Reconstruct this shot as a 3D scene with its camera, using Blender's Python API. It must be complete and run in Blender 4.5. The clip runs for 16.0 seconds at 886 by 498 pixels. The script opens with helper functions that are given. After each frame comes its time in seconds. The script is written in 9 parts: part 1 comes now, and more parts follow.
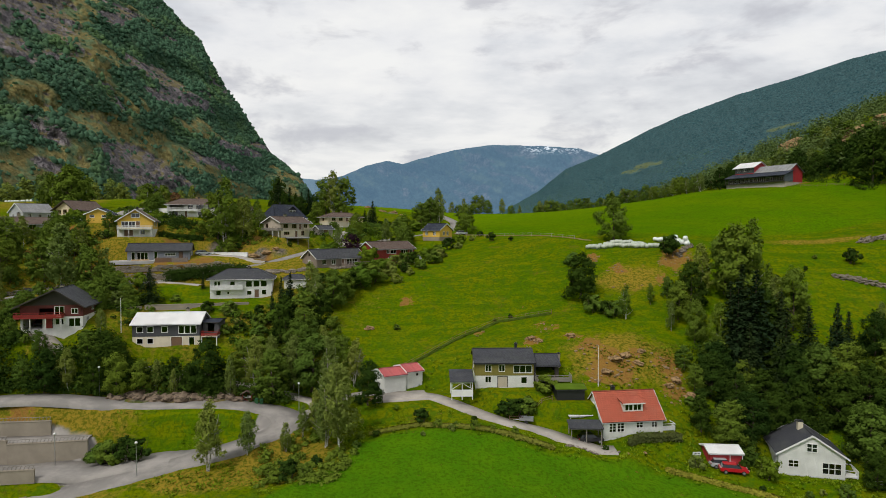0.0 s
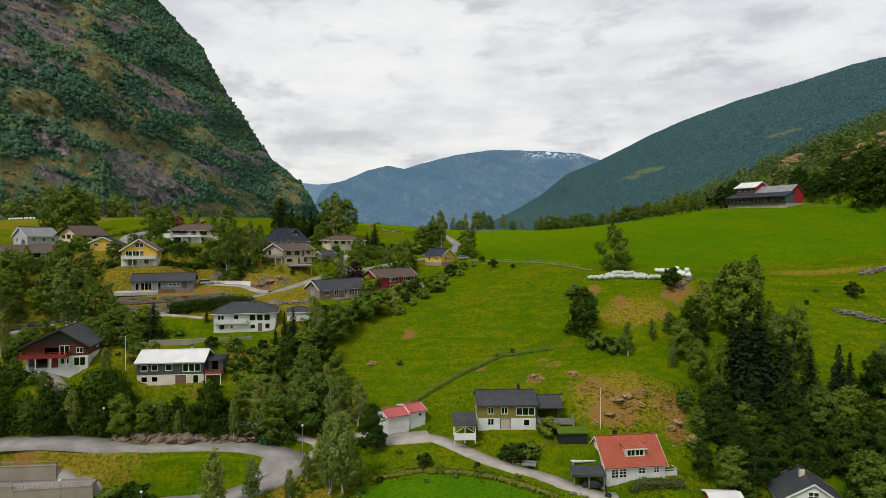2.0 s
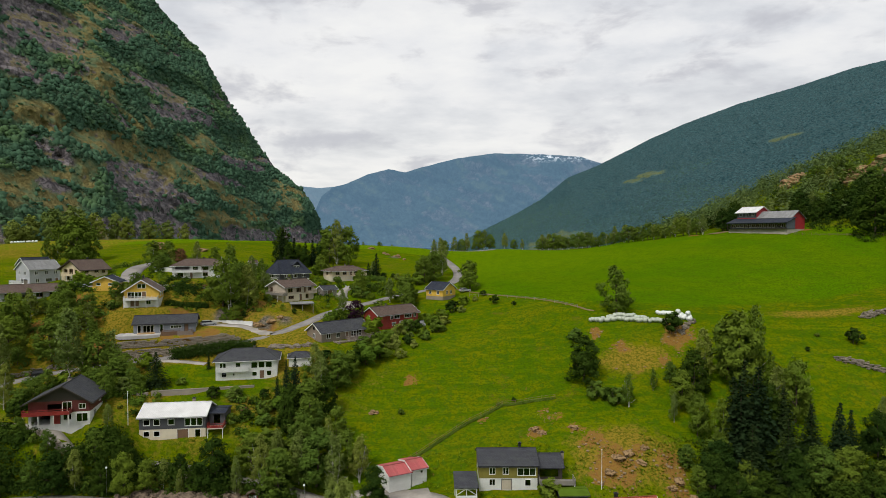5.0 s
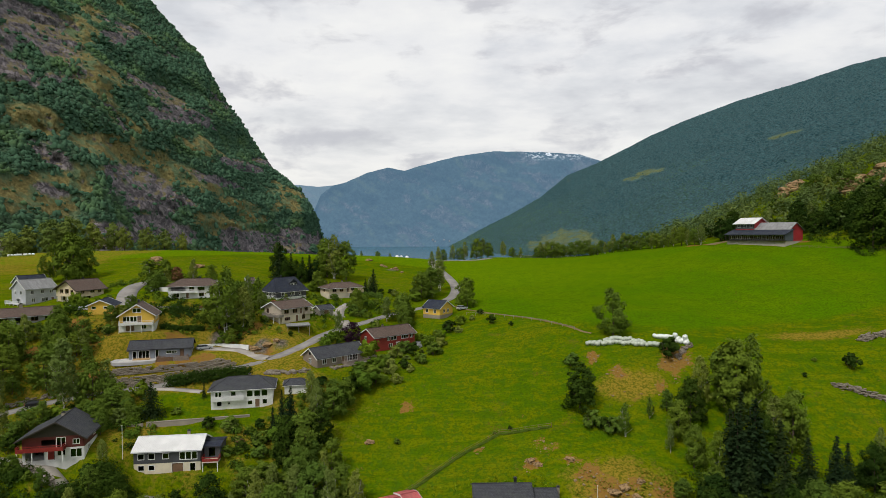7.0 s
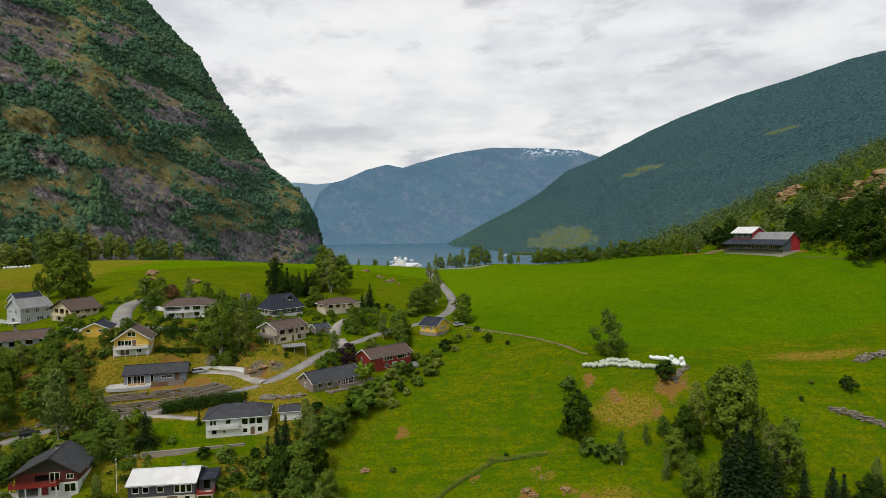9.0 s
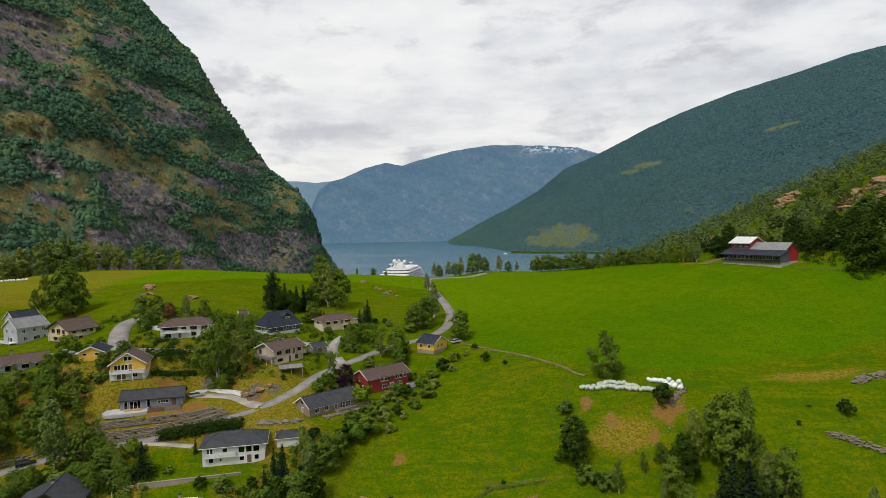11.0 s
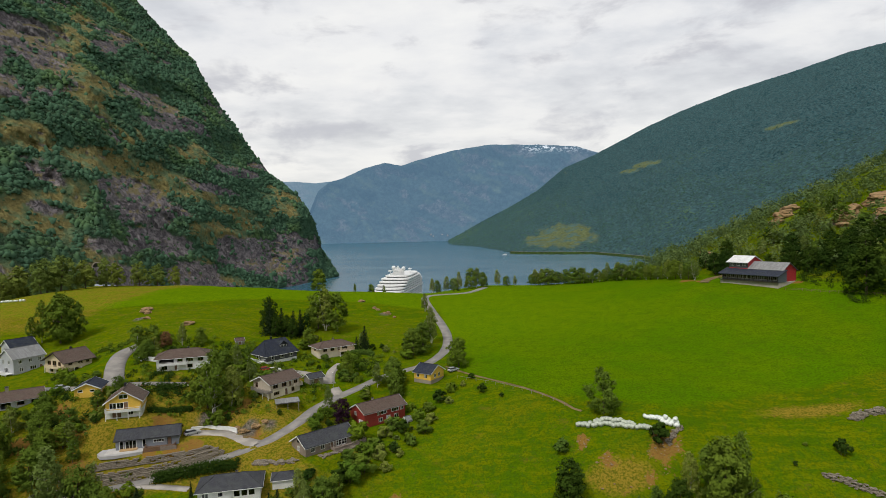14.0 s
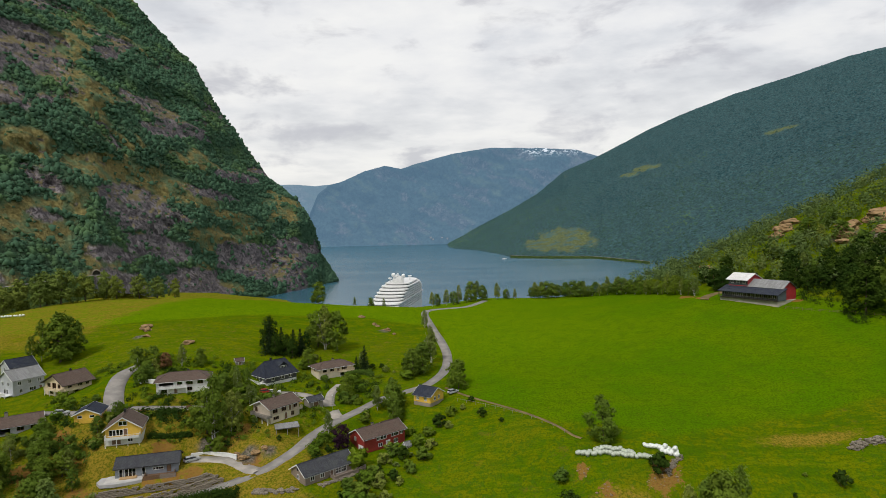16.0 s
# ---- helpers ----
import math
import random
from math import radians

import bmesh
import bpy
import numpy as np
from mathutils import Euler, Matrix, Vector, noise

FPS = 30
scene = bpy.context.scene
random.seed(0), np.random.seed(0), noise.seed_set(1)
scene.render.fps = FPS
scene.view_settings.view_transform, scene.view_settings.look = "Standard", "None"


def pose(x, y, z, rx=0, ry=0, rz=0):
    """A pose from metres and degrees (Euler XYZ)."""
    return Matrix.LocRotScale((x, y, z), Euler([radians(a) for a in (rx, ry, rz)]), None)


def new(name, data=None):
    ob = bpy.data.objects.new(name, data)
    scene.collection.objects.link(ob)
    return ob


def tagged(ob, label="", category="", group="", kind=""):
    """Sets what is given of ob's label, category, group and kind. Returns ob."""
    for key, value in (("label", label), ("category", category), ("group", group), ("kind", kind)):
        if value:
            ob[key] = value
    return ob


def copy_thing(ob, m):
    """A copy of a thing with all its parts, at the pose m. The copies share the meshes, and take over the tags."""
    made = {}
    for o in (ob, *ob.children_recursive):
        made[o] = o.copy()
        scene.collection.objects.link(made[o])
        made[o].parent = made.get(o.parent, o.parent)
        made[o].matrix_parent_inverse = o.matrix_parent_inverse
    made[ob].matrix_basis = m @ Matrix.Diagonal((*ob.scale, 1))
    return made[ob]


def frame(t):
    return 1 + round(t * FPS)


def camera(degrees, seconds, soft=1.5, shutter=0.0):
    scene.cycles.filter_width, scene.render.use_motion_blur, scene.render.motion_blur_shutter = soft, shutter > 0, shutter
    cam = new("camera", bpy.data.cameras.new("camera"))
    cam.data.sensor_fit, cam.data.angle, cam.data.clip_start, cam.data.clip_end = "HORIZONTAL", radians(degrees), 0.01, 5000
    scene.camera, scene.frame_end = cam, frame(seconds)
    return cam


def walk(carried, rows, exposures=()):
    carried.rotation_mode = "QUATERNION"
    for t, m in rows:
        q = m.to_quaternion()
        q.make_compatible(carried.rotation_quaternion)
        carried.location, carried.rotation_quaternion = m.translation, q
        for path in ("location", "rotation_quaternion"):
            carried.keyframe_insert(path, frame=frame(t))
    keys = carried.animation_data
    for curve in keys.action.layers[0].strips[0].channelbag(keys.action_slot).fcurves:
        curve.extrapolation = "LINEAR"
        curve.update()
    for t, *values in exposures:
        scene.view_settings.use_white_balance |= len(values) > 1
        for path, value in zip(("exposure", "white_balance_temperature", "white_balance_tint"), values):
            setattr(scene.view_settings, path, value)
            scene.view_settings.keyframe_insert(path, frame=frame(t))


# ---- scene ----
cam = camera(72.7, 16.0, soft=0.65)
METRES, EYE, TILT, LEAN, TURN = 57.8, 68.0, -1.75, 0.0, 0.0
ROWS = [
    (0.0, 0.0, 0.0, 0.0, 0.0, -0.0, 0.0),
    (0.5, -0.0014, -0.0028, 0.0315, 0.02, 0.1, -0.02),
    (1.0, -0.0032, -0.0063, 0.063, 0.04, 0.2, -0.04),
    (1.5, -0.0051, -0.0094, 0.0945, 0.06, 0.29, -0.05),
    (2.0, -0.007, -0.0128, 0.1262, 0.09, 0.37, -0.06),
    (2.5, -0.0087, -0.0156, 0.158, 0.12, 0.45, -0.06),
    (3.0, -0.0096, -0.018, 0.1896, 0.14, 0.51, -0.06),
    (3.5, -0.0104, -0.0196, 0.2208, 0.17, 0.56, -0.07),
    (4.0, -0.0104, -0.0206, 0.2526, 0.19, 0.59, -0.07),
    (6.5, 0.0053, -0.0131, 0.4099, 0.2, 0.4, 0.15),
    (7.0, 0.0103, -0.0104, 0.4412, 0.18, 0.31, 0.23),
    (7.5, 0.0157, -0.0075, 0.4725, 0.15, 0.22, 0.32),
    (8.0, 0.0209, -0.0046, 0.5039, 0.14, 0.12, 0.42),
    (8.5, 0.0252, -0.0017, 0.5353, 0.12, 0.01, 0.51),
    (9.0, 0.0297, 0.0018, 0.5662, 0.11, -0.08, 0.59),
    (11.5, 0.0509, 0.0124, 0.7189, 0.06, -0.42, 1.02),
    (12.0, 0.0556, 0.0144, 0.7493, 0.06, -0.46, 1.09),
    (12.5, 0.0609, 0.017, 0.7793, 0.07, -0.49, 1.15),
    (13.0, 0.065, 0.0185, 0.8094, 0.07, -0.51, 1.19),
    (13.5, 0.0688, 0.0197, 0.8397, 0.06, -0.52, 1.22),
    (14.0, 0.0718, 0.02, 0.8704, 0.06, -0.52, 1.24),
    (14.5, 0.0738, 0.0202, 0.9008, 0.05, -0.48, 1.25),
    (15.0, 0.0751, 0.0198, 0.9308, 0.05, -0.42, 1.23),
    (15.5, 0.0749, 0.0196, 0.9611, 0.05, -0.36, 1.2),
    (16.0, 0.0732, 0.0188, 0.9915, 0.04, -0.31, 1.15),
]
walk(cam, [(t, pose(0, 0, EYE, TILT, LEAN, TURN) @ pose(METRES * x, METRES * y, METRES * z, 90 + pitch, roll, yaw)) for t, x, y, z, yaw, pitch, roll in ROWS])

# ---- light: an overcast summer sky with a weak, wide sun ----
scene.view_settings.exposure = 0.28
SUN_EL, SUN_AZ = radians(52), radians(215)
world = bpy.data.worlds.new("overcast_sky")
scene.world = world
world.use_nodes = True
nt = world.node_tree
nt.nodes.clear()


def wnode(kind, **inputs):
    n = nt.nodes.new(kind)
    for k, v in inputs.items():
        n.inputs[k.replace("_", " ")].default_value = v
    return n


def wmath(op, a, b=None, clamp=False):
    n = nt.nodes.new("ShaderNodeMath")
    n.operation, n.use_clamp = op, clamp
    for i, v in enumerate((a, b)):
        if v is None:
            continue
        if isinstance(v, (int, float)):
            n.inputs[i].default_value = v
        else:
            nt.links.new(v, n.inputs[i])
    return n.outputs[0]


co = wnode("ShaderNodeTexCoord")
sep = wnode("ShaderNodeSeparateXYZ")
nt.links.new(co.outputs["Generated"], sep.inputs[0])
up = wmath("ADD", wmath("MAXIMUM", sep.outputs[2], 0.0), 0.16)
comb = wnode("ShaderNodeCombineXYZ")
nt.links.new(wmath("DIVIDE", sep.outputs[0], up), comb.inputs[0])
nt.links.new(wmath("DIVIDE", sep.outputs[1], up), comb.inputs[1])
big = wnode("ShaderNodeTexNoise", Scale=1.15, Detail=9.0, Roughness=0.58, Distortion=0.15)
fine = wnode("ShaderNodeTexNoise", Scale=4.2, Detail=8.0, Roughness=0.55)
stretch = wnode("ShaderNodeMapping")
stretch.inputs["Scale"].default_value = (0.85, 1.0, 1.0)
stretch.inputs["Location"].default_value = (3.1, 1.7, 0.0)
nt.links.new(comb.outputs[0], stretch.inputs[0])
for n in (big, fine):
    nt.links.new(stretch.outputs[0], n.inputs["Vector"])
mass = wmath("ADD", wmath("MULTIPLY", big.outputs["Fac"], 0.68), wmath("MULTIPLY", fine.outputs["Fac"], 0.32))
ramp = wnode("ShaderNodeValToRGB")
nt.links.new(mass, ramp.inputs[0])
el = ramp.color_ramp.elements
el[0].position, el[0].color = 0.36, (0.47, 0.485, 0.52, 1)
el[1].position, el[1].color = 0.62, (0.775, 0.77, 0.755, 1)
e = el.new(0.47)
e.color = (0.62, 0.63, 0.65, 1)
e = el.new(0.53)
e.color = (0.71, 0.71, 0.715, 1)
# the cloud sheet grows brighter and warmer towards the horizon
low = wmath("SUBTRACT", 1.0, wmath("MULTIPLY", wmath("MAXIMUM", sep.outputs[2], 0.0), 3.4), clamp=True)
warm = wnode("ShaderNodeMix")
warm.data_type = "RGBA"
nt.links.new(wmath("MULTIPLY", low, 0.55), warm.inputs["Factor"])
nt.links.new(ramp.outputs[0], warm.inputs["A"])
warm.inputs["B"].default_value = (0.78, 0.75, 0.69, 1)
# small grey undersides of the lower clouds, drawn out level
flat = wnode("ShaderNodeMapping")
flat.inputs["Scale"].default_value = (1.0, 1.0, 2.7)
nt.links.new(co.outputs["Generated"], flat.inputs[0])
puff = wnode("ShaderNodeTexNoise", Scale=7.5, Detail=7.0, Roughness=0.56, Distortion=0.25)
nt.links.new(flat.outputs[0], puff.inputs["Vector"])
under = wnode("ShaderNodeMapRange")
under.interpolation_type = "SMOOTHSTEP"
under.inputs[1].default_value, under.inputs[2].default_value = 0.51, 0.70
nt.links.new(puff.outputs["Fac"], under.inputs[0])
grey = wnode("ShaderNodeMix")
grey.data_type = "RGBA"
nt.links.new(wmath("MULTIPLY", under.outputs[0], 0.8), grey.inputs["Factor"])
nt.links.new(warm.outputs["Result"], grey.inputs["A"])
grey.inputs["B"].default_value = (0.455, 0.455, 0.485, 1)
sky = wnode("ShaderNodeTexSky")
sky.sky_type, sky.sun_disc, sky.sun_elevation, sky.sun_rotation = "NISHITA", False, SUN_EL, SUN_AZ
clear = wnode("ShaderNodeBackground", Strength=0.1)
nt.links.new(sky.outputs[0], clear.inputs[0])
cloud = wnode("ShaderNodeBackground", Strength=1.0)
nt.links.new(grey.outputs["Result"], cloud.inputs[0])
both = wnode("ShaderNodeMixShader")
both.inputs[0].default_value = 0.93
nt.links.new(clear.outputs[0], both.inputs[1])
nt.links.new(cloud.outputs[0], both.inputs[2])
wout = wnode("ShaderNodeOutputWorld")
nt.links.new(both.outputs[0], wout.inputs[0])

sun = new("sun", bpy.data.lights.new("sun", "SUN"))
sun.data.energy, sun.data.angle, sun.data.color = 1.85, radians(14), (1.0, 0.96, 0.9)
sun.matrix_world = pose(0, 0, 300, 90 - math.degrees(SUN_EL), 0, 180 - math.degrees(SUN_AZ))


# ---- materials ----
class Mat:
    """A node material with short calls for its nodes."""

    def __init__(self, name):
        self.m = bpy.data.materials.new(name)
        self.m.use_nodes = True
        self.t = self.m.node_tree
        self.t.nodes.clear()
        self.out = self.t.nodes.new("ShaderNodeOutputMaterial")
        self.co = self.t.nodes.new("ShaderNodeTexCoord")

    def put(self, socket, v):
        if v is None:
            return
        if isinstance(v, bpy.types.NodeSocket):
            self.t.links.new(v, socket)
        elif socket.type == "RGBA" and len(v) == 3:
            socket.default_value = (*v, 1)
        else:
            socket.default_value = v

    def node(self, kind, **inputs):
        n = self.t.nodes.new(kind)
        for k, v in inputs.items():
            self.put(n.inputs[k.replace("_", " ")], v)
        return n

    def noise(self, scale, detail=4.0, rough=0.55, vector=None, distortion=0.0):
        n = self.node("ShaderNodeTexNoise", Scale=scale, Detail=detail, Roughness=rough, Distortion=distortion)
        self.put(n.inputs["Vector"], vector or self.co.outputs["Object"])
        return n.outputs["Fac"]

    def math(self, op, a, b=None, clamp=False):
        n = self.t.nodes.new("ShaderNodeMath")
        n.operation, n.use_clamp = op, clamp
        self.put(n.inputs[0], a)
        self.put(n.inputs[1], b)
        return n.outputs[0]

    def step(self, v, a, b):
        n = self.t.nodes.new("ShaderNodeMapRange")
        n.interpolation_type = "SMOOTHSTEP"
        self.put(n.inputs[0], v)
        n.inputs[1].default_value, n.inputs[2].default_value = a, b
        return n.outputs[0]

    def mix(self, f, a, b):
        n = self.t.nodes.new("ShaderNodeMix")
        n.data_type = "RGBA"
        self.put(n.inputs["Factor"], f)
        self.put(n.inputs["A"], a)
        self.put(n.inputs["B"], b)
        return n.outputs["Result"]

    def bump(self, h, dist, strength=1.0):
        n = self.node("ShaderNodeBump", Strength=strength, Distance=dist)
        self.put(n.inputs["Height"], h)
        return n.outputs[0]

    def scaled(self, s):
        n = self.node("ShaderNodeMapping")
        n.inputs["Scale"].default_value = s
        self.t.links.new(self.co.outputs["Object"], n.inputs[0])
        return n.outputs[0]

    def done(self, colour, rough=0.8, metal=0.0, normal=None, **more):
        if isinstance(rough, float) and rough >= 0.9:
            more.setdefault("Specular_IOR_Level", 0.08)
        p = self.node("ShaderNodeBsdfPrincipled", Base_Color=colour, Roughness=rough, Metallic=metal, **more)
        if normal is not None:
            self.t.links.new(normal, p.inputs["Normal"])
        self.t.links.new(p.outputs[0], self.out.inputs[0])
        return self.m


def tint(c, k):
    return tuple(min(1.0, v * k) for v in c)


def painted(name, c, rough=0.6, board=0.0, upright=False):
    """Weathered paint; board: width of cladding boards in metres."""
    m = Mat(name)
    stain = m.noise(0.35, 5, 0.6)
    grain = m.noise(9.0, 4, 0.6)
    col = m.mix(m.step(stain, 0.35, 0.7), tint(c, 0.86), tint(c, 1.06))
    col = m.mix(m.math("MULTIPLY", grain, 0.25), col, tint(c, 0.8))
    nrm = None
    if board:
        s = m.node("ShaderNodeSeparateXYZ")
        m.t.links.new(m.co.outputs["Object"], s.inputs[0])
        k = m.math("ADD", s.outputs[0], s.outputs[1]) if upright else s.outputs[2]
        saw = m.math("FRACT", m.math("MULTIPLY", k, 1.0 / board))
        col = m.mix(m.step(saw, 0.1, 0.0), col, tint(c, 0.6))
        nrm = m.bump(saw, 0.02)
    return m.done(col, rough, normal=nrm)


def roofing(name, c, row=0.35, col_w=0.3, rough=0.75, metal=0.0):
    """Tiled or sheeted roof: courses along x, moss and wear."""
    m = Mat(name)
    b = m.node("ShaderNodeTexBrick", Color1=(*tint(c, 0.8), 1), Color2=(*tint(c, 1.15), 1), Mortar=(*tint(c, 0.45), 1), Scale=1.0,
               Mortar_Size=0.025, Brick_Width=col_w, Row_Height=row)
    m.t.links.new(m.co.outputs["UV"], b.inputs["Vector"])
    worn = m.noise(0.5, 6, 0.65)
    colr = m.mix(m.math("MULTIPLY", m.step(worn, 0.4, 0.75), 0.5), b.outputs["Color"], tint((0.6 * c[0] + 0.05, 0.6 * c[1] + 0.055, 0.6 * c[2] + 0.04), 1.0))
    return m.done(colr, rough, metal, normal=m.bump(m.math("SUBTRACT", 1.0, b.outputs["Fac"]), 0.03), Specular_IOR_Level=0.2)


WHITE = painted("white_paint", (0.72, 0.72, 0.70), board=0.16)
TRIM = painted("white_trim", (0.74, 0.74, 0.72))
CREAM = painted("cream_render", (0.62, 0.55, 0.42))
CREAM_WOOD = painted("cream_cladding", (0.66, 0.55, 0.38), board=0.16)
OLIVE = painted("olive_cladding", (0.20, 0.17, 0.03), board=0.14, upright=True)
YELLOW = painted("yellow_cladding", (0.70, 0.44, 0.055), board=0.16)
MAROON = painted("maroon_cladding", (0.12, 0.022, 0.018), board=0.15)
RED = painted("red_cladding", (0.28, 0.025, 0.018), board=0.15)
BARN_RED = painted("barn_red_cladding", (0.36, 0.022, 0.028), board=0.2, upright=True)
CHARCOAL = painted("charcoal_cladding", (0.065, 0.066, 0.075), board=0.15)
GREY_BLUE = painted("grey_blue_cladding", (0.21, 0.23, 0.27), board=0.15)
TAUPE = painted("taupe_cladding", (0.24, 0.19, 0.155), board=0.15)
PALE_GREY = painted("pale_grey_cladding", (0.42, 0.43, 0.46), board=0.16)
SAND = painted("sand_cladding", (0.50, 0.43, 0.34), board=0.16)
DARK_WOOD = painted("dark_stained_wood", (0.035, 0.026, 0.02))
BROWN_WOOD = painted("brown_wood", (0.16, 0.09, 0.05))
GREY_WOOD = painted("weathered_grey_wood", (0.22, 0.2, 0.175))
CONCRETE = painted("concrete", (0.285, 0.248, 0.198), 0.9)
BLACK = painted("black_metal", (0.018, 0.018, 0.02), 0.45)
STEEL = Mat("galvanised_steel").done((0.42, 0.43, 0.44), 0.45, 0.8)
R_SLATE = roofing("slate_grey_roof", (0.055, 0.057, 0.066))
R_NAVY = roofing("blue_black_roof", (0.03, 0.036, 0.056), rough=0.9)
R_BROWN = roofing("brown_grey_roof", (0.118, 0.080, 0.064))
R_RED = roofing("red_tile_roof", (0.42, 0.100, 0.058), 0.36, 0.3)
R_PINK = roofing("faded_red_sheet_roof", (0.44, 0.10, 0.10), 3.0, 0.4)
R_WHITE = painted("white_sheet_roof", (0.66, 0.655, 0.64), 0.5, 0.45, True)
R_GREY = roofing("grey_sheet_roof", (0.235, 0.235, 0.235), 2.5, 0.5, 0.6)


def glazing():
    m = Mat("window_glass")
    t = m.node("ShaderNodeBsdfTransparent", Color=(0.22, 0.24, 0.25, 1))
    g = m.node("ShaderNodeBsdfGlossy", Roughness=0.04, Color=(0.9, 0.95, 1.0, 1))
    mx = m.node("ShaderNodeMixShader", Fac=0.07)
    m.t.links.new(t.outputs[0], mx.inputs[1])
    m.t.links.new(g.outputs[0], mx.inputs[2])
    m.t.links.new(mx.outputs[0], m.out.inputs[0])
    return m.m


GLASS = glazing()


def leafage(name, c, spread=0.2, through_light=0.08, patch=0.5, light=None):
    """Foliage: tone varies from leaf to leaf, from bough to bough and from tree to tree."""
    m = Mat(name)
    info = m.node("ShaderNodeObjectInfo")
    geo = m.node("ShaderNodeNewGeometry")
    a = m.mix(geo.outputs["Random Per Island"], tint(c, 1 - spread), tint(c, 1 + spread))
    kin = m.mix(info.outputs["Random"], (c[0] * 0.52, c[1] * 0.70, c[2] * 1.05), light or (c[0] * 1.40, c[1] * 1.24, c[2] * 0.95))
    a = m.mix(0.55, a, kin)
    a = m.mix(m.math("MULTIPLY", m.step(m.noise(patch, 4), 0.40, 0.66), 0.45), a, tint(c, 0.52))
    if light:
        a = m.mix(m.math("MULTIPLY", m.step(m.noise(patch * 0.4, 5, 0.6), 0.50, 0.68), 0.7), a, light)
    d = m.node("ShaderNodeBsdfDiffuse")
    m.put(d.inputs[0], a)
    tr = m.node("ShaderNodeBsdfTranslucent")
    m.put(tr.inputs[0], a)
    mx = m.node("ShaderNodeMixShader", Fac=through_light)
    m.t.links.new(d.outputs[0], mx.inputs[1])
    m.t.links.new(tr.outputs[0], mx.inputs[2])
    m.t.links.new(mx.outputs[0], m.out.inputs[0])
    return m.m


L_BIRCH = leafage("birch_leaves", (0.178, 0.222, 0.044), 0.16, 0.16)
L_BROAD = leafage("broad_leaves", (0.114, 0.170, 0.022), 0.16, 0.16)
# Kept very dark, partly standing in for shade within and under crowns.
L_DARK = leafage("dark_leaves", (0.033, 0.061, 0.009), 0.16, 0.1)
L_SPRUCE = leafage("spruce_needles", (0.024, 0.042, 0.014), 0.2, 0.08)
L_PURPLE = leafage("copper_leaves", (0.045, 0.018, 0.026))
L_GARDEN = leafage("garden_leaves", (0.114, 0.176, 0.016), 0.16, 0.16)
L_RUST = leafage("rusty_leaves", (0.19, 0.10, 0.045))


def bark(name, c, dark):
    m = Mat(name)
    f = m.step(m.noise(1.0, 5, 0.7, m.scaled((2, 2, 5))), 0.45, 0.62)
    return m.done(m.mix(f, c, dark), 0.9, normal=m.bump(f, 0.03))


B_BIRCH = bark("birch_bark", (0.55, 0.52, 0.47), (0.10, 0.09, 0.08))
B_DARK = bark("dark_bark", (0.11, 0.085, 0.06), (0.05, 0.04, 0.03))


# ---- mesh helpers ----
def mesh_of(bm, name, material, smooth=False):
    me = bpy.data.meshes.new(name)
    bmesh.ops.recalc_face_normals(bm, faces=bm.faces)
    bm.to_mesh(me)
    bm.free()
    me.materials.append(material)
    if smooth:
        me.shade_smooth()
    return me


def part(name, bm, material, parent, label="", smooth=False):
    ob = new(name, mesh_of(bm, name, material, smooth))
    ob.parent = parent
    return tagged(ob, label)


def thing(name, m, label, category, group="", kind=""):
    ob = new(name)
    ob.empty_display_size = 0.3
    ob.matrix_world = m
    return tagged(ob, label, category, group, kind)


def solo(name, bm, material, m, label, category, group="", kind="", smooth=False):
    ob = new(name, mesh_of(bm, name, material, smooth))
    ob.matrix_world = m
    return tagged(ob, label, category, group, kind)


def box(bm, x0, x1, y0, y1, z0, z1):
    v = [bm.verts.new((x, y, z)) for z in (z0, z1) for x, y in ((x0, y0), (x1, y0), (x1, y1), (x0, y1))]
    for f in ((3, 2, 1, 0), (4, 5, 6, 7), (0, 1, 5, 4), (1, 2, 6, 5), (2, 3, 7, 6), (3, 0, 4, 7)):
        bm.faces.new([v[i] for i in f])


def prism(bm, pts, a, b, axis="x"):
    """A flat outline (list of pairs) drawn out from a to b along an axis."""
    def at(p, k):
        return {"x": (k, p[0], p[1]), "y": (p[0], k, p[1]), "z": (p[0], p[1], k)}[axis]
    lo, hi = [bm.verts.new(at(p, a)) for p in pts], [bm.verts.new(at(p, b)) for p in pts]
    n = len(pts)
    bm.faces.new(lo[::-1])
    bm.faces.new(hi)
    for i in range(n):
        bm.faces.new((lo[i], lo[(i + 1) % n], hi[(i + 1) % n], hi[i]))


def rod(bm, p, q, r0, r1=None, n=6):
    """A tapered round bar from p to q."""
    p, q = Vector(p), Vector(q)
    r1 = r0 if r1 is None else r1
    turn = (q - p).to_track_quat("Z", "Y")
    ring = []
    for c, r in ((p, r0), (q, r1)):
        ring.append([bm.verts.new(c + turn @ Vector((r * math.cos(2 * math.pi * i / n), r * math.sin(2 * math.pi * i / n), 0))) for i in range(n)])
    for i in range(n):
        bm.faces.new((ring[0][i], ring[0][(i + 1) % n], ring[1][(i + 1) % n], ring[1][i]))
    bm.faces.new(ring[0][::-1])
    bm.faces.new(ring[1])


def quads_mesh(name, verts, material, per=4):
    """Many loose facets with per corners each, from an array of corners."""
    n = len(verts) // per
    me = bpy.data.meshes.new(name)
    me.vertices.add(len(verts))
    me.vertices.foreach_set("co", np.asarray(verts, np.float32).ravel())
    me.loops.add(n * per)
    me.loops.foreach_set("vertex_index", np.arange(n * per, dtype=np.int32))
    me.polygons.add(n)
    me.polygons.foreach_set("loop_start", np.arange(0, n * per, per, dtype=np.int32))
    me.update(calc_edges=True)
    me.materials.append(material)
    return me


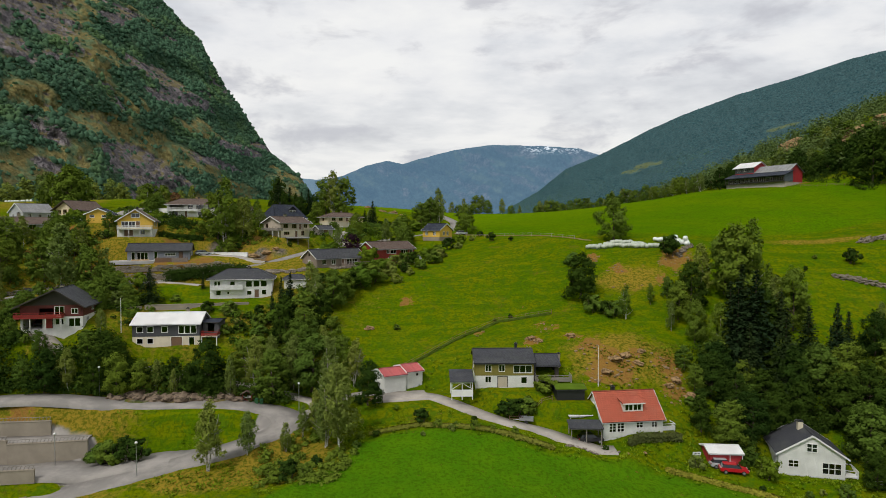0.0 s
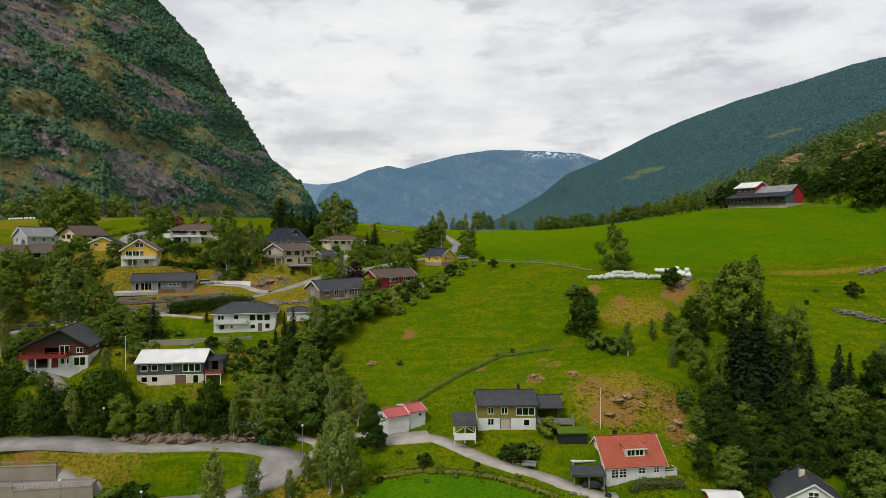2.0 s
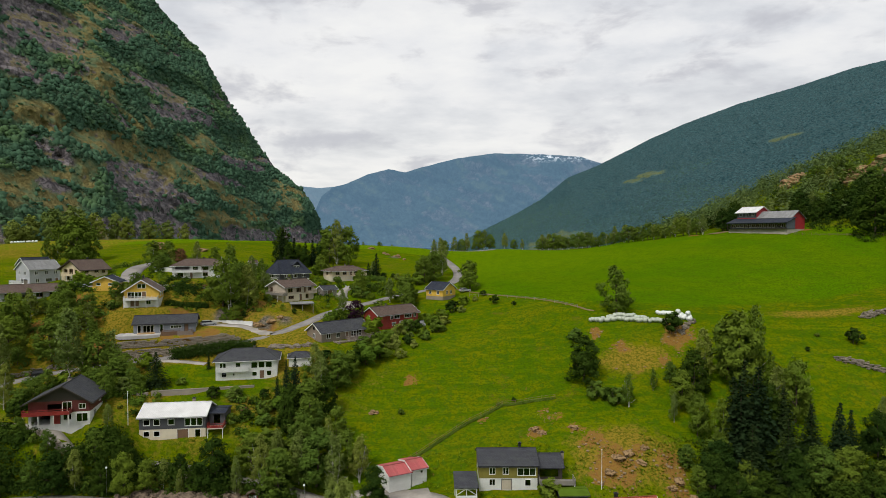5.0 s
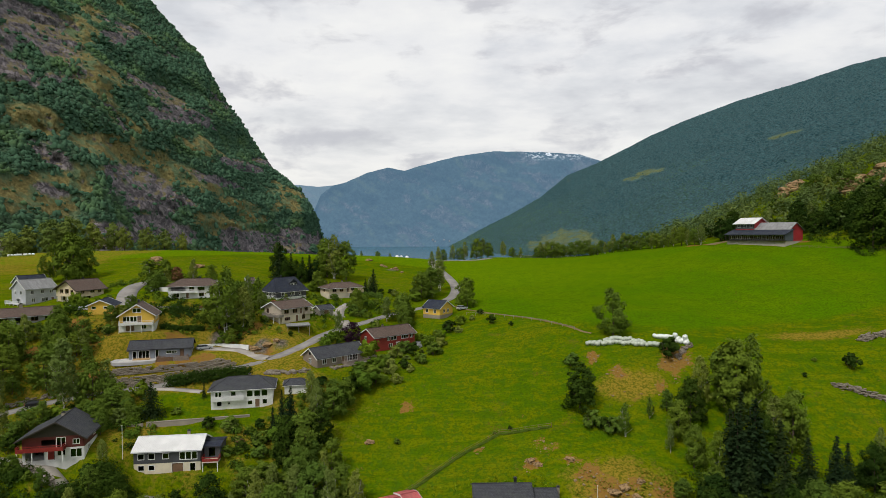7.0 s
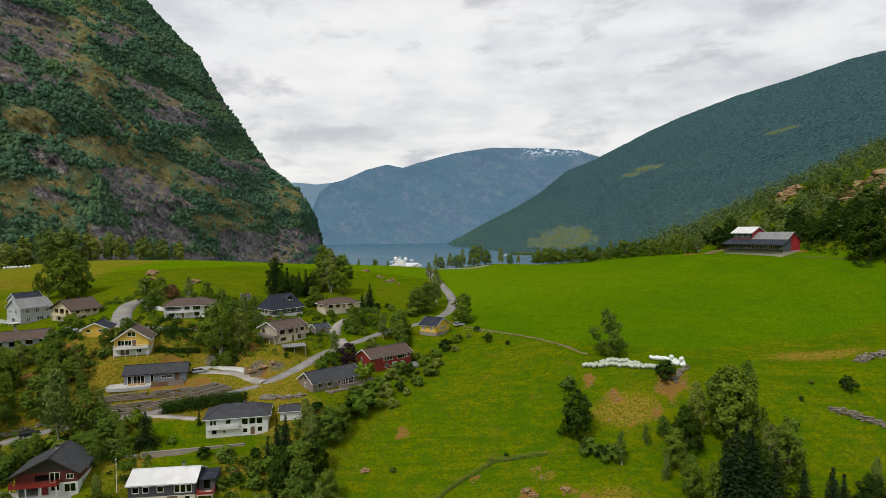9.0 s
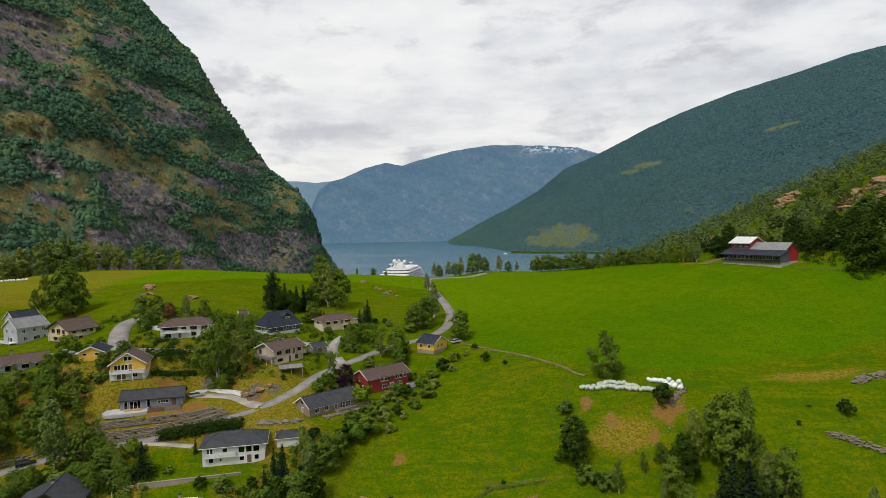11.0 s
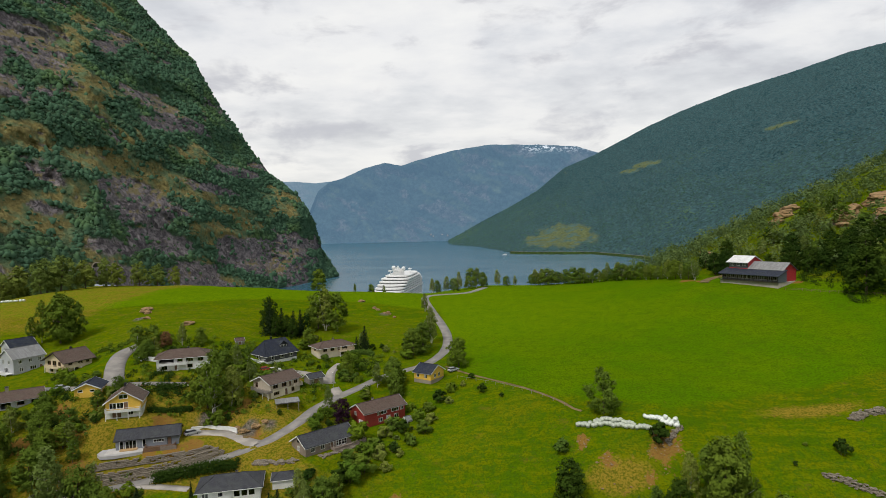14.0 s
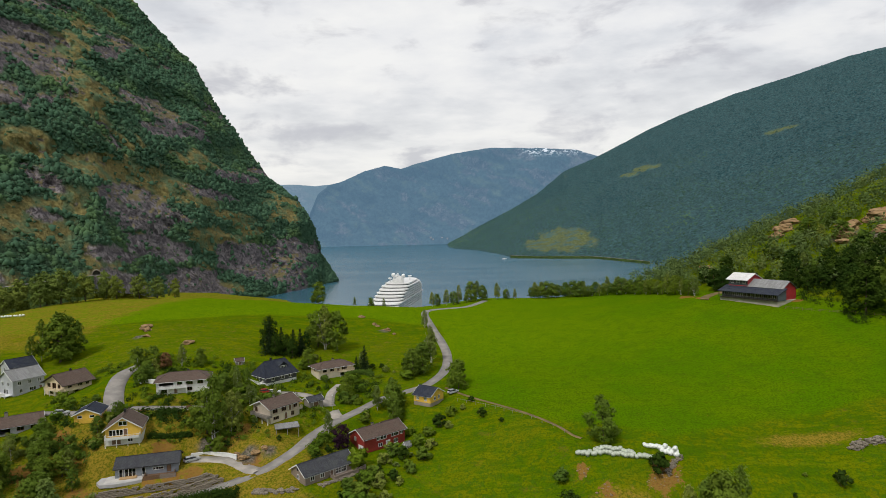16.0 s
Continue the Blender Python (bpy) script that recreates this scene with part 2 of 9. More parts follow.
def faces_mesh(name, verts, faces, material, smooth=True):
    me = bpy.data.meshes.new(name)
    verts, faces = np.asarray(verts, np.float32), np.asarray(faces, np.int32)
    n, k = faces.shape
    me.vertices.add(len(verts))
    me.vertices.foreach_set("co", verts.ravel())
    me.loops.add(n * k)
    me.loops.foreach_set("vertex_index", faces.ravel())
    me.polygons.add(n)
    me.polygons.foreach_set("loop_start", np.arange(0, n * k, k, dtype=np.int32))
    me.update(calc_edges=True)
    me.materials.append(material)
    if smooth:
        me.shade_smooth()
    return me


def grid_faces(nu, nv):
    i = np.arange(nu * nv).reshape(nv, nu)
    return np.stack([i[:-1, :-1], i[:-1, 1:], i[1:, 1:], i[1:, :-1]], -1).reshape(-1, 4)


def smooth01(v, a, b):
    k = np.clip((v - a) / (b - a), 0, 1)
    return k * k * (3 - 2 * k)


def lattice(seed):
    r = np.random.RandomState(seed)
    return r.rand(256, 256)


LAT = lattice(5)


def vnoise(x, y, octaves=4, gain=0.5):
    """Value noise on arrays, about -1 to 1, for wavelengths of one unit and down."""
    x, y = np.asarray(x, float), np.asarray(y, float)
    total, amp, norm = 0.0, 1.0, 0.0
    for o in range(octaves):
        xi, yi = np.floor(x).astype(int), np.floor(y).astype(int)
        fx, fy = x - xi, y - yi
        fx, fy = fx * fx * (3 - 2 * fx), fy * fy * (3 - 2 * fy)
        a, b = LAT[yi & 255, xi & 255], LAT[yi & 255, (xi + 1) & 255]
        c, d = LAT[(yi + 1) & 255, xi & 255], LAT[(yi + 1) & 255, (xi + 1) & 255]
        total = total + amp * ((a + (b - a) * fx) * (1 - fy) + (c + (d - c) * fx) * fy - 0.5) * 2
        norm += amp
        amp, x, y = amp * gain, x * 2.03 + 17.3, y * 2.03 + 41.7
    return total / norm


def leaf_facets(centres, normals, size, rs, droop=0.0, loose=0.42):
    """Small leaf sprays, three corners each; size may be given for each."""
    n = len(centres)
    nrm = normals / (np.linalg.norm(normals, axis=1)[:, None] + 1e-9)
    nrm = nrm + loose * (rs.rand(n, 3) - 0.5) * 2
    nrm /= np.linalg.norm(nrm, axis=1)[:, None] + 1e-9
    ref = rs.rand(n, 3) - 0.5
    a = np.cross(nrm, ref)
    a /= np.linalg.norm(a, axis=1)[:, None] + 1e-9
    b = np.cross(nrm, a)
    s = (np.asarray(size) * (0.55 + 0.9 * rs.rand(n)))[:, None]
    a, b = a * s * 0.5, b * s * (0.32 + 0.3 * rs.rand(n))[:, None]
    dz = np.zeros((n, 3))
    dz[:, 2] = -droop * s[:, 0]
    k = 0.35 + 0.3 * rs.rand(n)[:, None]
    return np.stack([centres - a - b * k, centres + a - b * k + dz, centres + b * 1.5 + dz * 0.6], 1).reshape(-1, 3)


def crown_of(blobs, n, size, seed, droop=0.0, hollow=0.25, wide=False):
    """Leaf sprays over lumps (x, y, z, r, rz), near their skins and turned outwards; wide: lumps spread over the ground."""
    rs = np.random.RandomState(seed)
    bl = np.array(blobs, float)
    w = bl[:, 3] ** 2
    pick = rs.choice(len(bl), n, p=w / w.sum())
    d = rs.normal(size=(n, 3))
    d /= np.linalg.norm(d, axis=1)[:, None]
    if wide:
        out = np.tile(np.array([0.0, 0.0, 0.15]), (n, 1))
    else:
        out = bl[pick, :3] - bl[:, :3].mean(0)
        out /= np.linalg.norm(out, axis=1)[:, None] + 1e-6
    d = d + 0.55 * out
    d /= np.linalg.norm(d, axis=1)[:, None] + 1e-6
    r = np.clip(rs.normal(0.60 + hollow, 0.33, n), 0.15, 1.8)
    c = bl[pick, :3] + d * r[:, None] * np.stack([bl[pick, 3], bl[pick, 3], bl[pick, 4]], -1)
    return leaf_facets(c, d + 0.5 * out + np.array([0, 0, 0.35]), size, rs, droop)


# ---- the ground: one sheet from the near field to the far valley ----
# Ground levels of the hillside (x, y, z), the plots of the houses are added to them.
FIELD = [(-7, 85, 30.7), (11, 94, 33), (47, 89, 28.4), (-41, 83, 29), (0, 40, 30), (-90, 40, 29), (90, 45, 28),
         (-26, 113, 35.3), (-47, 92, 29.9), (-70, 98, 30.6), (-60, 111, 37.6), (-106, 107, 38), (-84, 96.5, 30.9),
         (38, 112, 40.6), (32, 120, 44.8), (22, 133, 47.4), (40, 132, 48), (16, 141, 48), (-17, 138, 45.6),
         (39, 164, 63.4), (65, 160, 64.6), (103, 150, 60.4), (114, 159, 65.4), (96, 141, 56.2), (106, 174, 66)]
SLOPE = [(72, 122, 44), (85, 100, 35), (115, 115, 44), (150, 140, 60), (73, 373, 77.4), (0, 333, 78), (-21, 281, 74.5),
         (165, 234, 82.2), (124, 354, 85.5), (28, 392, 78), (-100, 390, 79), (-25, 345, 80.4), (-25, 392, 73), (-60, 352, 81), (-60, 396, 75), (5, 385, 75.5), (-190, 354, 84.5), (-128, 270, 81.5),
         (-96, 237, 79), (24, 200, 66.8), (71, 212, 71.5), (118, 212, 75), (-27, 155, 54.5), (-4, 166, 57), (-6, 189, 60)]
SIDES = [(200, 290, 108), (270, 400, 142), (300, 380, 156), (204, 420, 112), (190, 450, 98), (250, 250, 112), (-180, 180, 66),
         (-155, 130, 50), (-118, 118, 44), (174, 300, 93), (-210, 260, 78)]
PLOTS = []          # levelled ground under buildings: x, y, z
ROADS = []          # name, centre line, width, surface, label


def plot(*p):
    PLOTS.append(p)


# plots of the houses, from the lowest to the highest
for p in ((27, 101, 32.7), (38, 103, 32.9), (60, 99, 28.2), (46, 101, 29.6), (6, 111, 38.8), (17, 111, 38.8), (-8, 117, 38.0), (-63.5, 122.5, 44.3),
          (-51, 124, 44.2), (-72.5, 121, 48.7), (-79, 120, 48.4), (-79, 117.4, 47.9), (-71, 117.6, 47.9), (-86, 124, 48.5), (-55, 143, 51.9), (-42, 147, 51.9)):
    plot(*p)
for p in ((-86, 163, 59.6), (-70, 168, 59.8), (-33, 159, 57.6), (-22, 168, 57.9), (-20, 181, 57.8), (-9, 190, 57.8), (-7, 208, 64), (3, 207, 64.4), (-50, 187, 66),
          (-43, 194, 66), (-58, 218, 69.5), (-41, 230, 69.4), (-87, 199, 72.6), (-86, 172, 66.2), (-102, 179, 70.2), (-128, 206, 71), (-149, 217, 69),
          (-122, 177, 67.8), (150, 268, 87.6), (137, 290, 88.4), (160, 288, 90)):
    plot(*p)


def spline(points, stiffness=0.002):
    """A thin-plate surface through levels, a little relaxed."""
    s = np.array(points, float)
    q0, n = s[:, :2] / 100, len(s)

    def u(r2):
        return np.where(r2 > 0, r2 * np.log(r2 + 1e-9) * 0.5, 0)
    k = u(((q0[:, None] - q0[None]) ** 2).sum(-1)) + np.eye(n) * stiffness
    p = np.c_[np.ones(n), q0]
    a = np.zeros((n + 3, n + 3))
    a[:n, :n], a[:n, n:], a[n:, :n] = k, p, p.T
    c = np.linalg.solve(a, np.r_[s[:, 2], 0, 0, 0])

    def f(x, y):
        q = np.stack([np.asarray(x, float) / 100, np.asarray(y, float) / 100], -1)
        return u(((q[..., None, :] - q0) ** 2).sum(-1)) @ c[:n] + c[n] + q @ c[n + 1:]
    return f


hillside = spline(FIELD + SLOPE + SIDES + PLOTS)


def far_ground(x, y):
    """The valley round the hillside: flat behind, falling into the fjord ahead."""
    flat = 30 + 0.3 * np.maximum(0, np.abs(x) - 330)
    fjord = smooth01(y, 430, 640)
    left = 1 - smooth01(x, -420, -160)
    return flat * (1 - fjord) + fjord * (left * 46 * (1 - smooth01(y, 900, 1250)) - 10)


def land(x, y):
    """Level of the ground with no roads in it."""
    x, y = np.asarray(x, float), np.asarray(y, float)
    inside = smooth01(x, -330, -230) * (1 - smooth01(x, 330, 480)) * smooth01(y, 5, 60) * (1 - smooth01(y, 400, 520))
    xc, yc = np.clip(x, -330, 480), np.clip(y, 5, 520)
    z = hillside(xc, yc) * inside + far_ground(x, y) * (1 - inside)
    rough = smooth01(y, 60, 90)
    return z + rough * (0.55 * vnoise(x / 23, y / 23, 3) + 0.16 * vnoise(x / 4.1, y / 4.1, 3))


def road(name, line, width, surface, label, level=None):
    """Samples a line each metre as a smooth curve and keeps it for the ground."""
    p = [Vector(v) for v in line]
    p = [p[0] * 2 - p[1]] + p + [p[-1] * 2 - p[-2]]
    out = []
    for a, b, c, d in zip(p, p[1:], p[2:], p[3:]):
        n = max(2, int((c - b).length))
        for i in range(n):
            t = i / n
            out.append(0.5 * ((2 * b) + (c - a) * t + (2 * a - 5 * b + 4 * c - d) * t * t + (3 * b - a - 3 * c + d) * t ** 3))
    out.append(p[-2])
    c = np.array([[v.x, v.y] for v in out])
    z = land(c[:, 0], c[:, 1])
    if level is not None:
        z[:] = level
    for _ in range(200):
        z[1:-1] = 0.5 * z[1:-1] + 0.25 * (z[:-2] + z[2:])
    for _, other, wo, _, _ in ROADS if level is None else ():
        d2 = ((c[:, None, :] - other[None, :, :2]) ** 2).sum(-1)
        i = d2.argmin(1)
        k = 1 - smooth01(np.sqrt(d2.min(1)), wo / 2, wo / 2 + 9)
        z = z * (1 - k) + other[i, 2] * k
    ROADS.append((name, np.c_[c, z], width, surface, label))


road("road", [(-140, 103), (-110, 104.5), (-80, 107.4), (-70, 108.7), (-60, 109.8), (-50, 111), (-40, 111.6), (-33, 111.2), (-29, 109.5), (-27.6, 106.6), (-29, 103.4),
              (-32.5, 100.6), (-37, 98), (-42, 95.6), (-48, 93.1), (-54.7, 90.8), (-62, 88.6), (-80, 84), (-120, 78)], 6.0, "asphalt", "grey asphalt road with a sharp hairpin bend")
# the upper arm is lowered to fit the camera's view, below the wooded bank
upper_arm = ROADS[0][1]
upper_arm[:, 2] -= 1.5 * smooth01(-upper_arm[:, 0], 36, 60) * (upper_arm[:, 1] > 101)
road("road", [(-100, 91.8), (-80, 93.0), (-70, 94.0), (-62, 95.0)], 4.4, "", "")
road("road", [(-60, 93.2), (-54, 94.4), (-48, 95.6), (-42, 96.6)], 5.0, "", "")
road("road", [(-100, 94.8), (-85, 95.4), (-74, 96.0), (-65, 96.6), (-58, 97.2), (-50, 98.2), (-43, 98.0), (-37, 98.2)], 7.6, "asphalt", "grey asphalt side road below a concrete wall")
for _, arm, _, _, _ in (ROADS[1], ROADS[3]):
    arm[:, 2] += 1.1 * smooth01(-arm[:, 0], 50, 64)
road("road", [(-100, 101), (-85, 101.2), (-75, 101.5), (-66, 102.4), (-61, 103)], 3.4, "asphalt", "grey asphalt ramp between concrete walls", 32.35)
road("road", [(-26.4, 109.6), (-23.5, 112.5), (-16, 116), (-9.5, 114.6), (-5, 113.4), (-2, 112.2), (1.6, 108.9), (6.5, 104.6), (11.2, 102.5), (17, 101.3), (21.6, 99.5), (26, 98.3)],
     3.6, "gravel", "pale gravel drive winding up to the houses")
road("road", [(21.5, 99), (25.5, 98.2), (28.5, 98)], 4.0, "gravel", "pale gravel yard before a carport")
road("road", [(-12.6, 112.2), (-8, 112.4), (-3, 113.6)], 6.5, "gravel", "wide pale gravel yard before a garage")
road("road", [(-23.5, 112.5), (-25.5, 116.6), (-34, 118.5), (-41, 118.9), (-49, 119.6), (-60, 119)], 3.0, "gravel", "narrow gravel lane along a wooded bank")
road("road", [(-160, 118), (-118, 127), (-106, 135), (-98.7, 140.7), (-90, 145.6), (-81, 149.3), (-72.5, 152.4), (-66, 155.5), (-56, 160.3), (-50.3, 163.1), (-44.4, 167.9), (-39.6, 175.8), (-36.4, 186),
              (-31.6, 196), (-24.8, 206), (-18, 214.5), (-10, 219), (-3, 223.5), (3.3, 236), (5, 252), (2.9, 272), (-2, 298), (-6.6, 328), (-4.5, 343), (5, 353), (18, 362), (30, 385)],
     4.0, "asphalt", "narrow grey asphalt road climbing through the village")
road("road", [(-31.2, 198.5), (-36, 207), (-42, 211), (-48, 212.5), (-54, 211)], 4.0, "gravel", "gravel lane to the upper houses")
road("road", [(-36, 207), (-37, 216), (-35, 224)], 3.4, "gravel", "short gravel drive beside a lawn")
road("road", [(-75, 149.4), (-70, 149.3), (-65, 149.0), (-60, 148.8)], 2.6, "gravel", "narrow gravel lane between a hedge and a lawn")
road("road", [(-47.5, 165.6), (-52, 168.2), (-57.5, 170.6), (-63, 171.2), (-69, 170.6)], 4.2, "gravel", "pale gravel yard beside a bungalow")
road("road", [(-165, 183), (-140, 187), (-125, 188.6), (-112, 185), (-104, 183.5), (-98, 186), (-90, 188), (-82.5, 189.3), (-72, 193)], 4.2, "asphalt", "grey asphalt lane between gardens")
road("road", [(-98, 186), (-103, 195), (-108, 206), (-110.5, 216), (-108, 224)], 6.0, "asphalt", "wide grey drive at the foot of a meadow")
road("road", [(-130, 124), (-110, 124.6), (-93, 122.6), (-84.6, 120.4), (-75, 116.6)], 4.0, "gravel", "pale gravel drive to a garage")
road("road", [(4, 220), (12, 210), (21, 199.6), (29, 189.8), (36.7, 178.6), (40, 172), (42, 170)], 1.0, "dirt", "worn dirt track along the meadow edge")
road("road", [(176, 300), (160, 312), (146, 311), (136, 304), (131, 296)], 4.0, "dirt", "bare earth yard beside a barn")


def ground_level(x, y):
    """Level of the ground with the roads cut into it."""
    x, y = np.asarray(x, float), np.asarray(y, float)
    z = land(x, y)
    most, put, share = np.zeros_like(z), np.zeros_like(z), np.full_like(z, 1e-6)
    for _, c, w, _, _ in ROADS:
        lo, hi = c[:, :2].min(0) - 9, c[:, :2].max(0) + 9
        near = (x > lo[0]) & (x < hi[0]) & (y > lo[1]) & (y < hi[1])
        if not near.any():
            continue
        px, py = x[near], y[near]
        best, lev = np.full(px.shape, 1e9), np.zeros(px.shape)
        for a in range(0, len(px), 20000):
            d2 = (px[a:a + 20000, None] - c[None, :, 0]) ** 2 + (py[a:a + 20000, None] - c[None, :, 1]) ** 2
            i = d2.argmin(1)
            best[a:a + 20000], lev[a:a + 20000] = np.sqrt(d2[np.arange(len(i)), i]), c[i, 2]
        k = 1 - smooth01(best, w / 2 + 1.2, w / 2 + 4.8)
        wt = k ** 3 / (1.02 - k)
        put[near] += wt * (lev - 0.13)
        share[near] += wt
        most[near] = np.maximum(most[near], k)
    return z * (1 - most) + most * put / share


def spread(lo, hi, step, far_lo, far_hi, grow=1.18):
    """Even steps inside, growing steps outside."""
    mid = list(np.arange(lo, hi + step / 2, step))
    a, d = lo, step
    left = []
    while a > far_lo:
        d *= grow
        a -= d
        left.append(a)
    b, d = mid[-1], step
    right = []
    while b < far_hi:
        d *= grow
        b += d
        right.append(b)
    return np.array(left[::-1] + mid + right)


gx, gy = spread(-165, 215, 1.25, -4600, 4600), spread(74, 410, 1.25, -2500, 1500)
GX, GY = np.meshgrid(gx, gy)
GZ = ground_level(GX.ravel(), GY.ravel()).reshape(GX.shape)


def bank_up(sites):
    """Fills the downhill side of building plots: corner, level, turn, length and depth of each."""
    for x, y, z, yaw, ln, wd in sites:
        near = (np.abs(GX - x) < 30) & (np.abs(GY - y) < 30)
        px, py = GX[near], GY[near]
        c, s = math.cos(radians(yaw)), math.sin(radians(yaw))
        u, v = (px - x) * c + (py - y) * s, (py - y) * c - (px - x) * s
        off = np.hypot(np.maximum(np.maximum(-u, u - ln), 0), np.maximum(np.maximum(-v, v - wd), 0))
        k = 1 - smooth01(off, 1.6, 6.5)
        for _, line, w, _, _ in ROADS:
            if np.abs(line[:, 0] - x).min() > 45 or np.abs(line[:, 1] - y).min() > 45:
                continue
            gap = np.sqrt(((px[:, None] - line[None, :, 0]) ** 2 + (py[:, None] - line[None, :, 1]) ** 2).min(1)) - w / 2
            k = k * smooth01(gap, 0.6, 2.6)
        GZ[near] += k * np.maximum(0, z - 0.1 - GZ[near])


bank_up([(27.3, 101.5, 32.7, 8, 10.8, 8.4), (64.2, 94.9, 28.2, 74.3, 7.2, 9.4), (43.9, 97.8, 29.3, -4, 4.6, 3.6), (6.0, 111.2, 38.7, 1, 10.9, 8.0), (-11.2, 114.6, 37.9, 27, 7.9, 6.0), (20.4, 106.9, 37.7, 3, 5.0, 3.6),
         (-64.0, 123.4, 43.9, 7, 16.4, 7.6), (-72.8, 121.2, 48.4, 103, 8.0, 11.2), (-55.2, 142.2, 51.8, 13, 14.2, 8.4), (-39.6, 149.5, 53.6, 13, 5.6, 5.0)])
bank_up([(-84.6, 161.2, 59.9, 16, 15.6, 6.8), (-33.2, 158.4, 58.2, 43, 15.2, 7.4), (-20.6, 180.3, 58.1, 41, 15.2, 7.8), (-15.6, 194.5, 58.4, 41, 6.4, 5.0), (-7.0, 208.2, 64.6, -34, 7.0, 7.8), (-50.0, 185.9, 65.9, 53, 11.2, 8.6),
         (-41.0, 199.6, 66.6, 40, 5.0, 4.0), (-60.0, 216.2, 69.4, 48, 12.6, 9.0), (-43.0, 225.8, 69.3, 35, 14.0, 8.0), (-90.2, 197.0, 72.5, 18, 16.0, 8.6)])
bank_up([(-82.2, 170.8, 66.3, 107, 8.4, 9.0), (-97.6, 177.2, 70.3, 104, 7.6, 6.6), (-123.6, 202.6, 70.9, 64, 9.4, 10.8), (-147.2, 211.4, 69.0, 62, 10.4, 9.0), (-160, 228, 70.4, 58, 9.0, 8.0), (-128.4, 171.0, 67.6, 36, 15.0, 8.6)])


def on_ground(x, y):
    """Level of the finished ground sheet at a point."""
    i, j = np.clip(np.searchsorted(gx, x) - 1, 0, len(gx) - 2), np.clip(np.searchsorted(gy, y) - 1, 0, len(gy) - 2)
    u, v = (x - gx[i]) / (gx[i + 1] - gx[i]), (y - gy[j]) / (gy[j + 1] - gy[j])
    return float((GZ[j, i] * (1 - u) + GZ[j, i + 1] * u) * (1 - v) + (GZ[j + 1, i] * (1 - u) + GZ[j + 1, i + 1] * u) * v)


def road_gap(x, y):
    """Distance of a point from the nearest road's edge."""
    return min(float(np.sqrt(((c[:, :2] - (x, y)) ** 2).sum(1).min())) - w / 2 for _, c, w, _, _ in ROADS)


# what grows where: lush mown field, hay meadow, bare earth, rock
wob = 3.0 * vnoise(GX / 17, GY / 17, 3) + 0.9 * vnoise(GX / 3.3, GY / 3.3, 2)
edge = np.interp(GX, [-60, -30, -25, -14, -4, 8, 20, 36, 45, 60, 80], [60, 78, 86, 100, 101.5, 98.5, 95, 93.5, 90, 80, 60])
DRY_SPOTS = 1 - np.hypot((GX + 68) / 24, (GY - 105.6) / 5.5)
for x, y, rx, ry in ((36, 118, 20, 13), (46, 147, 14, 9), (-52, 175, 14, 8), (-46, 114, 20, 5), (-27, 96, 18, 13), (-38, 90, 16, 6), (-66, 105.5, 15, 5.5), (-60, 87, 22, 4), (-107, 172, 14, 7), (-92, 164, 10, 6), (-60, 178, 12, 6), (-70, 151, 18, 4), (104, 166, 24, 6)):
    DRY_SPOTS = np.maximum(DRY_SPOTS, 1 - np.hypot((GX - x) / rx, (GY - y) / ry))
DRY = smooth01(DRY_SPOTS, 0.0, 0.9)
# the rough hill pasture above the village is yellower than the mown meadow
DRY = np.maximum(DRY, 0.28 * smooth01(GY, 205, 235) * (1 - smooth01(GY + 0.5 * wob, 276, 300)) * (1 - smooth01(GX, -14, 4)))
DRY = np.maximum(DRY, 0.74 * smooth01(np.maximum(1 - np.hypot((GX + 70) / 75, (GY - 160) / 62), 0.22 * (1 - np.hypot((GX + 70) / 110, (GY - 262) / 46))), 0.0, 0.7))
DRY = np.maximum(DRY, 0.6 * (1 - smooth01(GX + 0.4 * wob, -165, -145)) * smooth01(GY, 238, 262))
# kept lawns: x, y and half widths
LAWNS = ((-58, 141.5, 17, 6.0), (-113, 203, 13, 9), (-36, 232, 9, 7), (-26, 159, 9, 4), (-57, 133.4, 8, 2.6), (-84, 205, 14, 6))
for x, y, rx, ry in LAWNS:
    DRY = DRY * smooth01(np.hypot((GX - x) / rx, (GY - y) / ry), 0.75, 1.1)
LUSH = smooth01(edge - GY + 0.3 * wob, -0.6, 0.8)
edge = np.interp(GX, [-250, -160, -112, -70, -55, -20, 2, 6, 37, 66, 85, 100, 130, 165, 200, 260], [262, 285, 296, 306, 312, 306, 300, 218, 181, 166, 172, 178, 182, 190, 206, 300])
SCRUB = smooth01(GX - np.interp(GY, [200, 235, 262, 285, 305, 330, 420], [232, 190, 170, 167, 158, 134, 120]) + wob, -2, 4)
MEADOW = smooth01(GY - edge + 0.6 * wob, -2, 3) * (1 - SCRUB)
EARTH = np.zeros_like(GX)
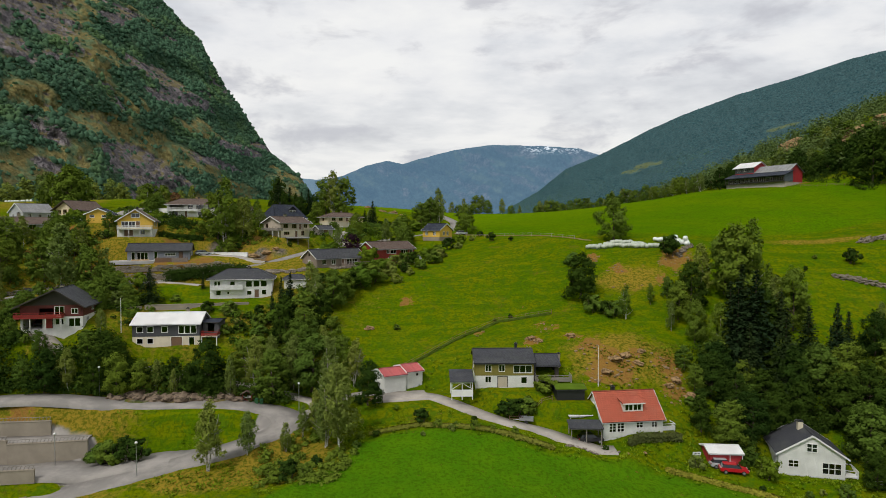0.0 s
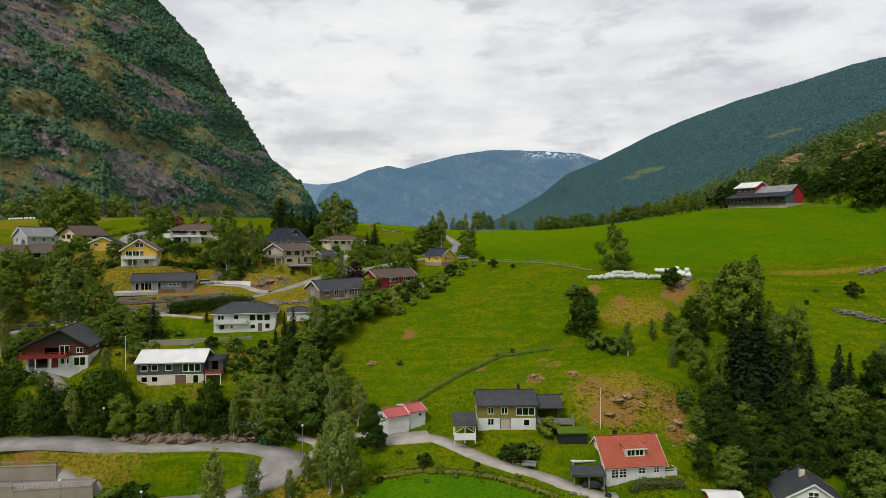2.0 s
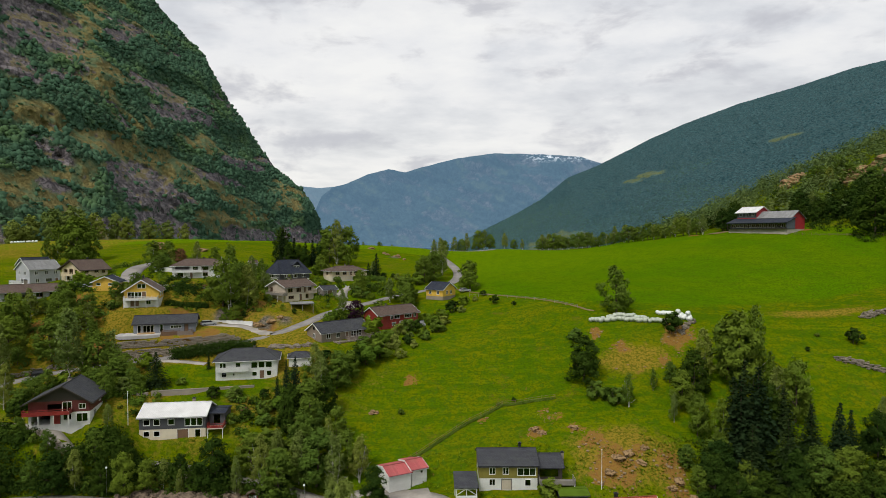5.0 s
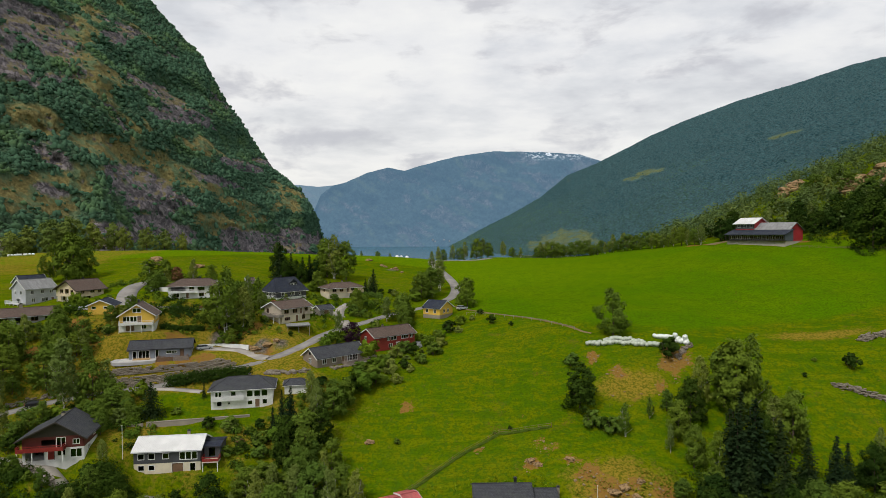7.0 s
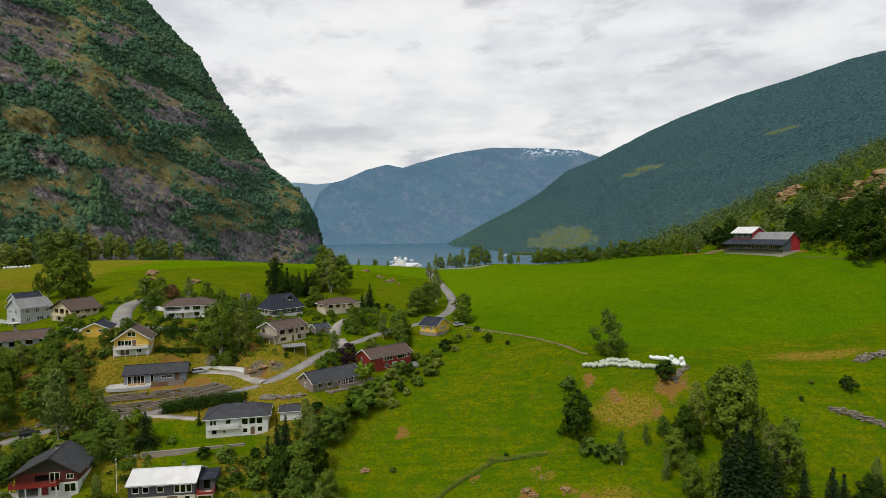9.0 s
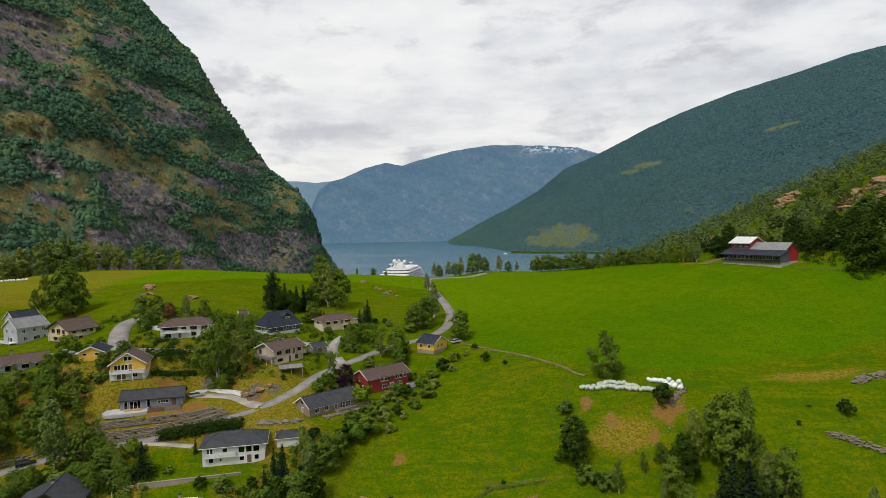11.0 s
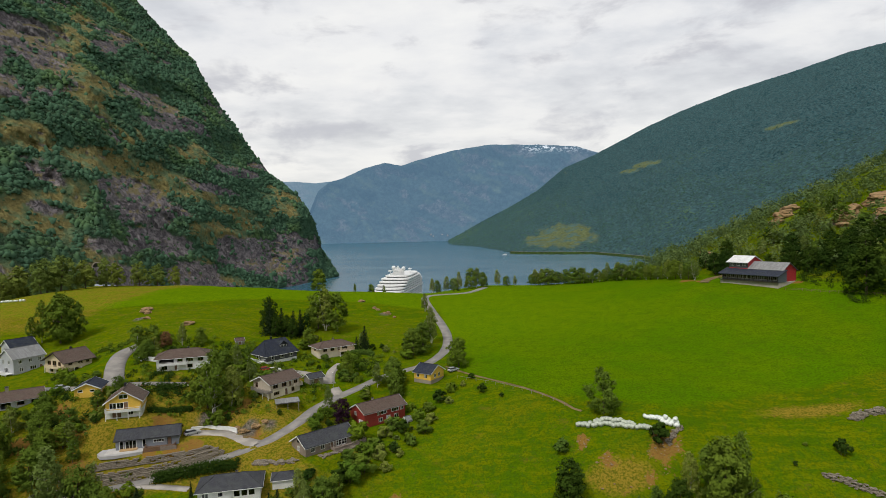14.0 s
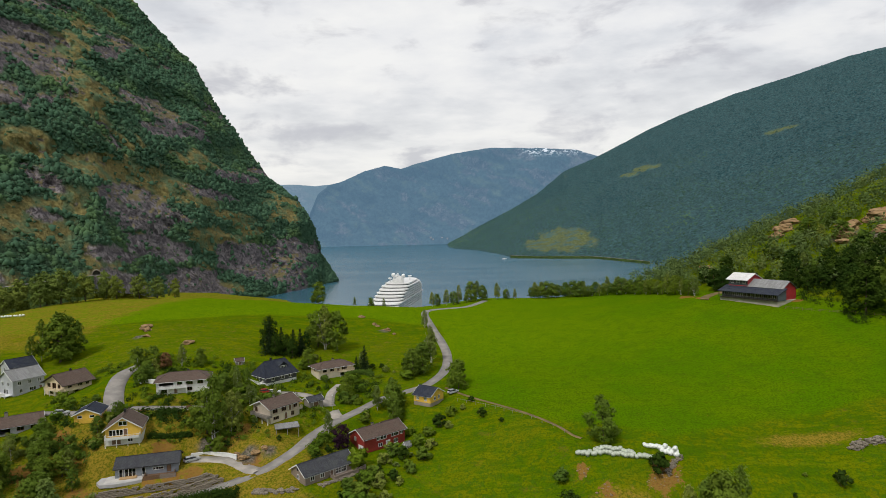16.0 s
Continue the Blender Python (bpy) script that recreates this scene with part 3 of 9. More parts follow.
for x, y, r in ((45, 152.2, 5.5), (49.5, 151.0, 4), (41.4, 145.2, 4), (47.0, 142.3, 4.5), (60, 151, 9), (22.1, 134, 4), (39.4, 158.6, 3), (53, 145, 3.5), (22.5, 131, 4), (18.7, 127, 3.5), (26.5, 125.3, 3.5), (33.5, 116, 9), (30.5, 112.3, 7), (44.4, 115.6, 8),
                (43.2, 111, 6), (38, 118.5, 4.5), (29.5, 121.8, 4), (7.7, 134, 3), (-52, 172, 8),
                (-44, 176, 5), (-78, 163, 6), (-74, 105.5, 6), (-97, 150, 7), (132, 300, 6), (129.5, 312, 7), (163, 283, 6), (161, 272, 5), (-58, 180, 9), (-82, 158.8, 4), (-76, 160.4, 4), (-70, 162.6, 4), (-65, 164.6, 3.5), (-75, 112.4, 4), (-66, 113.0, 4), (-58, 112.8, 4), (-38, 114.4, 4), (-75, 173, 7), (-100, 165, 8), (-110, 160, 8), (-90, 153, 8), (-70, 150, 6), (-105, 170, 8), (-45, 205, 6), (-9, 149, 3)):
    EARTH = np.maximum(EARTH, 1 - np.hypot(GX - x, GY - y) / r)
EARTH = smooth01(EARTH * 0.8 + 0.75 * vnoise(GX / 4.4, GY / 5.2, 4, 0.62) + 0.25 * vnoise(GX / 11, GY / 11, 2), 0.28, 0.80) * smooth01(EARTH, 0.0, 0.35)
ROCK = np.zeros_like(GX)
for x, y, r in ((-50, 114.5, 5), (-43, 115.5, 5), (-57, 113.6, 4), (-74, 116, 3), (-53, 173, 5), (-47, 174, 4), (-66, 176, 4), (-128, 262, 4), (-25, 290, 4), (205, 292, 16), (225, 300, 18), (250, 310, 22),
                (215, 320, 12)):
    ROCK = np.maximum(ROCK, 1 - np.hypot(GX - x, GY - y) / r)
ROCK = smooth01(ROCK * 1.5 + 0.35 * vnoise(GX / 3.1, GY / 3.1, 3), 0.5, 0.9)
GZ = GZ + ROCK * (0.9 * np.abs(vnoise(GX / 3.7, GY / 3.7, 3)) + 0.2)


# paved ground between the roads at the bend, and the ramp behind its wall
PAVED = np.zeros_like(GX)
for outline in (((-100, 95), (-72.5, 99.4), (-60, 101.0), (-56, 97.4), (-49.5, 97.4), (-50.3, 101.3), (-48, 101.9), (-42.2, 99.7), (-38, 97), (-45, 92), (-60.3, 93.1), (-61.7, 94.9), (-100, 92)),
                ((-100, 103.6), (-76, 104.0), (-68, 104.6), (-61, 103.6), (-50.3, 101.6), (-50.5, 100), (-61.6, 101.4), (-75, 99.9), (-100, 99.5)),
                ((-33.5, 108.8), (-29, 109.2), (-27.6, 106.6), (-29, 103.4), (-32.5, 100.8), (-34.2, 103.4), (-33.2, 106.2))):
    for dx, dy in ((-0.35, -0.35), (0.35, -0.35), (0.35, 0.35), (-0.35, 0.35)):
        inside = np.zeros(GX.shape, bool)
        for (x0, y0), (x1, y1) in zip(outline, outline[1:] + outline[:1]):
            if y0 != y1:
                inside ^= ((GY + dy < y0) != (GY + dy < y1)) & (GX + dx < (x1 - x0) * (GY + dy - y0) / (y1 - y0) + x0)
        PAVED = PAVED + 0.25 * inside
PAVED = PAVED.clip(0, 1)
flat_line = np.concatenate([c for _, c, _, _, label in ROADS if "hairpin" in label or "side road" in label])
jj, ii = np.nonzero((PAVED > 0) & (GX > -105))
near_road = ((GX[jj, ii][:, None] - flat_line[None, :, 0]) ** 2 + (GY[jj, ii][:, None] - flat_line[None, :, 1]) ** 2).argmin(1)
behind_wall = GY[jj, ii] > np.interp(GX[jj, ii], [-75, -61, -60], [99.6, 101.2, 120])
GZ[jj, ii] = np.minimum(GZ[jj, ii], np.where(behind_wall, 32.3, flat_line[near_road, 2] - 0.10))


def ground_material():
    m = Mat("meadow_and_pasture")
    a = m.node("ShaderNodeAttribute")
    a.attribute_name = "cover"
    s = m.node("ShaderNodeSeparateColor")
    m.t.links.new(a.outputs["Color"], s.inputs[0])
    big, mid, small = m.noise(0.035, 4), m.noise(0.22, 5, 0.6), m.noise(1.7, 5, 0.65)
    tuft = m.noise(0.75, 3, 0.6, distortion=0.6)
    pasture = m.mix(m.step(mid, 0.36, 0.62), (0.114, 0.136, 0.001), (0.068, 0.120, 0.001))
    pasture = m.mix(m.math("MULTIPLY", m.step(big, 0.47, 0.70), 0.45), pasture, (0.150, 0.138, 0.005))
    pasture = m.mix(m.math("MULTIPLY", m.step(tuft, 0.50, 0.60), 0.75), pasture, (0.048, 0.105, 0.004))
    tread = m.noise(1.0, 5, 0.62, m.scaled((0.07, 0.40, 0.55)), 1.0)
    pasture = m.mix(m.math("MULTIPLY", m.step(tread, 0.50, 0.62), 0.55), pasture, (0.046, 0.098, 0.002))
    pasture = m.mix(m.math("MULTIPLY", m.step(tread, 0.47, 0.36), 0.40), pasture, (0.142, 0.162, 0.003))
    sorrel = m.math("MULTIPLY", m.step(m.noise(0.12, 6, 0.7), 0.58, 0.70), m.step(small, 0.40, 0.60))
    pasture = m.mix(m.math("MULTIPLY", sorrel, 0.6), pasture, (0.190, 0.120, 0.022))
    lush = m.mix(m.step(mid, 0.35, 0.7), (0.050, 0.134, 0.003), (0.067, 0.152, 0.003))
    streak = m.noise(1.0, 4, 0.6, m.scaled((0.05, 0.6, 0.2)))
    hay = m.mix(m.step(big, 0.38, 0.62), (0.068, 0.145, 0.001), (0.090, 0.155, 0.001))
    hay = m.mix(m.math("MULTIPLY", m.step(mid, 0.48, 0.68), 0.4), hay, (0.046, 0.098, 0.003))
    hay = m.mix(m.math("MULTIPLY", m.step(streak, 0.5, 0.7), 0.30), hay, (0.086, 0.126, 0.004))
    raked = m.noise(1.0, 5, 0.65, m.scaled((0.16, 0.42, 0.3)), 1.2)
    hay = m.mix(m.math("MULTIPLY", m.step(raked, 0.50, 0.66), 0.4), hay, (0.042, 0.098, 0.001))
    mown = m.node("ShaderNodeAttribute")
    mown.attribute_name = "mown"
    hay = m.mix(mown.outputs["Fac"], hay, m.mix(m.step(mid, 0.4, 0.65), (0.122, 0.194, 0.002), (0.100, 0.176, 0.002)))
    earth = m.mix(m.step(small, 0.35, 0.65), (0.160, 0.080, 0.022), (0.330, 0.168, 0.046))
    rock = m.mix(m.step(m.noise(0.9, 7, 0.7), 0.35, 0.65), (0.06, 0.05, 0.042), (0.20, 0.165, 0.135))
    c = m.mix(s.outputs[0], pasture, lush)
    hay = m.mix(m.math("MULTIPLY", m.step(small, 0.42, 0.62), 0.3), hay, (0.054, 0.110, 0.002))
    c = m.mix(s.outputs[1], c, hay)
    worn = m.node("ShaderNodeAttribute")
    worn.attribute_name = "dry"
    c = m.mix(m.math("MULTIPLY", m.step(m.math("ADD", m.math("MULTIPLY", worn.outputs["Fac"], 0.5), m.math("MULTIPLY", m.math("ADD", mid, tuft), 0.55)), 0.66, 0.96), 0.8), c, m.mix(m.step(small, 0.4, 0.6), (0.262, 0.168, 0.023), (0.158, 0.126, 0.015)))
    bare = m.math("ADD", s.outputs[2], m.math("MULTIPLY", m.math("SUBTRACT", m.math("ADD", tuft, small), 1.0), 1.7))
    c = m.mix(m.math("MULTIPLY", m.step(bare, 0.38, 0.66), 0.92), c, earth)
    c = m.mix(a.outputs["Alpha"], c, rock)
    paved = m.node("ShaderNodeAttribute")
    paved.attribute_name = "paved"
    tar = m.mix(m.step(mid, 0.35, 0.7), (0.215, 0.201, 0.185), (0.31, 0.288, 0.262))
    c = m.mix(m.math("MULTIPLY", m.step(small, 0.46, 0.62), 0.48), c, (0.030, 0.062, 0.002))
    c = m.mix(m.step(paved.outputs["Fac"], 0.3, 0.6), c, tar)
    h = m.math("MULTIPLY", m.math("ADD", m.math("MULTIPLY", small, 0.5), m.math("MULTIPLY", tuft, 0.9)), m.math("SUBTRACT", 1.0, paved.outputs["Fac"]))
    return m.done(c, 0.95, normal=m.bump(h, 0.5, 0.9), Specular_IOR_Level=0.0)


ground = new("ground", faces_mesh("ground", np.stack([GX, GY, GZ], -1).reshape(-1, 3), grid_faces(len(gx), len(gy)), ground_material()))
cover = ground.data.color_attributes.new("cover", "FLOAT_COLOR", "POINT")
cover.data.foreach_set("color", np.stack([LUSH, MEADOW, EARTH, ROCK], -1).astype(np.float32).ravel())
dry = ground.data.attributes.new("dry", "FLOAT", "POINT")
dry.data.foreach_set("value", (DRY + 0.25 * SCRUB).clip(0, 1).astype(np.float32).ravel())
# hay tone graded by position: paler uphill and to the left
young = ground.data.attributes.new("mown", "FLOAT", "POINT")
young.data.foreach_set("value", (0.8 * (1 - smooth01(GX, 0, 150)) * smooth01(GY, 215, 275)).astype(np.float32).ravel())
pave = ground.data.attributes.new("paved", "FLOAT", "POINT")
pave.data.foreach_set("value", PAVED.astype(np.float32).ravel())
tagged(ground, "green hillside of hay meadow, rough pasture and mown field", "ground", kind="structure")


def surface(name, c, warm, grit):
    m = Mat(name)
    a, b = m.noise(0.25, 5, 0.6), m.noise(6.0, 4, 0.6)
    crack = m.noise(0.9, 6, 0.7, distortion=1.5)
    col = m.mix(m.step(a, 0.35, 0.7), tint(c, 0.85), warm)
    col = m.mix(m.math("MULTIPLY", b, grit), col, tint(c, 0.55))
    col = m.mix(m.math("MULTIPLY", m.step(crack, 0.60, 0.68), 0.35), col, tint(c, 0.6))
    return m.done(col, 0.9, normal=m.bump(b, 0.02))


SURFACE = {"asphalt": surface("worn_asphalt", (0.245, 0.230, 0.212), (0.31, 0.288, 0.262), 0.35), "gravel": surface("pale_gravel", (0.33, 0.305, 0.27), (0.43, 0.39, 0.34), 0.4),
           "dirt": surface("trodden_earth", (0.165, 0.125, 0.055), (0.255, 0.185, 0.085), 0.6)}
for i, (name, c, w, surf, label) in enumerate(ROADS):
    if not surf:
        continue
    t = np.gradient(c[:, :2], axis=0)
    t /= np.linalg.norm(t, axis=1)[:, None] + 1e-9
    side = np.c_[t[:, 1], -t[:, 0]]
    ragged = 0.0 if surf == "asphalt" else 0.35
    rows = []
    for k, drop in ((-1.03, -0.7), (-0.97, 0.0), (0.0, 0.05), (0.97, 0.0), (1.03, -0.7)):
        wide = w / 2 * (1 + 0.12 * ragged * vnoise(c[:, 0] / 2 + 9 * k, c[:, 1] / 2, 2))
        rows.append(np.c_[c[:, :2] + side * (k * wide)[:, None], c[:, 2] + drop + 0.004 * i])
    v = np.stack(rows, 1).reshape(-1, 3)
    ob = new(name, faces_mesh(name, v, grid_faces(5, len(c)), SURFACE[surf], smooth=False))
    tagged(ob, label, "road", kind="structure")


# ---- fjord and mountains ----
def water_material():
    m = Mat("fjord_water")
    h = m.math("ADD", m.noise(0.05, 4, 0.6, m.scaled((1, 2.2, 1))), m.math("MULTIPLY", m.noise(0.35, 3), 0.4))
    calm = m.step(m.noise(0.0035, 3, 0.5, m.scaled((0.6, 2.6, 1))), 0.44, 0.60)
    r = m.math("ADD", 0.22, m.math("MULTIPLY", calm, 0.05))
    return m.done(m.mix(calm, (0.030, 0.098, 0.140), (0.042, 0.116, 0.160)), r, normal=m.bump(h, 0.5, 0.015), IOR=1.33)


wx, wy = np.linspace(-4500, 4500, 19), np.linspace(450, 4950, 19)
WX, WY = np.meshgrid(wx, wy)
water = new("water", faces_mesh("water", np.stack([WX, WY, 0 * WX], -1).reshape(-1, 3), grid_faces(19, 19), water_material()))
tagged(water, "calm blue-grey fjord water between steep mountains", "water", kind="structure")


def mountain_material(name, woods, grass, stone, pale, haze_glow=(0, 0, 0), scale=1.0, snow=False):
    """Wood, olive grass and bare rock, shared out by the cover kept in the mesh; grass lies on the level ledges.
    Emission, where given, adds a blue glow in place of distance haze.
    """
    m = Mat(name)
    a = m.node("ShaderNodeAttribute")
    a.attribute_name = "cover"
    c = m.node("ShaderNodeSeparateColor")
    m.t.links.new(a.outputs["Color"], c.inputs[0])
    medium, small = m.noise(0.022 * scale, 6, 0.65), m.noise(0.11 * scale, 6, 0.7)
    ledge = m.noise(1.0, 8, 0.70, m.scaled((0.035 * scale, 0.035 * scale, 0.055 * scale)), 0.8)
    split = m.noise(1.0, 6, 0.62, m.scaled((0.06 * scale, 0.06 * scale, 0.04 * scale)), 1.2)
    seam = m.step(m.math("ABSOLUTE", m.math("SUBTRACT", split, 0.5)), 0.045, 0.0)
    green = m.mix(m.step(small, 0.35, 0.65), tint(woods, 0.5), tint(woods, 1.25))
    dry = m.mix(m.step(small, 0.36, 0.62), grass, tint(grass, 0.58))
    dry = m.mix(m.math("MULTIPLY", m.step(medium, 0.46, 0.62), 0.75), dry, tint(woods, 1.35))
    rock = m.mix(m.step(ledge, 0.36, 0.64), tint(stone, 0.62), pale)
    rock = m.mix(m.math("MULTIPLY", seam, 0.7), rock, tint(stone, 0.36))
    face = m.node("ShaderNodeNewGeometry")
    lie = m.node("ShaderNodeSeparateXYZ")
    m.t.links.new(face.outputs["Normal"], lie.inputs[0])
    level = m.step(m.math("ADD", lie.outputs[2], m.math("MULTIPLY", m.math("SUBTRACT", small, 0.5), 0.9)), 0.58, 0.80)
    rock = m.mix(m.math("MULTIPLY", level, 0.8), rock, tint(grass, 0.75))
    col = m.mix(c.outputs[1], green, dry)
    col = m.mix(c.outputs[0], col, rock)
    if snow:
        sp = m.node("ShaderNodeSeparateXYZ")
        m.t.links.new(face.outputs["Position"], sp.inputs[0])
        high = m.math("MULTIPLY", m.step(sp.outputs[2], 640, 720), m.step(sp.outputs[0], 560, 760))
        fleck = m.step(m.noise(0.03, 5, 0.7, m.scaled((1, 1, 2.0))), 0.50, 0.58)
        col = m.mix(m.math("MULTIPLY", high, fleck), col, (0.8, 0.82, 0.85))
    h = m.math("ADD", m.math("ADD", small, m.math("MULTIPLY", ledge, 1.6)), m.math("MULTIPLY", seam, -0.5))
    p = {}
    if max(haze_glow) > 0:
        p = {"Emission_Color": (*haze_glow, 1), "Emission_Strength": 1.0}
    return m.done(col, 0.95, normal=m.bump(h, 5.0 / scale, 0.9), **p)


def mountain(name, stations, na, ns, rough, material, label, power=1.0, seed=0, rocky=0.1, grassy=0.1, dip=0.25, view=None, gully=0.0, craggy=0.0, pastures=(), cliffs=(), leas=()):
    """A mountain side swept round the camera to fit its skyline: stations of bearing, distance and level of the foot,
    distance of the crest and its rise in degrees.
    """
    st = np.array(stations, float)
    lo, hi = view or (st[0, 0], st[-1, 0])
    az = np.unique(np.concatenate([np.linspace(st[0, 0], lo, 50), np.linspace(lo, hi, na), np.linspace(hi, st[-1, 0], 50)]))
    foot, base, crest, rise = (np.interp(az, st[:, 0], st[:, k]) for k in (1, 2, 3, 4))
    for v in (foot, base, crest):
        for _ in range(6):
            v[1:-1] = 0.5 * v[1:-1] + 0.25 * (v[:-2] + v[2:])
    top = 125 + crest * np.tan(np.radians(rise))
    s = np.concatenate([np.linspace(0, 1, ns - 12), np.linspace(1, 1.25, 13)[1:]])
    A, S = np.meshgrid(np.radians(az), s)
    up = np.minimum(S, 1.0)
    D = foot + (crest - foot) * S
    Z = base + (top - base) * up ** power - np.maximum(0, S - 1) * 1.2 * (top - base)
    U = A * crest.mean() * 0.8
    V = Z + dip * U + 0.5 * rough * vnoise(U / (rough * 3) + seed, Z / (rough * 3), 3)
    body = np.clip(np.minimum(S * 6, (1.0 - S) * 6 + 0.15), 0.0, 1)
    steep = vnoise(U / (rough * 1.7) + 7 + seed, V / (rough * 0.9), 5, 0.6) + 0.25 * vnoise(U / (rough * 6) + 3, Z / (rough * 5), 2)
    n1 = vnoise(U / (rough * 4) + seed, Z / (rough * 4), 4)
    n2 = vnoise(U / (rough * 1.1) + seed, Z / (rough * 1.1), 5, 0.6)
    bench = vnoise(U / (rough * 2.6) + seed, V / (rough * 1.1), 4)
    run = 1 - 2 * np.abs(vnoise((U + 0.25 * Z) / (rough * 2.2) + 3 * seed, Z / (rough * 9), 4, 0.55))
    crag = np.abs(vnoise(U / 38 + seed, V / 24, 4, 0.6)) + 0.45 * np.abs(vnoise(U / 11 + 2, V / 9, 3, 0.6))
    relief = rough * (0.8 * n1 + 0.3 * n2 + 0.6 * bench + gully * run) + craggy * crag * (0.35 + smooth01(steep, 0.0, 0.3))
    Z1 = Z + body * rough * 0.14 * n2 + (S > 0.9) * rough * 0.04 * vnoise(U / (rough * 0.4), D / (rough * 0.4), 3)
    D2 = D + body * relief
    v = np.stack([D2 * np.sin(A), D2 * np.cos(A), Z1], -1)
    ob = new(name, faces_mesh(name, v.reshape(-1, 3), grid_faces(len(az), len(s)), material))
    ROCKY = smooth01(steep, 0.16 - rocky, 0.26 - rocky)
    GRASSY = smooth01(vnoise(U / (rough * 1.5) + 19 + seed, V / (rough * 0.8), 5, 0.6), 0.16 - grassy, 0.30 - grassy)
    for a, z, ra, rz in pastures:
        GRASSY = np.maximum(GRASSY, smooth01(1.3 - np.hypot((np.degrees(A) - a) / ra, (Z - z) / rz) + 0.3 * vnoise(U / 25, Z / 18, 3), 0.2, 0.5))
    # bare cliffs and dry leas, placed to fit the camera's view: bearing and rise from it, half widths in degrees
    rise_at = np.degrees(np.arctan2(Z1 - 125, D2))
    shift = 0.8 * vnoise(U / (rough * 0.8) + 5, V / (rough * 0.55), 5, 0.64)
    if cliffs:
        bare_rock, dry_lea = np.full_like(S, -1.0), np.full_like(S, -1.0)
        for field, spots in ((bare_rock, cliffs), (dry_lea, leas)):
            for a, e, ra, re in spots:
                tilt = e - 0.22 * (np.degrees(A) - a)
                np.maximum(field, 1 - np.hypot((np.degrees(A) - a) / ra, (rise_at - tilt) / re), out=field)
        ROCKY = np.maximum(ROCKY, smooth01(bare_rock + 1.3 * shift, 0.12, 0.30))
        GRASSY = np.maximum(GRASSY, smooth01(dry_lea + 1.2 * shift, -0.15, 0.2))
    cov = ob.data.color_attributes.new("cover", "FLOAT_COLOR", "POINT")
    cov.data.foreach_set("color", np.stack([ROCKY, GRASSY, 0 * S, 0 * S + 1], -1).astype(np.float32).ravel())
    tagged(ob, label, "mountain", kind="structure")
    return v, np.maximum(ROCKY, GRASSY)


# These rock and wood colours include a slight blue haze tint.
left_side = mountain("mountain_1", [(-75, 620, 30, 1500, 30), (-48, 700, 42, 1550, 27), (-36.5, 780, 52, 1560, 25.5), (-29.6, 860, 55, 1580, 22), (-26.4, 930, 40, 1560, 18.9), (-24.9, 960, 25, 1550, 17.2),
                                    (-21.7, 1020, -5, 1540, 14.1), (-20.2, 1060, -8, 1530, 11.2), (-17.2, 1150, -8, 1520, 6.8), (-15.8, 1200, -8, 1510, 4.8), (-13.3, 1290, -8, 1500, 2.8),
                                    (-11.9, 1360, -8, 1490, 0.4), (-11.2, 1400, -8, 1480, -2.6), (-9.7, 1455, -9, 1470, -5.0)],
                     380, 230, 52, mountain_material("cliff_and_birch_woods", (0.076, 0.134, 0.074), (0.270, 0.228, 0.088), (0.165, 0.148, 0.165), (0.280, 0.246, 0.252), scale=1.7),
                     "steep rocky mountain side with ledges of dark birch wood", power=0.92, rocky=-0.05, grassy=-0.06, dip=0.30, view=(-39, -9.7), gully=0.15, craggy=15.0,
                     cliffs=[(-34.2, 13.8, 4.0, 2.4), (-36.0, 11.0, 2.5, 1.1), (-28.1, 14.8, 1.5, 0.9), (-25.3, 10.7, 2.6, 1.1), (-23.5, 8.8, 2.7, 0.8), (-26.4, 2.1, 4.1, 2.0), (-24.1, -1.4, 3.4, 1.2),
                             (-17.7, -2.8, 3.9, 1.4), (-13.6, -2.8, 2.6, 3.2), (-32.7, 4.1, 1.9, 0.9), (-29.1, -1.5, 1.6, 0.9), (-33.1, 1.6, 1.5, 0.5), (-20.5, 3.3, 2.4, 0.7), (-34.6, 15.8, 2.2, 0.5), (-18.4, 4.9, 2.4, 0.5)],
                     leas=[(-31.1, 14.8, 1.3, 1.2), (-29.6, 10.9, 1.6, 0.9), (-34.5, 7.5, 2.0, 1.1), (-28.1, 5.4, 2.8, 1.2), (-25.3, 4.0, 2.6, 1.5), (-34.0, 0.7, 2.8, 1.6), (-20.8, -0.8, 2.6, 1.5),
                           (-31.2, 3.3, 1.6, 0.8), (-32.3, 2.3, 2.3, 0.5), (-18.9, 1.3, 1.9, 0.5), (-29.1, -3.6, 2.5, 0.5), (-20.8, -4.7, 2.4, 0.5)])
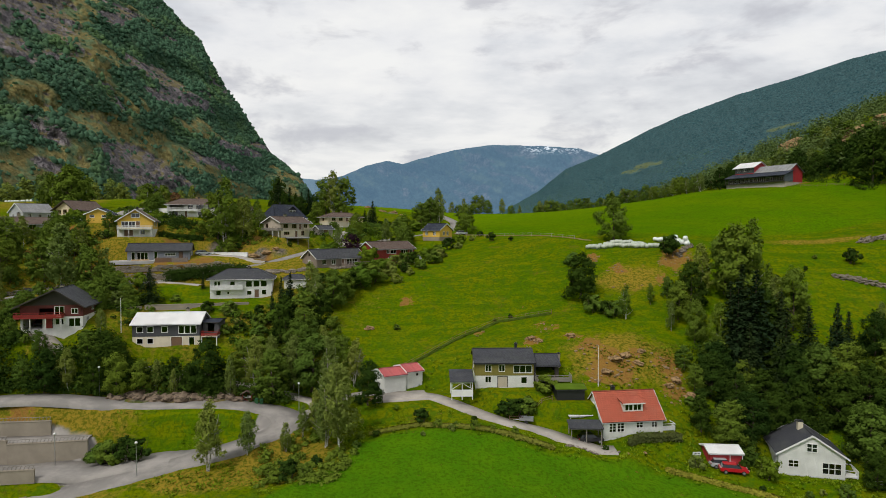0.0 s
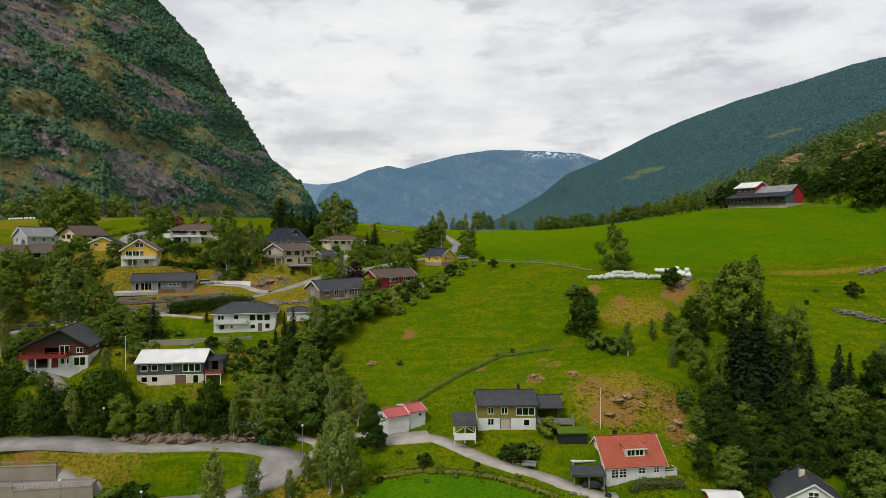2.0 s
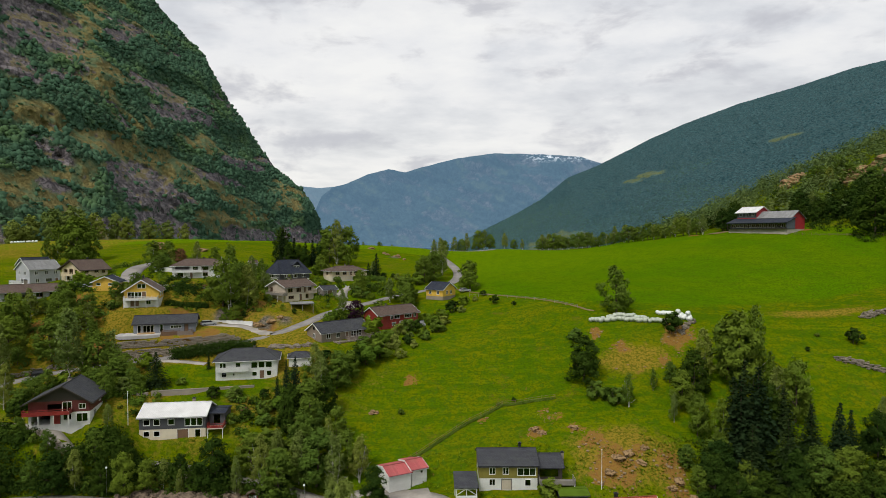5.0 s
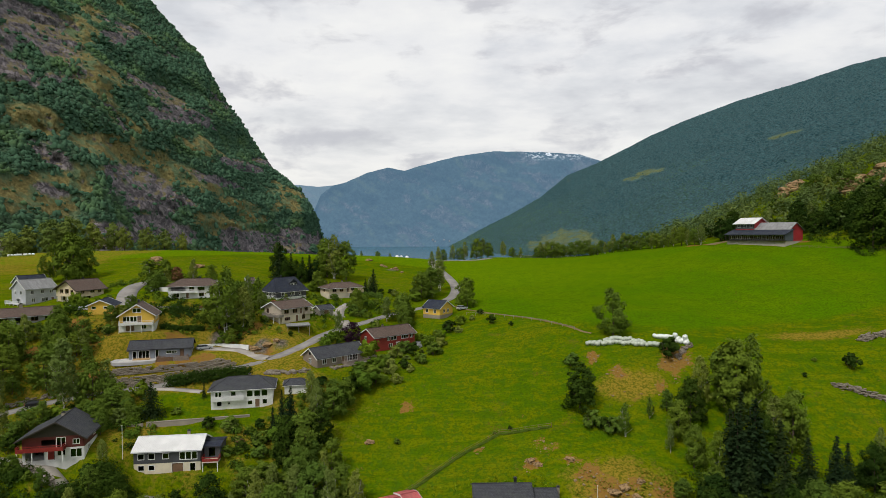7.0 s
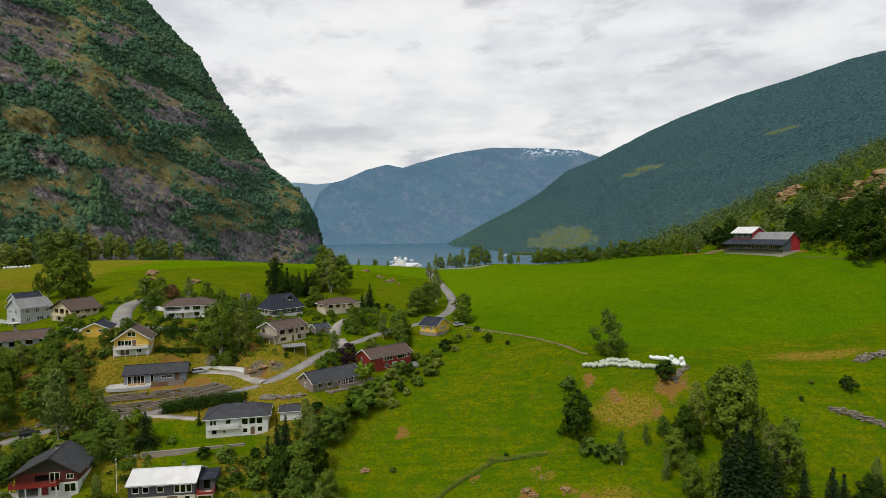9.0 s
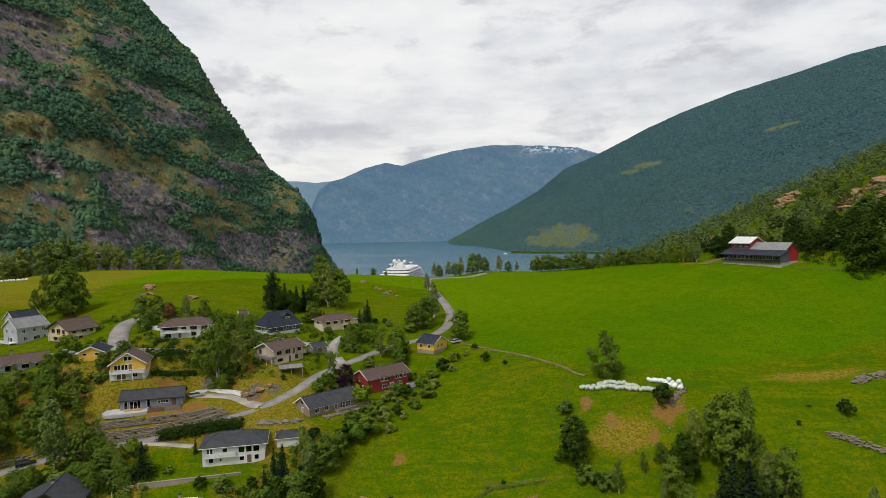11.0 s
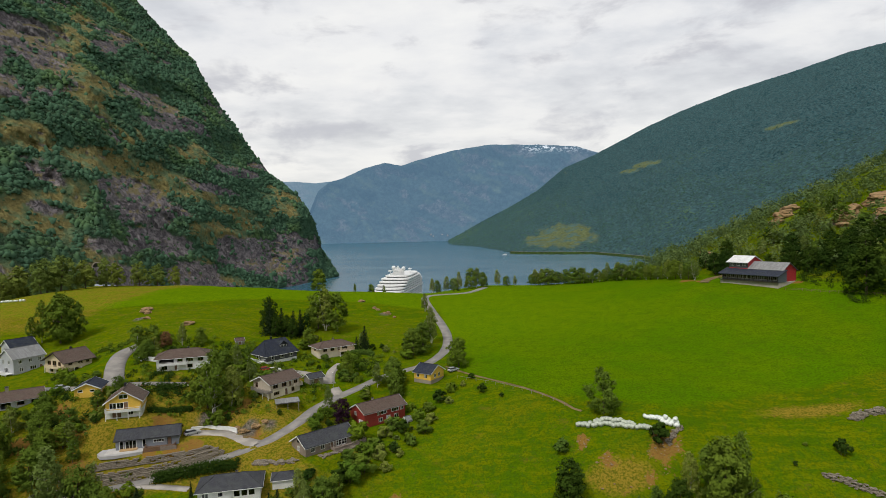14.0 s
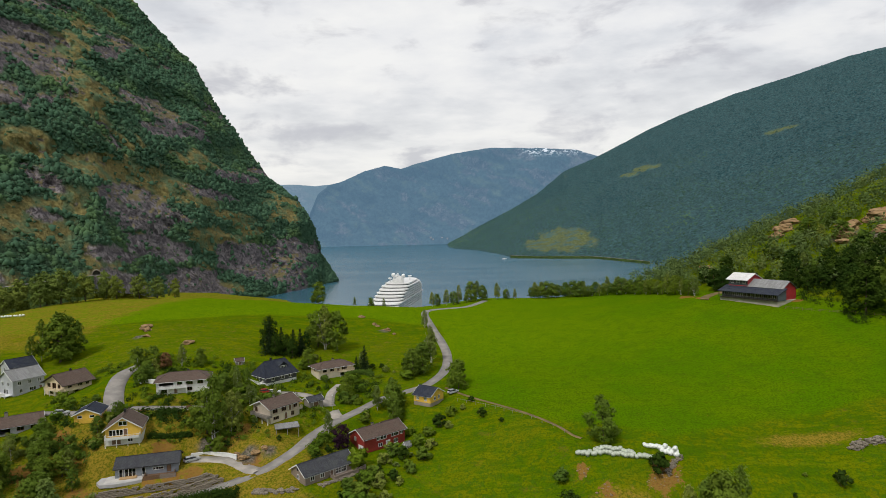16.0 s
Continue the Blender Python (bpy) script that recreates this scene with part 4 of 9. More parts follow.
# Blue distance haze is mixed into this slope's base colours.
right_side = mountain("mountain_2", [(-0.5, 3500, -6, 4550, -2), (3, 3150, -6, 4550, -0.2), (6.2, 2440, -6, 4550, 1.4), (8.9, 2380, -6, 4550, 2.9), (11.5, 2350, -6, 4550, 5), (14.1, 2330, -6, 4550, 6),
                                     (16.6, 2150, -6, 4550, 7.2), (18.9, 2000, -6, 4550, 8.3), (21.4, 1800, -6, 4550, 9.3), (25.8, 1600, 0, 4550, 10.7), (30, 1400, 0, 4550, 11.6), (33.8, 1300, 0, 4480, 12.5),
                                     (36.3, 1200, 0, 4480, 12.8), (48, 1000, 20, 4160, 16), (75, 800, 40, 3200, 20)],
                      300, 170, 60, mountain_material("hazed_far_slope", (0.050, 0.110, 0.118), (0.165, 0.200, 0.085), (0.13, 0.14, 0.15), (0.20, 0.21, 0.21), scale=0.8),
                      "long green wooded mountain slope above the fjord, painted with blue haze", power=1.05, seed=31, rocky=-0.6, grassy=-0.7, dip=-0.2, view=(-0.5, 39), gully=0.55, pastures=((11.6, 62, 2.6, 50), (18.7, 430, 1.3, 22), (17.3, 395, 0.8, 16), (29.3, 527, 1.4, 15), (9.2, 38, 1.6, 24)))
# Both far ranges emit a blue glow that stands for distance haze.
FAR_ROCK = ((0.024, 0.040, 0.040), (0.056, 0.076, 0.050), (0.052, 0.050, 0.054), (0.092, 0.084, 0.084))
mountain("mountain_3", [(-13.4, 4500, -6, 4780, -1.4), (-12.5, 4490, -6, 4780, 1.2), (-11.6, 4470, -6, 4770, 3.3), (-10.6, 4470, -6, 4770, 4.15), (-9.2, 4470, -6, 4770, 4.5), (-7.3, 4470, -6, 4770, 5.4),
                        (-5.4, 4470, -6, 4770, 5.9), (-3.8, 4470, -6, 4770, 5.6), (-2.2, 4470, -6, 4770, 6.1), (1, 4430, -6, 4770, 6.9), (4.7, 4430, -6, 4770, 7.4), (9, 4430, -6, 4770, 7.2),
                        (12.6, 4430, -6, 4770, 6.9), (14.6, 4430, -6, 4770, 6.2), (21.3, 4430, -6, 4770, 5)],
         230, 80, 75, mountain_material("far_range_haze_glow", *FAR_ROCK, haze_glow=(0.070, 0.128, 0.190), scale=0.35, snow=True),
         "distant mountain range glowing in haze blue, snow patches on top", seed=77, rocky=0.06, grassy=-0.04, dip=0.5, gully=0.9, pastures=((2.8, 60, 1.3, 60), (0.2, 170, 1.0, 26)))
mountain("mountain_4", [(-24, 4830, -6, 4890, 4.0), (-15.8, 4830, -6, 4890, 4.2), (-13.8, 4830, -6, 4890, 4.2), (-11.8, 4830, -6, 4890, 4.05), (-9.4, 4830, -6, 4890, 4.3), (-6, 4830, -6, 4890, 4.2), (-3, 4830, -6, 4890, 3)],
         90, 40, 60, mountain_material("farthest_range_haze_glow", *FAR_ROCK, haze_glow=(0.125, 0.195, 0.260), scale=0.3),
         "ridge in pale blue haze glow closing the far end of the fjord", seed=41, rocky=0.0, grassy=-0.1, gully=0.5)


def clump_woods(name, spots, sizes, material, label, seed, sides=6, tall=1.0):
    """Far tree crowns, joined: soft uneven domes, no two alike."""
    base = []
    for ring, (r, h) in enumerate(((0.85, -0.2), (1.0, 0.62))):
        for i in range(sides):
            a = 2 * math.pi * (i + 0.5 * ring) / sides
            base.append((r * math.cos(a), r * math.sin(a), h))
    base = np.array(base + [(0, 0, 1.2)])
    f = []
    for i in range(sides):
        b = (i + 1) % sides
        f += [(i, b, i + sides), (b, b + sides, i + sides), (sides + i, sides + b, 2 * sides)]
    f = np.array(f)
    n = len(spots)
    rs = np.random.RandomState(seed)
    jit = 1 + 0.5 * (rs.rand(n, len(base), 3) - 0.5) * 2
    v = base[None] * jit * np.asarray(sizes)[:, None, None]
    v[:, :, :2] += (rs.rand(n, len(base), 2) - 0.5) * 0.5 * np.asarray(sizes)[:, None, None]
    v[:, :, 2] *= tall * (0.7 + 0.8 * rs.rand(n))[:, None]
    v += np.asarray(spots)[:, None, :]
    faces = (f[None] + (np.arange(n) * len(base))[:, None, None]).reshape(-1, 3)
    ob = new(name, faces_mesh(name, v.reshape(-1, 3), faces, material, smooth=True))
    return tagged(ob, label, "trees", kind="stuff")


def scatter_on(side, n, seed, lo_s=0.02, hi_s=1.0, bare=0.12):
    """Random places on a mountain sheet, where its wood grows."""
    v, open_ground = side
    rs = np.random.RandomState(seed)
    ns, na = v.shape[:2]
    i, j = (rs.uniform(lo_s, hi_s, n) * (ns - 13)).astype(int), (rs.rand(n) * (na - 2)).astype(int)
    p = v[i, j] + (v[i + 1, j] - v[i, j]) * rs.rand(n, 1) + (v[i, j + 1] - v[i, j]) * rs.rand(n, 1)
    keep = (open_ground[i, j] < 0.5) | (rs.rand(n) < bare)
    keep &= p[:, 2] > 2
    return p[keep], rs


# Leaf colour here is shifted towards blue for haze.
W_LEFT = leafage("mountain_birch", (0.062, 0.124, 0.074), 0.30, 0.06, 0.03, (0.105, 0.170, 0.060))
# Both far-slope woods carry haze in their leaf colour.
W_RIGHT = leafage("far_slope_high_hazed", (0.032, 0.086, 0.109), 0.08, 0.06, 0.006, (0.050, 0.112, 0.116))
W_LOW = leafage("far_slope_low_hazed", (0.060, 0.124, 0.104), 0.08, 0.06, 0.008, (0.106, 0.176, 0.094))
p, rs = scatter_on(left_side, 40000, 3, bare=0.06)
clump_woods("mountain_woods", p - (0, 0, 0.6), 1.3 + 3.3 * rs.rand(len(p)) ** 1.8, W_LEFT, "dark green birch wood on mountain ledges", 14, 6)
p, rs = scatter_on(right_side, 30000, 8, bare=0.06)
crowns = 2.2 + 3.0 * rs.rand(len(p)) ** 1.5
# Height split imitates the bluer haze and shade of the upper slope.
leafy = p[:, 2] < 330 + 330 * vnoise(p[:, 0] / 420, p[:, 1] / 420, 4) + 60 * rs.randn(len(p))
clump_woods("slope_woods", p[~leafy] - (0, 0, 1.0), crowns[~leafy], W_RIGHT, "dark wood high on the far slope, haze blue put into its leaf colour", 9, 4, 0.6)
clump_woods("slope_woods", p[leafy] - (0, 0, 1.0), crowns[leafy], W_LOW, "wood low on the far slope, painted lighter and less hazy", 10, 4, 0.6)


# ---- houses ----
CURTAIN = painted("pale_curtain", (0.55, 0.52, 0.47))


def turned(x, y, z, yaw):
    return pose(x, y, z, 0, 0, yaw)


def side_frame(side, L, W):
    """Start, direction along and outward normal of a wall, seen from outside from left to right."""
    return {"F": ((0, 0), (1, 0), (0, -1), L), "R": ((L, 0), (0, 1), (1, 0), W), "B": ((L, W), (-1, 0), (0, 1), L), "L": ((0, W), (0, -1), (-1, 0), W)}[side]


def oriented_box(bm, o, u, n, a0, a1, d0, d1, z0, z1):
    """A box along a wall: a along it, d outward from it."""
    p = [(o[0] + u[0] * a + n[0] * d, o[1] + u[1] * a + n[1] * d) for a, d in ((a0, d0), (a1, d0), (a1, d1), (a0, d1))]
    v = [bm.verts.new((x, y, z)) for z in (z0, z1) for x, y in p]
    for f in ((3, 2, 1, 0), (4, 5, 6, 7), (0, 1, 5, 4), (1, 2, 6, 5), (2, 3, 7, 6), (3, 0, 4, 7)):
        bm.faces.new([v[i] for i in f])


def cells(bm, o, u, n, cu, cz, solid, d0, d1):
    """One connected slab made of the solid cells of a grid on a wall."""
    verts = {}

    def at(i, j, k):
        if (i, j, k) not in verts:
            d = (d0, d1)[k]
            verts[i, j, k] = bm.verts.new((o[0] + u[0] * cu[i] + n[0] * d, o[1] + u[1] * cu[i] + n[1] * d, cz[j]))
        return verts[i, j, k]
    full = {(i, j) for i in range(len(cu) - 1) for j in range(len(cz) - 1) if solid(i, j)}
    for i, j in full:
        for k in (0, 1):
            bm.faces.new((at(i, j, k), at(i + 1, j, k), at(i + 1, j + 1, k), at(i, j + 1, k)))
        for di, dj, p, q in ((0, -1, (0, 0), (1, 0)), (0, 1, (0, 1), (1, 1)), (-1, 0, (0, 0), (0, 1)), (1, 0, (1, 0), (1, 1))):
            if (i + di, j + dj) not in full:
                a, b = (i + p[0], j + p[1]), (i + q[0], j + q[1])
                bm.faces.new((at(*a, 0), at(*b, 0), at(*b, 1), at(*a, 1)))


def wall_sheet(bm, o, u, n, length, z0, z1, holes, thick=0.22):
    """A wall of that thickness with openings cut through it."""
    cu = sorted({0.0, length} | {round(min(max(k, 0.0), length), 4) for h in holes for k in (h[0], h[0] + h[2])})
    cz = sorted({z0, z1} | {round(min(max(k, z0), z1), 4) for h in holes for k in (h[1], h[1] + h[3])})

    def solid(i, j):
        ca, cb = (cu[i] + cu[i + 1]) / 2, (cz[j] + cz[j + 1]) / 2
        return not any(h[0] < ca < h[0] + h[2] and h[1] < cb < h[1] + h[3] for h in holes)
    cells(bm, o, u, n, cu, cz, solid, -thick, 0)


def window_unit(parent, o, u, n, a, z, w, h, frame_mat, mullions=1, bars=0, curtain=False):
    bm = bmesh.new()
    t = 0.09
    cu = [a - t, a] + [v for i in range(1, mullions + 1) for v in (a + w * i / (mullions + 1) - 0.045, a + w * i / (mullions + 1) + 0.045)] + [a + w, a + w + t]
    cz = [z - t - 0.03, z] + [v for i in range(1, bars + 1) for v in (z + h * i / (bars + 1) - 0.03, z + h * i / (bars + 1) + 0.03)] + [z + h, z + h + t]
    cells(bm, o, u, n, cu, cz, lambda i, j: i % 2 == 0 or j % 2 == 0, -0.1, 0.05)
    win = part("window", bm, frame_mat, parent)
    bm = bmesh.new()
    oriented_box(bm, o, u, n, a, a + w, -0.085, -0.065, z, z + h)
    pane = part("pane", bm, GLASS, win)
    pane.visible_shadow = False
    if curtain:
        for c0, c1 in ((a, a + 0.26 * w), (a + 0.74 * w, a + w)):
            bm = bmesh.new()
            oriented_box(bm, o, u, n, c0, c1, -0.20, -0.17, z, z + h)
            part("curtain", bm, CURTAIN, win)


def door_unit(parent, o, u, n, a, z, w, h, mat, frame_mat, panels=2):
    bm = bmesh.new()
    oriented_box(bm, o, u, n, a, a + w, -0.12, -0.05, z, z + h)
    for i in range(panels):
        b = a + w * (i + 0.14) / panels
        oriented_box(bm, o, u, n, b, b + w * 0.72 / panels, -0.05, -0.02, z + 0.15 * h, z + 0.9 * h)
    door = part("door", bm, mat, parent)
    bm = bmesh.new()
    cells(bm, o, u, n, [a - 0.09, a, a + w, a + w + 0.09], [z, z + h, z + h + 0.09], lambda i, j: (i, j) != (1, 0), -0.12, 0.05)
    part("door_frame", bm, frame_mat, door)


def slab(bm, uvl, p0, p1, p2, p3, t):
    """A roof plane with corners eave-left, eave-right, top-right, top-left; tile courses run along its eave."""
    p = [Vector(q) for q in (p0, p1, p2, p3)]
    nrm = (p[1] - p[0]).cross(p[3] - p[0]).normalized()
    if nrm.z < 0:
        nrm = -nrm
    top = [bm.verts.new(q) for q in p]
    bot = [bm.verts.new(q - nrm * t) for q in p]
    f = bm.faces.new(top)
    ax = (p[1] - p[0]).normalized()
    ay = nrm.cross(ax)
    for lp in f.loops:
        d = lp.vert.co - p[0]
        lp[uvl].uv = (d.dot(ax), d.dot(ay))
    bm.faces.new(bot[::-1])
    for i in range(4):
        bm.faces.new((top[i], top[(i + 1) % 4], bot[(i + 1) % 4], bot[i]))


def tri_slab(bm, uvl, p0, p1, p2, t):
    p = [Vector(q) for q in (p0, p1, p2)]
    nrm = (p[1] - p[0]).cross(p[2] - p[0]).normalized()
    nrm = nrm if nrm.z > 0 else -nrm
    top, bot = [bm.verts.new(q) for q in p], [bm.verts.new(q - nrm * t) for q in p]
    f = bm.faces.new(top)
    ax = (p[1] - p[0]).normalized()
    ay = nrm.cross(ax)
    for lp in f.loops:
        d = lp.vert.co - p[0]
        lp[uvl].uv = (d.dot(ax), d.dot(ay))
    bm.faces.new(bot[::-1])
    for i in range(3):
        bm.faces.new((top[i], top[(i + 1) % 3], bot[(i + 1) % 3], bot[i]))


def roof_gable(parent, L, W, H, rise, mat, over=0.5, end=0.45, trim=None, x0=0.0, y0=0.0, ridge=0.5):
    trim = trim or TRIM
    bm = bmesh.new()
    uvl = bm.loops.layers.uv.new("courses")
    yr = W * ridge
    kf, kb = rise / yr, rise / (W - yr)
    t = 0.16
    a, b = x0 - end, x0 + L + end
    e0, e1 = (y0 - over, H + t - over * kf), (y0 + W + over, H + t - over * kb)
    r = (y0 + yr, H + rise + t)
    slab(bm, uvl, (a, *e0), (b, *e0), (b, *r), (a, *r), t)
    slab(bm, uvl, (b, *e1), (a, *e1), (a, *r), (b, *r), t)
    roof = part("roof", bm, mat, parent)
    bm = bmesh.new()
    rod(bm, (a, r[0], r[1] + 0.01), (b, r[0], r[1] + 0.01), 0.11, n=8)
    part("ridge_cap", bm, mat, roof)
    for x in (a - 0.05, b + 0.002):
        bm = bmesh.new()
        prism(bm, [(e0[0], e0[1] - 0.26), (r[0], r[1] - 0.26), (e1[0], e1[1] - 0.26), (e1[0], e1[1] + 0.03), (r[0], r[1] + 0.03), (e0[0], e0[1] + 0.03)], x, x + 0.048)
        part("bargeboard", bm, trim, roof)
    for e, s in ((e0, -1), (e1, 1)):
        bm = bmesh.new()
        rod(bm, (a + 0.1, e[0] + s * 0.07, e[1] - 0.17), (b - 0.1, e[0] + s * 0.07, e[1] - 0.17), 0.065, n=8)
        part("gutter", bm, STEEL if trim is TRIM else trim, roof)
    return roof


def roof_hip(parent, L, W, H, rise, mat, over=0.6, hip=None):
    bm = bmesh.new()
    uvl = bm.loops.layers.uv.new("courses")
    t = 0.14
    k = rise / (W / 2)
    z0, zr = H + t - over * k, H + t + rise
    hip = W / 2 if hip is None else hip
    c = [(-over, -over, z0), (L + over, -over, z0), (L + over, W + over, z0), (-over, W + over, z0)]
    r0, r1 = (hip, W / 2, zr), (L - hip, W / 2, zr)
    slab(bm, uvl, c[0], c[1], r1, r0, t)
    slab(bm, uvl, c[2], c[3], r0, r1, t)
    tri_slab(bm, uvl, c[1], c[2], r1, t)
    tri_slab(bm, uvl, c[3], c[0], r0, t)
    roof = part("roof", bm, mat, parent)
    bm = bmesh.new()
    rod(bm, r0, r1, 0.1, n=8)
    for p, q in ((c[0], r0), (c[3], r0), (c[1], r1), (c[2], r1)):
        rod(bm, p, q, 0.08, n=6)
    part("ridge_cap", bm, mat, roof)
    bm = bmesh.new()
    for p, q in zip(c, c[1:] + c[:1]):
        rod(bm, Vector(p) - Vector((0, 0, 0.16)), Vector(q) - Vector((0, 0, 0.16)), 0.07, n=6)
    part("gutter", bm, TRIM, roof)
    return roof


def chimney(parent, x, y, z0, z1, mat, w=0.55):
    bm = bmesh.new()
    box(bm, x - w / 2, x + w / 2, y - w / 2, y + w / 2, z0, z1)
    ch = part("chimney", bm, mat, parent)
    bm = bmesh.new()
    box(bm, x - w / 2 - 0.08, x + w / 2 + 0.08, y - w / 2 - 0.08, y + w / 2 + 0.08, z1, z1 + 0.1)
    box(bm, x - w / 4, x + w / 4, y - w / 4, y + w / 4, z1 + 0.1, z1 + 0.26)
    part("chimney_cap", bm, BLACK, ch)


def balcony(parent, L, W, side, a0, a1, z, depth, rail_mat, solid=True, posts=True, drop=2.4, rail=0.95, floor_mat=None):
    """A platform on a wall with a railing on its three free sides."""
    o, u, n, _ = side_frame(side, L, W)
    bm = bmesh.new()
    oriented_box(bm, o, u, n, a0, a1, 0.003, depth, z - 0.22, z)
    bal = part("balcony", bm, floor_mat or rail_mat, parent)
    bm = bmesh.new()
    runs = ((a0, a1, depth - 0.08, depth), (a0, a0 + 0.08, 0.003, depth), (a1 - 0.08, a1, 0.003, depth))
    for p0, p1, d0, d1 in runs:
        oriented_box(bm, o, u, n, p0, p1, d0, d1, z + rail - 0.09, z + rail)
        if solid:
            k = int((rail - 0.2) / 0.19)
            for i in range(k):
                oriented_box(bm, o, u, n, p0, p1, d0 + 0.01, d1 - 0.01, z + 0.04 + i * 0.19, z + 0.04 + i * 0.19 + 0.165)
    m = max(2, int((a1 - a0) / 1.4))
    for i in range(m + 1):
        a = a0 + (a1 - a0 - 0.08) * i / m
        oriented_box(bm, o, u, n, a, a + 0.08, depth - 0.09, depth - 0.01, z, z + rail - 0.09)
    if not solid:
        m = int((a1 - a0) / 0.16)
        for i in range(m):
            a = a0 + (a1 - a0) * (i + 0.5) / m
            oriented_box(bm, o, u, n, a - 0.02, a + 0.02, depth - 0.07, depth - 0.03, z, z + rail - 0.09)
    tagged(part("railing", bm, rail_mat, bal), kind="stuff")
    if posts:
        m = max(2, round((a1 - a0) / 3.2) + 1)
        for i in range(m):
            a = a0 + 0.1 + (a1 - a0 - 0.32) * i / (m - 1)
            bm = bmesh.new()
            oriented_box(bm, o, u, n, a, a + 0.14, depth - 0.2, depth - 0.06, z - 0.22 - drop, z - 0.22)
            part("post", bm, TRIM, bal)


def house(name, label, x, y, z, yaw, L, W, storeys, rise, roof_mat, openings=(), roof="gable", over=0.5, end=0.45, gable_mat=None, trim=None, frame_mat=None,
          sunk=2.2, ridge=0.5, door_mat=None, category="house", hip=None):
    """A house from its front-left corner: storeys are (height, material) from the ground up; openings are
    (side, along, sill, width, height, kind[, mullions, bars]) with kind w, c (curtained), d (door) or o (open)."""
    h = thing(name, turned(x, y, z, yaw), label, category)
    trim = trim or TRIM
    frame_mat = frame_mat or TRIM
    z0 = 0.0
    bm = bmesh.new()
    box(bm, 0.05, L - 0.05, 0.05, W - 0.05, -sunk, 0.03)
    part("foundation", bm, storeys[0][1], h)
    for i, (sh, mat) in enumerate(storeys):
        proud = 0.0 if i == 0 else 0.035
        bm = bmesh.new()
        for side in "FRBL":
            o, u, n, length = side_frame(side, L, W)
            o = (o[0] + n[0] * proud, o[1] + n[1] * proud)
            holes = [(q[1], q[2], q[3], q[4]) for q in openings if q[0] == side]
            inner = 0.0 if side in "FB" else 0.22
            hl = [(a - inner, b, w, hh) for a, b, w, hh in holes]
            wall_sheet(bm, (o[0] + u[0] * inner, o[1] + u[1] * inner), u, n, length - 2 * inner, z0, z0 + sh, hl)
        part("wall", bm, mat, h)
        z0 += sh
    H = z0
    gm = gable_mat or storeys[-1][1]
    if roof == "gable":
        for xe in (-0.035, L - 0.185):
            bm = bmesh.new()
            prism(bm, [(0.0, H), (W * ridge, H + rise), (W, H)], xe, xe + 0.22)
            part("gable", bm, gm, h)
        roof_gable(h, L, W, H, rise, roof_mat, over, end, trim, ridge=ridge)
    elif roof == "hip":
        roof_hip(h, L, W, H, rise, roof_mat, over, hip)
    bm = bmesh.new()
    box(bm, 0.25, L - 0.25, 0.25, W - 0.25, H - 0.1, H - 0.02)
    part("ceiling_slab", bm, GREY_WOOD, h)
    if len(storeys) > 1:
        bm = bmesh.new()
        box(bm, 0.23, L - 0.23, 0.23, W - 0.23, storeys[0][0] - 0.12, storeys[0][0] - 0.02)
        part("floor_slab", bm, GREY_WOOD, h)
    for q in openings:
        o, u, n, _ = side_frame(q[0], L, W)
        if q[2] >= storeys[0][0] - 0.05 and len(storeys) > 1:
            o = (o[0] + n[0] * 0.035, o[1] + n[1] * 0.035)
        if q[5] in "wc":
            window_unit(h, o, u, n, q[1], q[2], q[3], q[4], frame_mat, *(q[6:] if len(q) > 6 else (1,)), curtain=q[5] == "c")
        elif q[5] == "d":
            door_unit(h, o, u, n, q[1], q[2], q[3], q[4], door_mat or BROWN_WOOD, trim)
    return h


def gable_window(h, L, W, side, a, z, w, ht, frame_mat=None, mullions=1, bars=0):
    """A window set on the face of a gable."""
    o, u, n, _ = side_frame(side, L, W)
    o = (o[0] + n[0] * 0.13, o[1] + n[1] * 0.13)
    window_unit(h, o, u, n, a, z, w, ht, frame_mat or TRIM, mullions, bars)


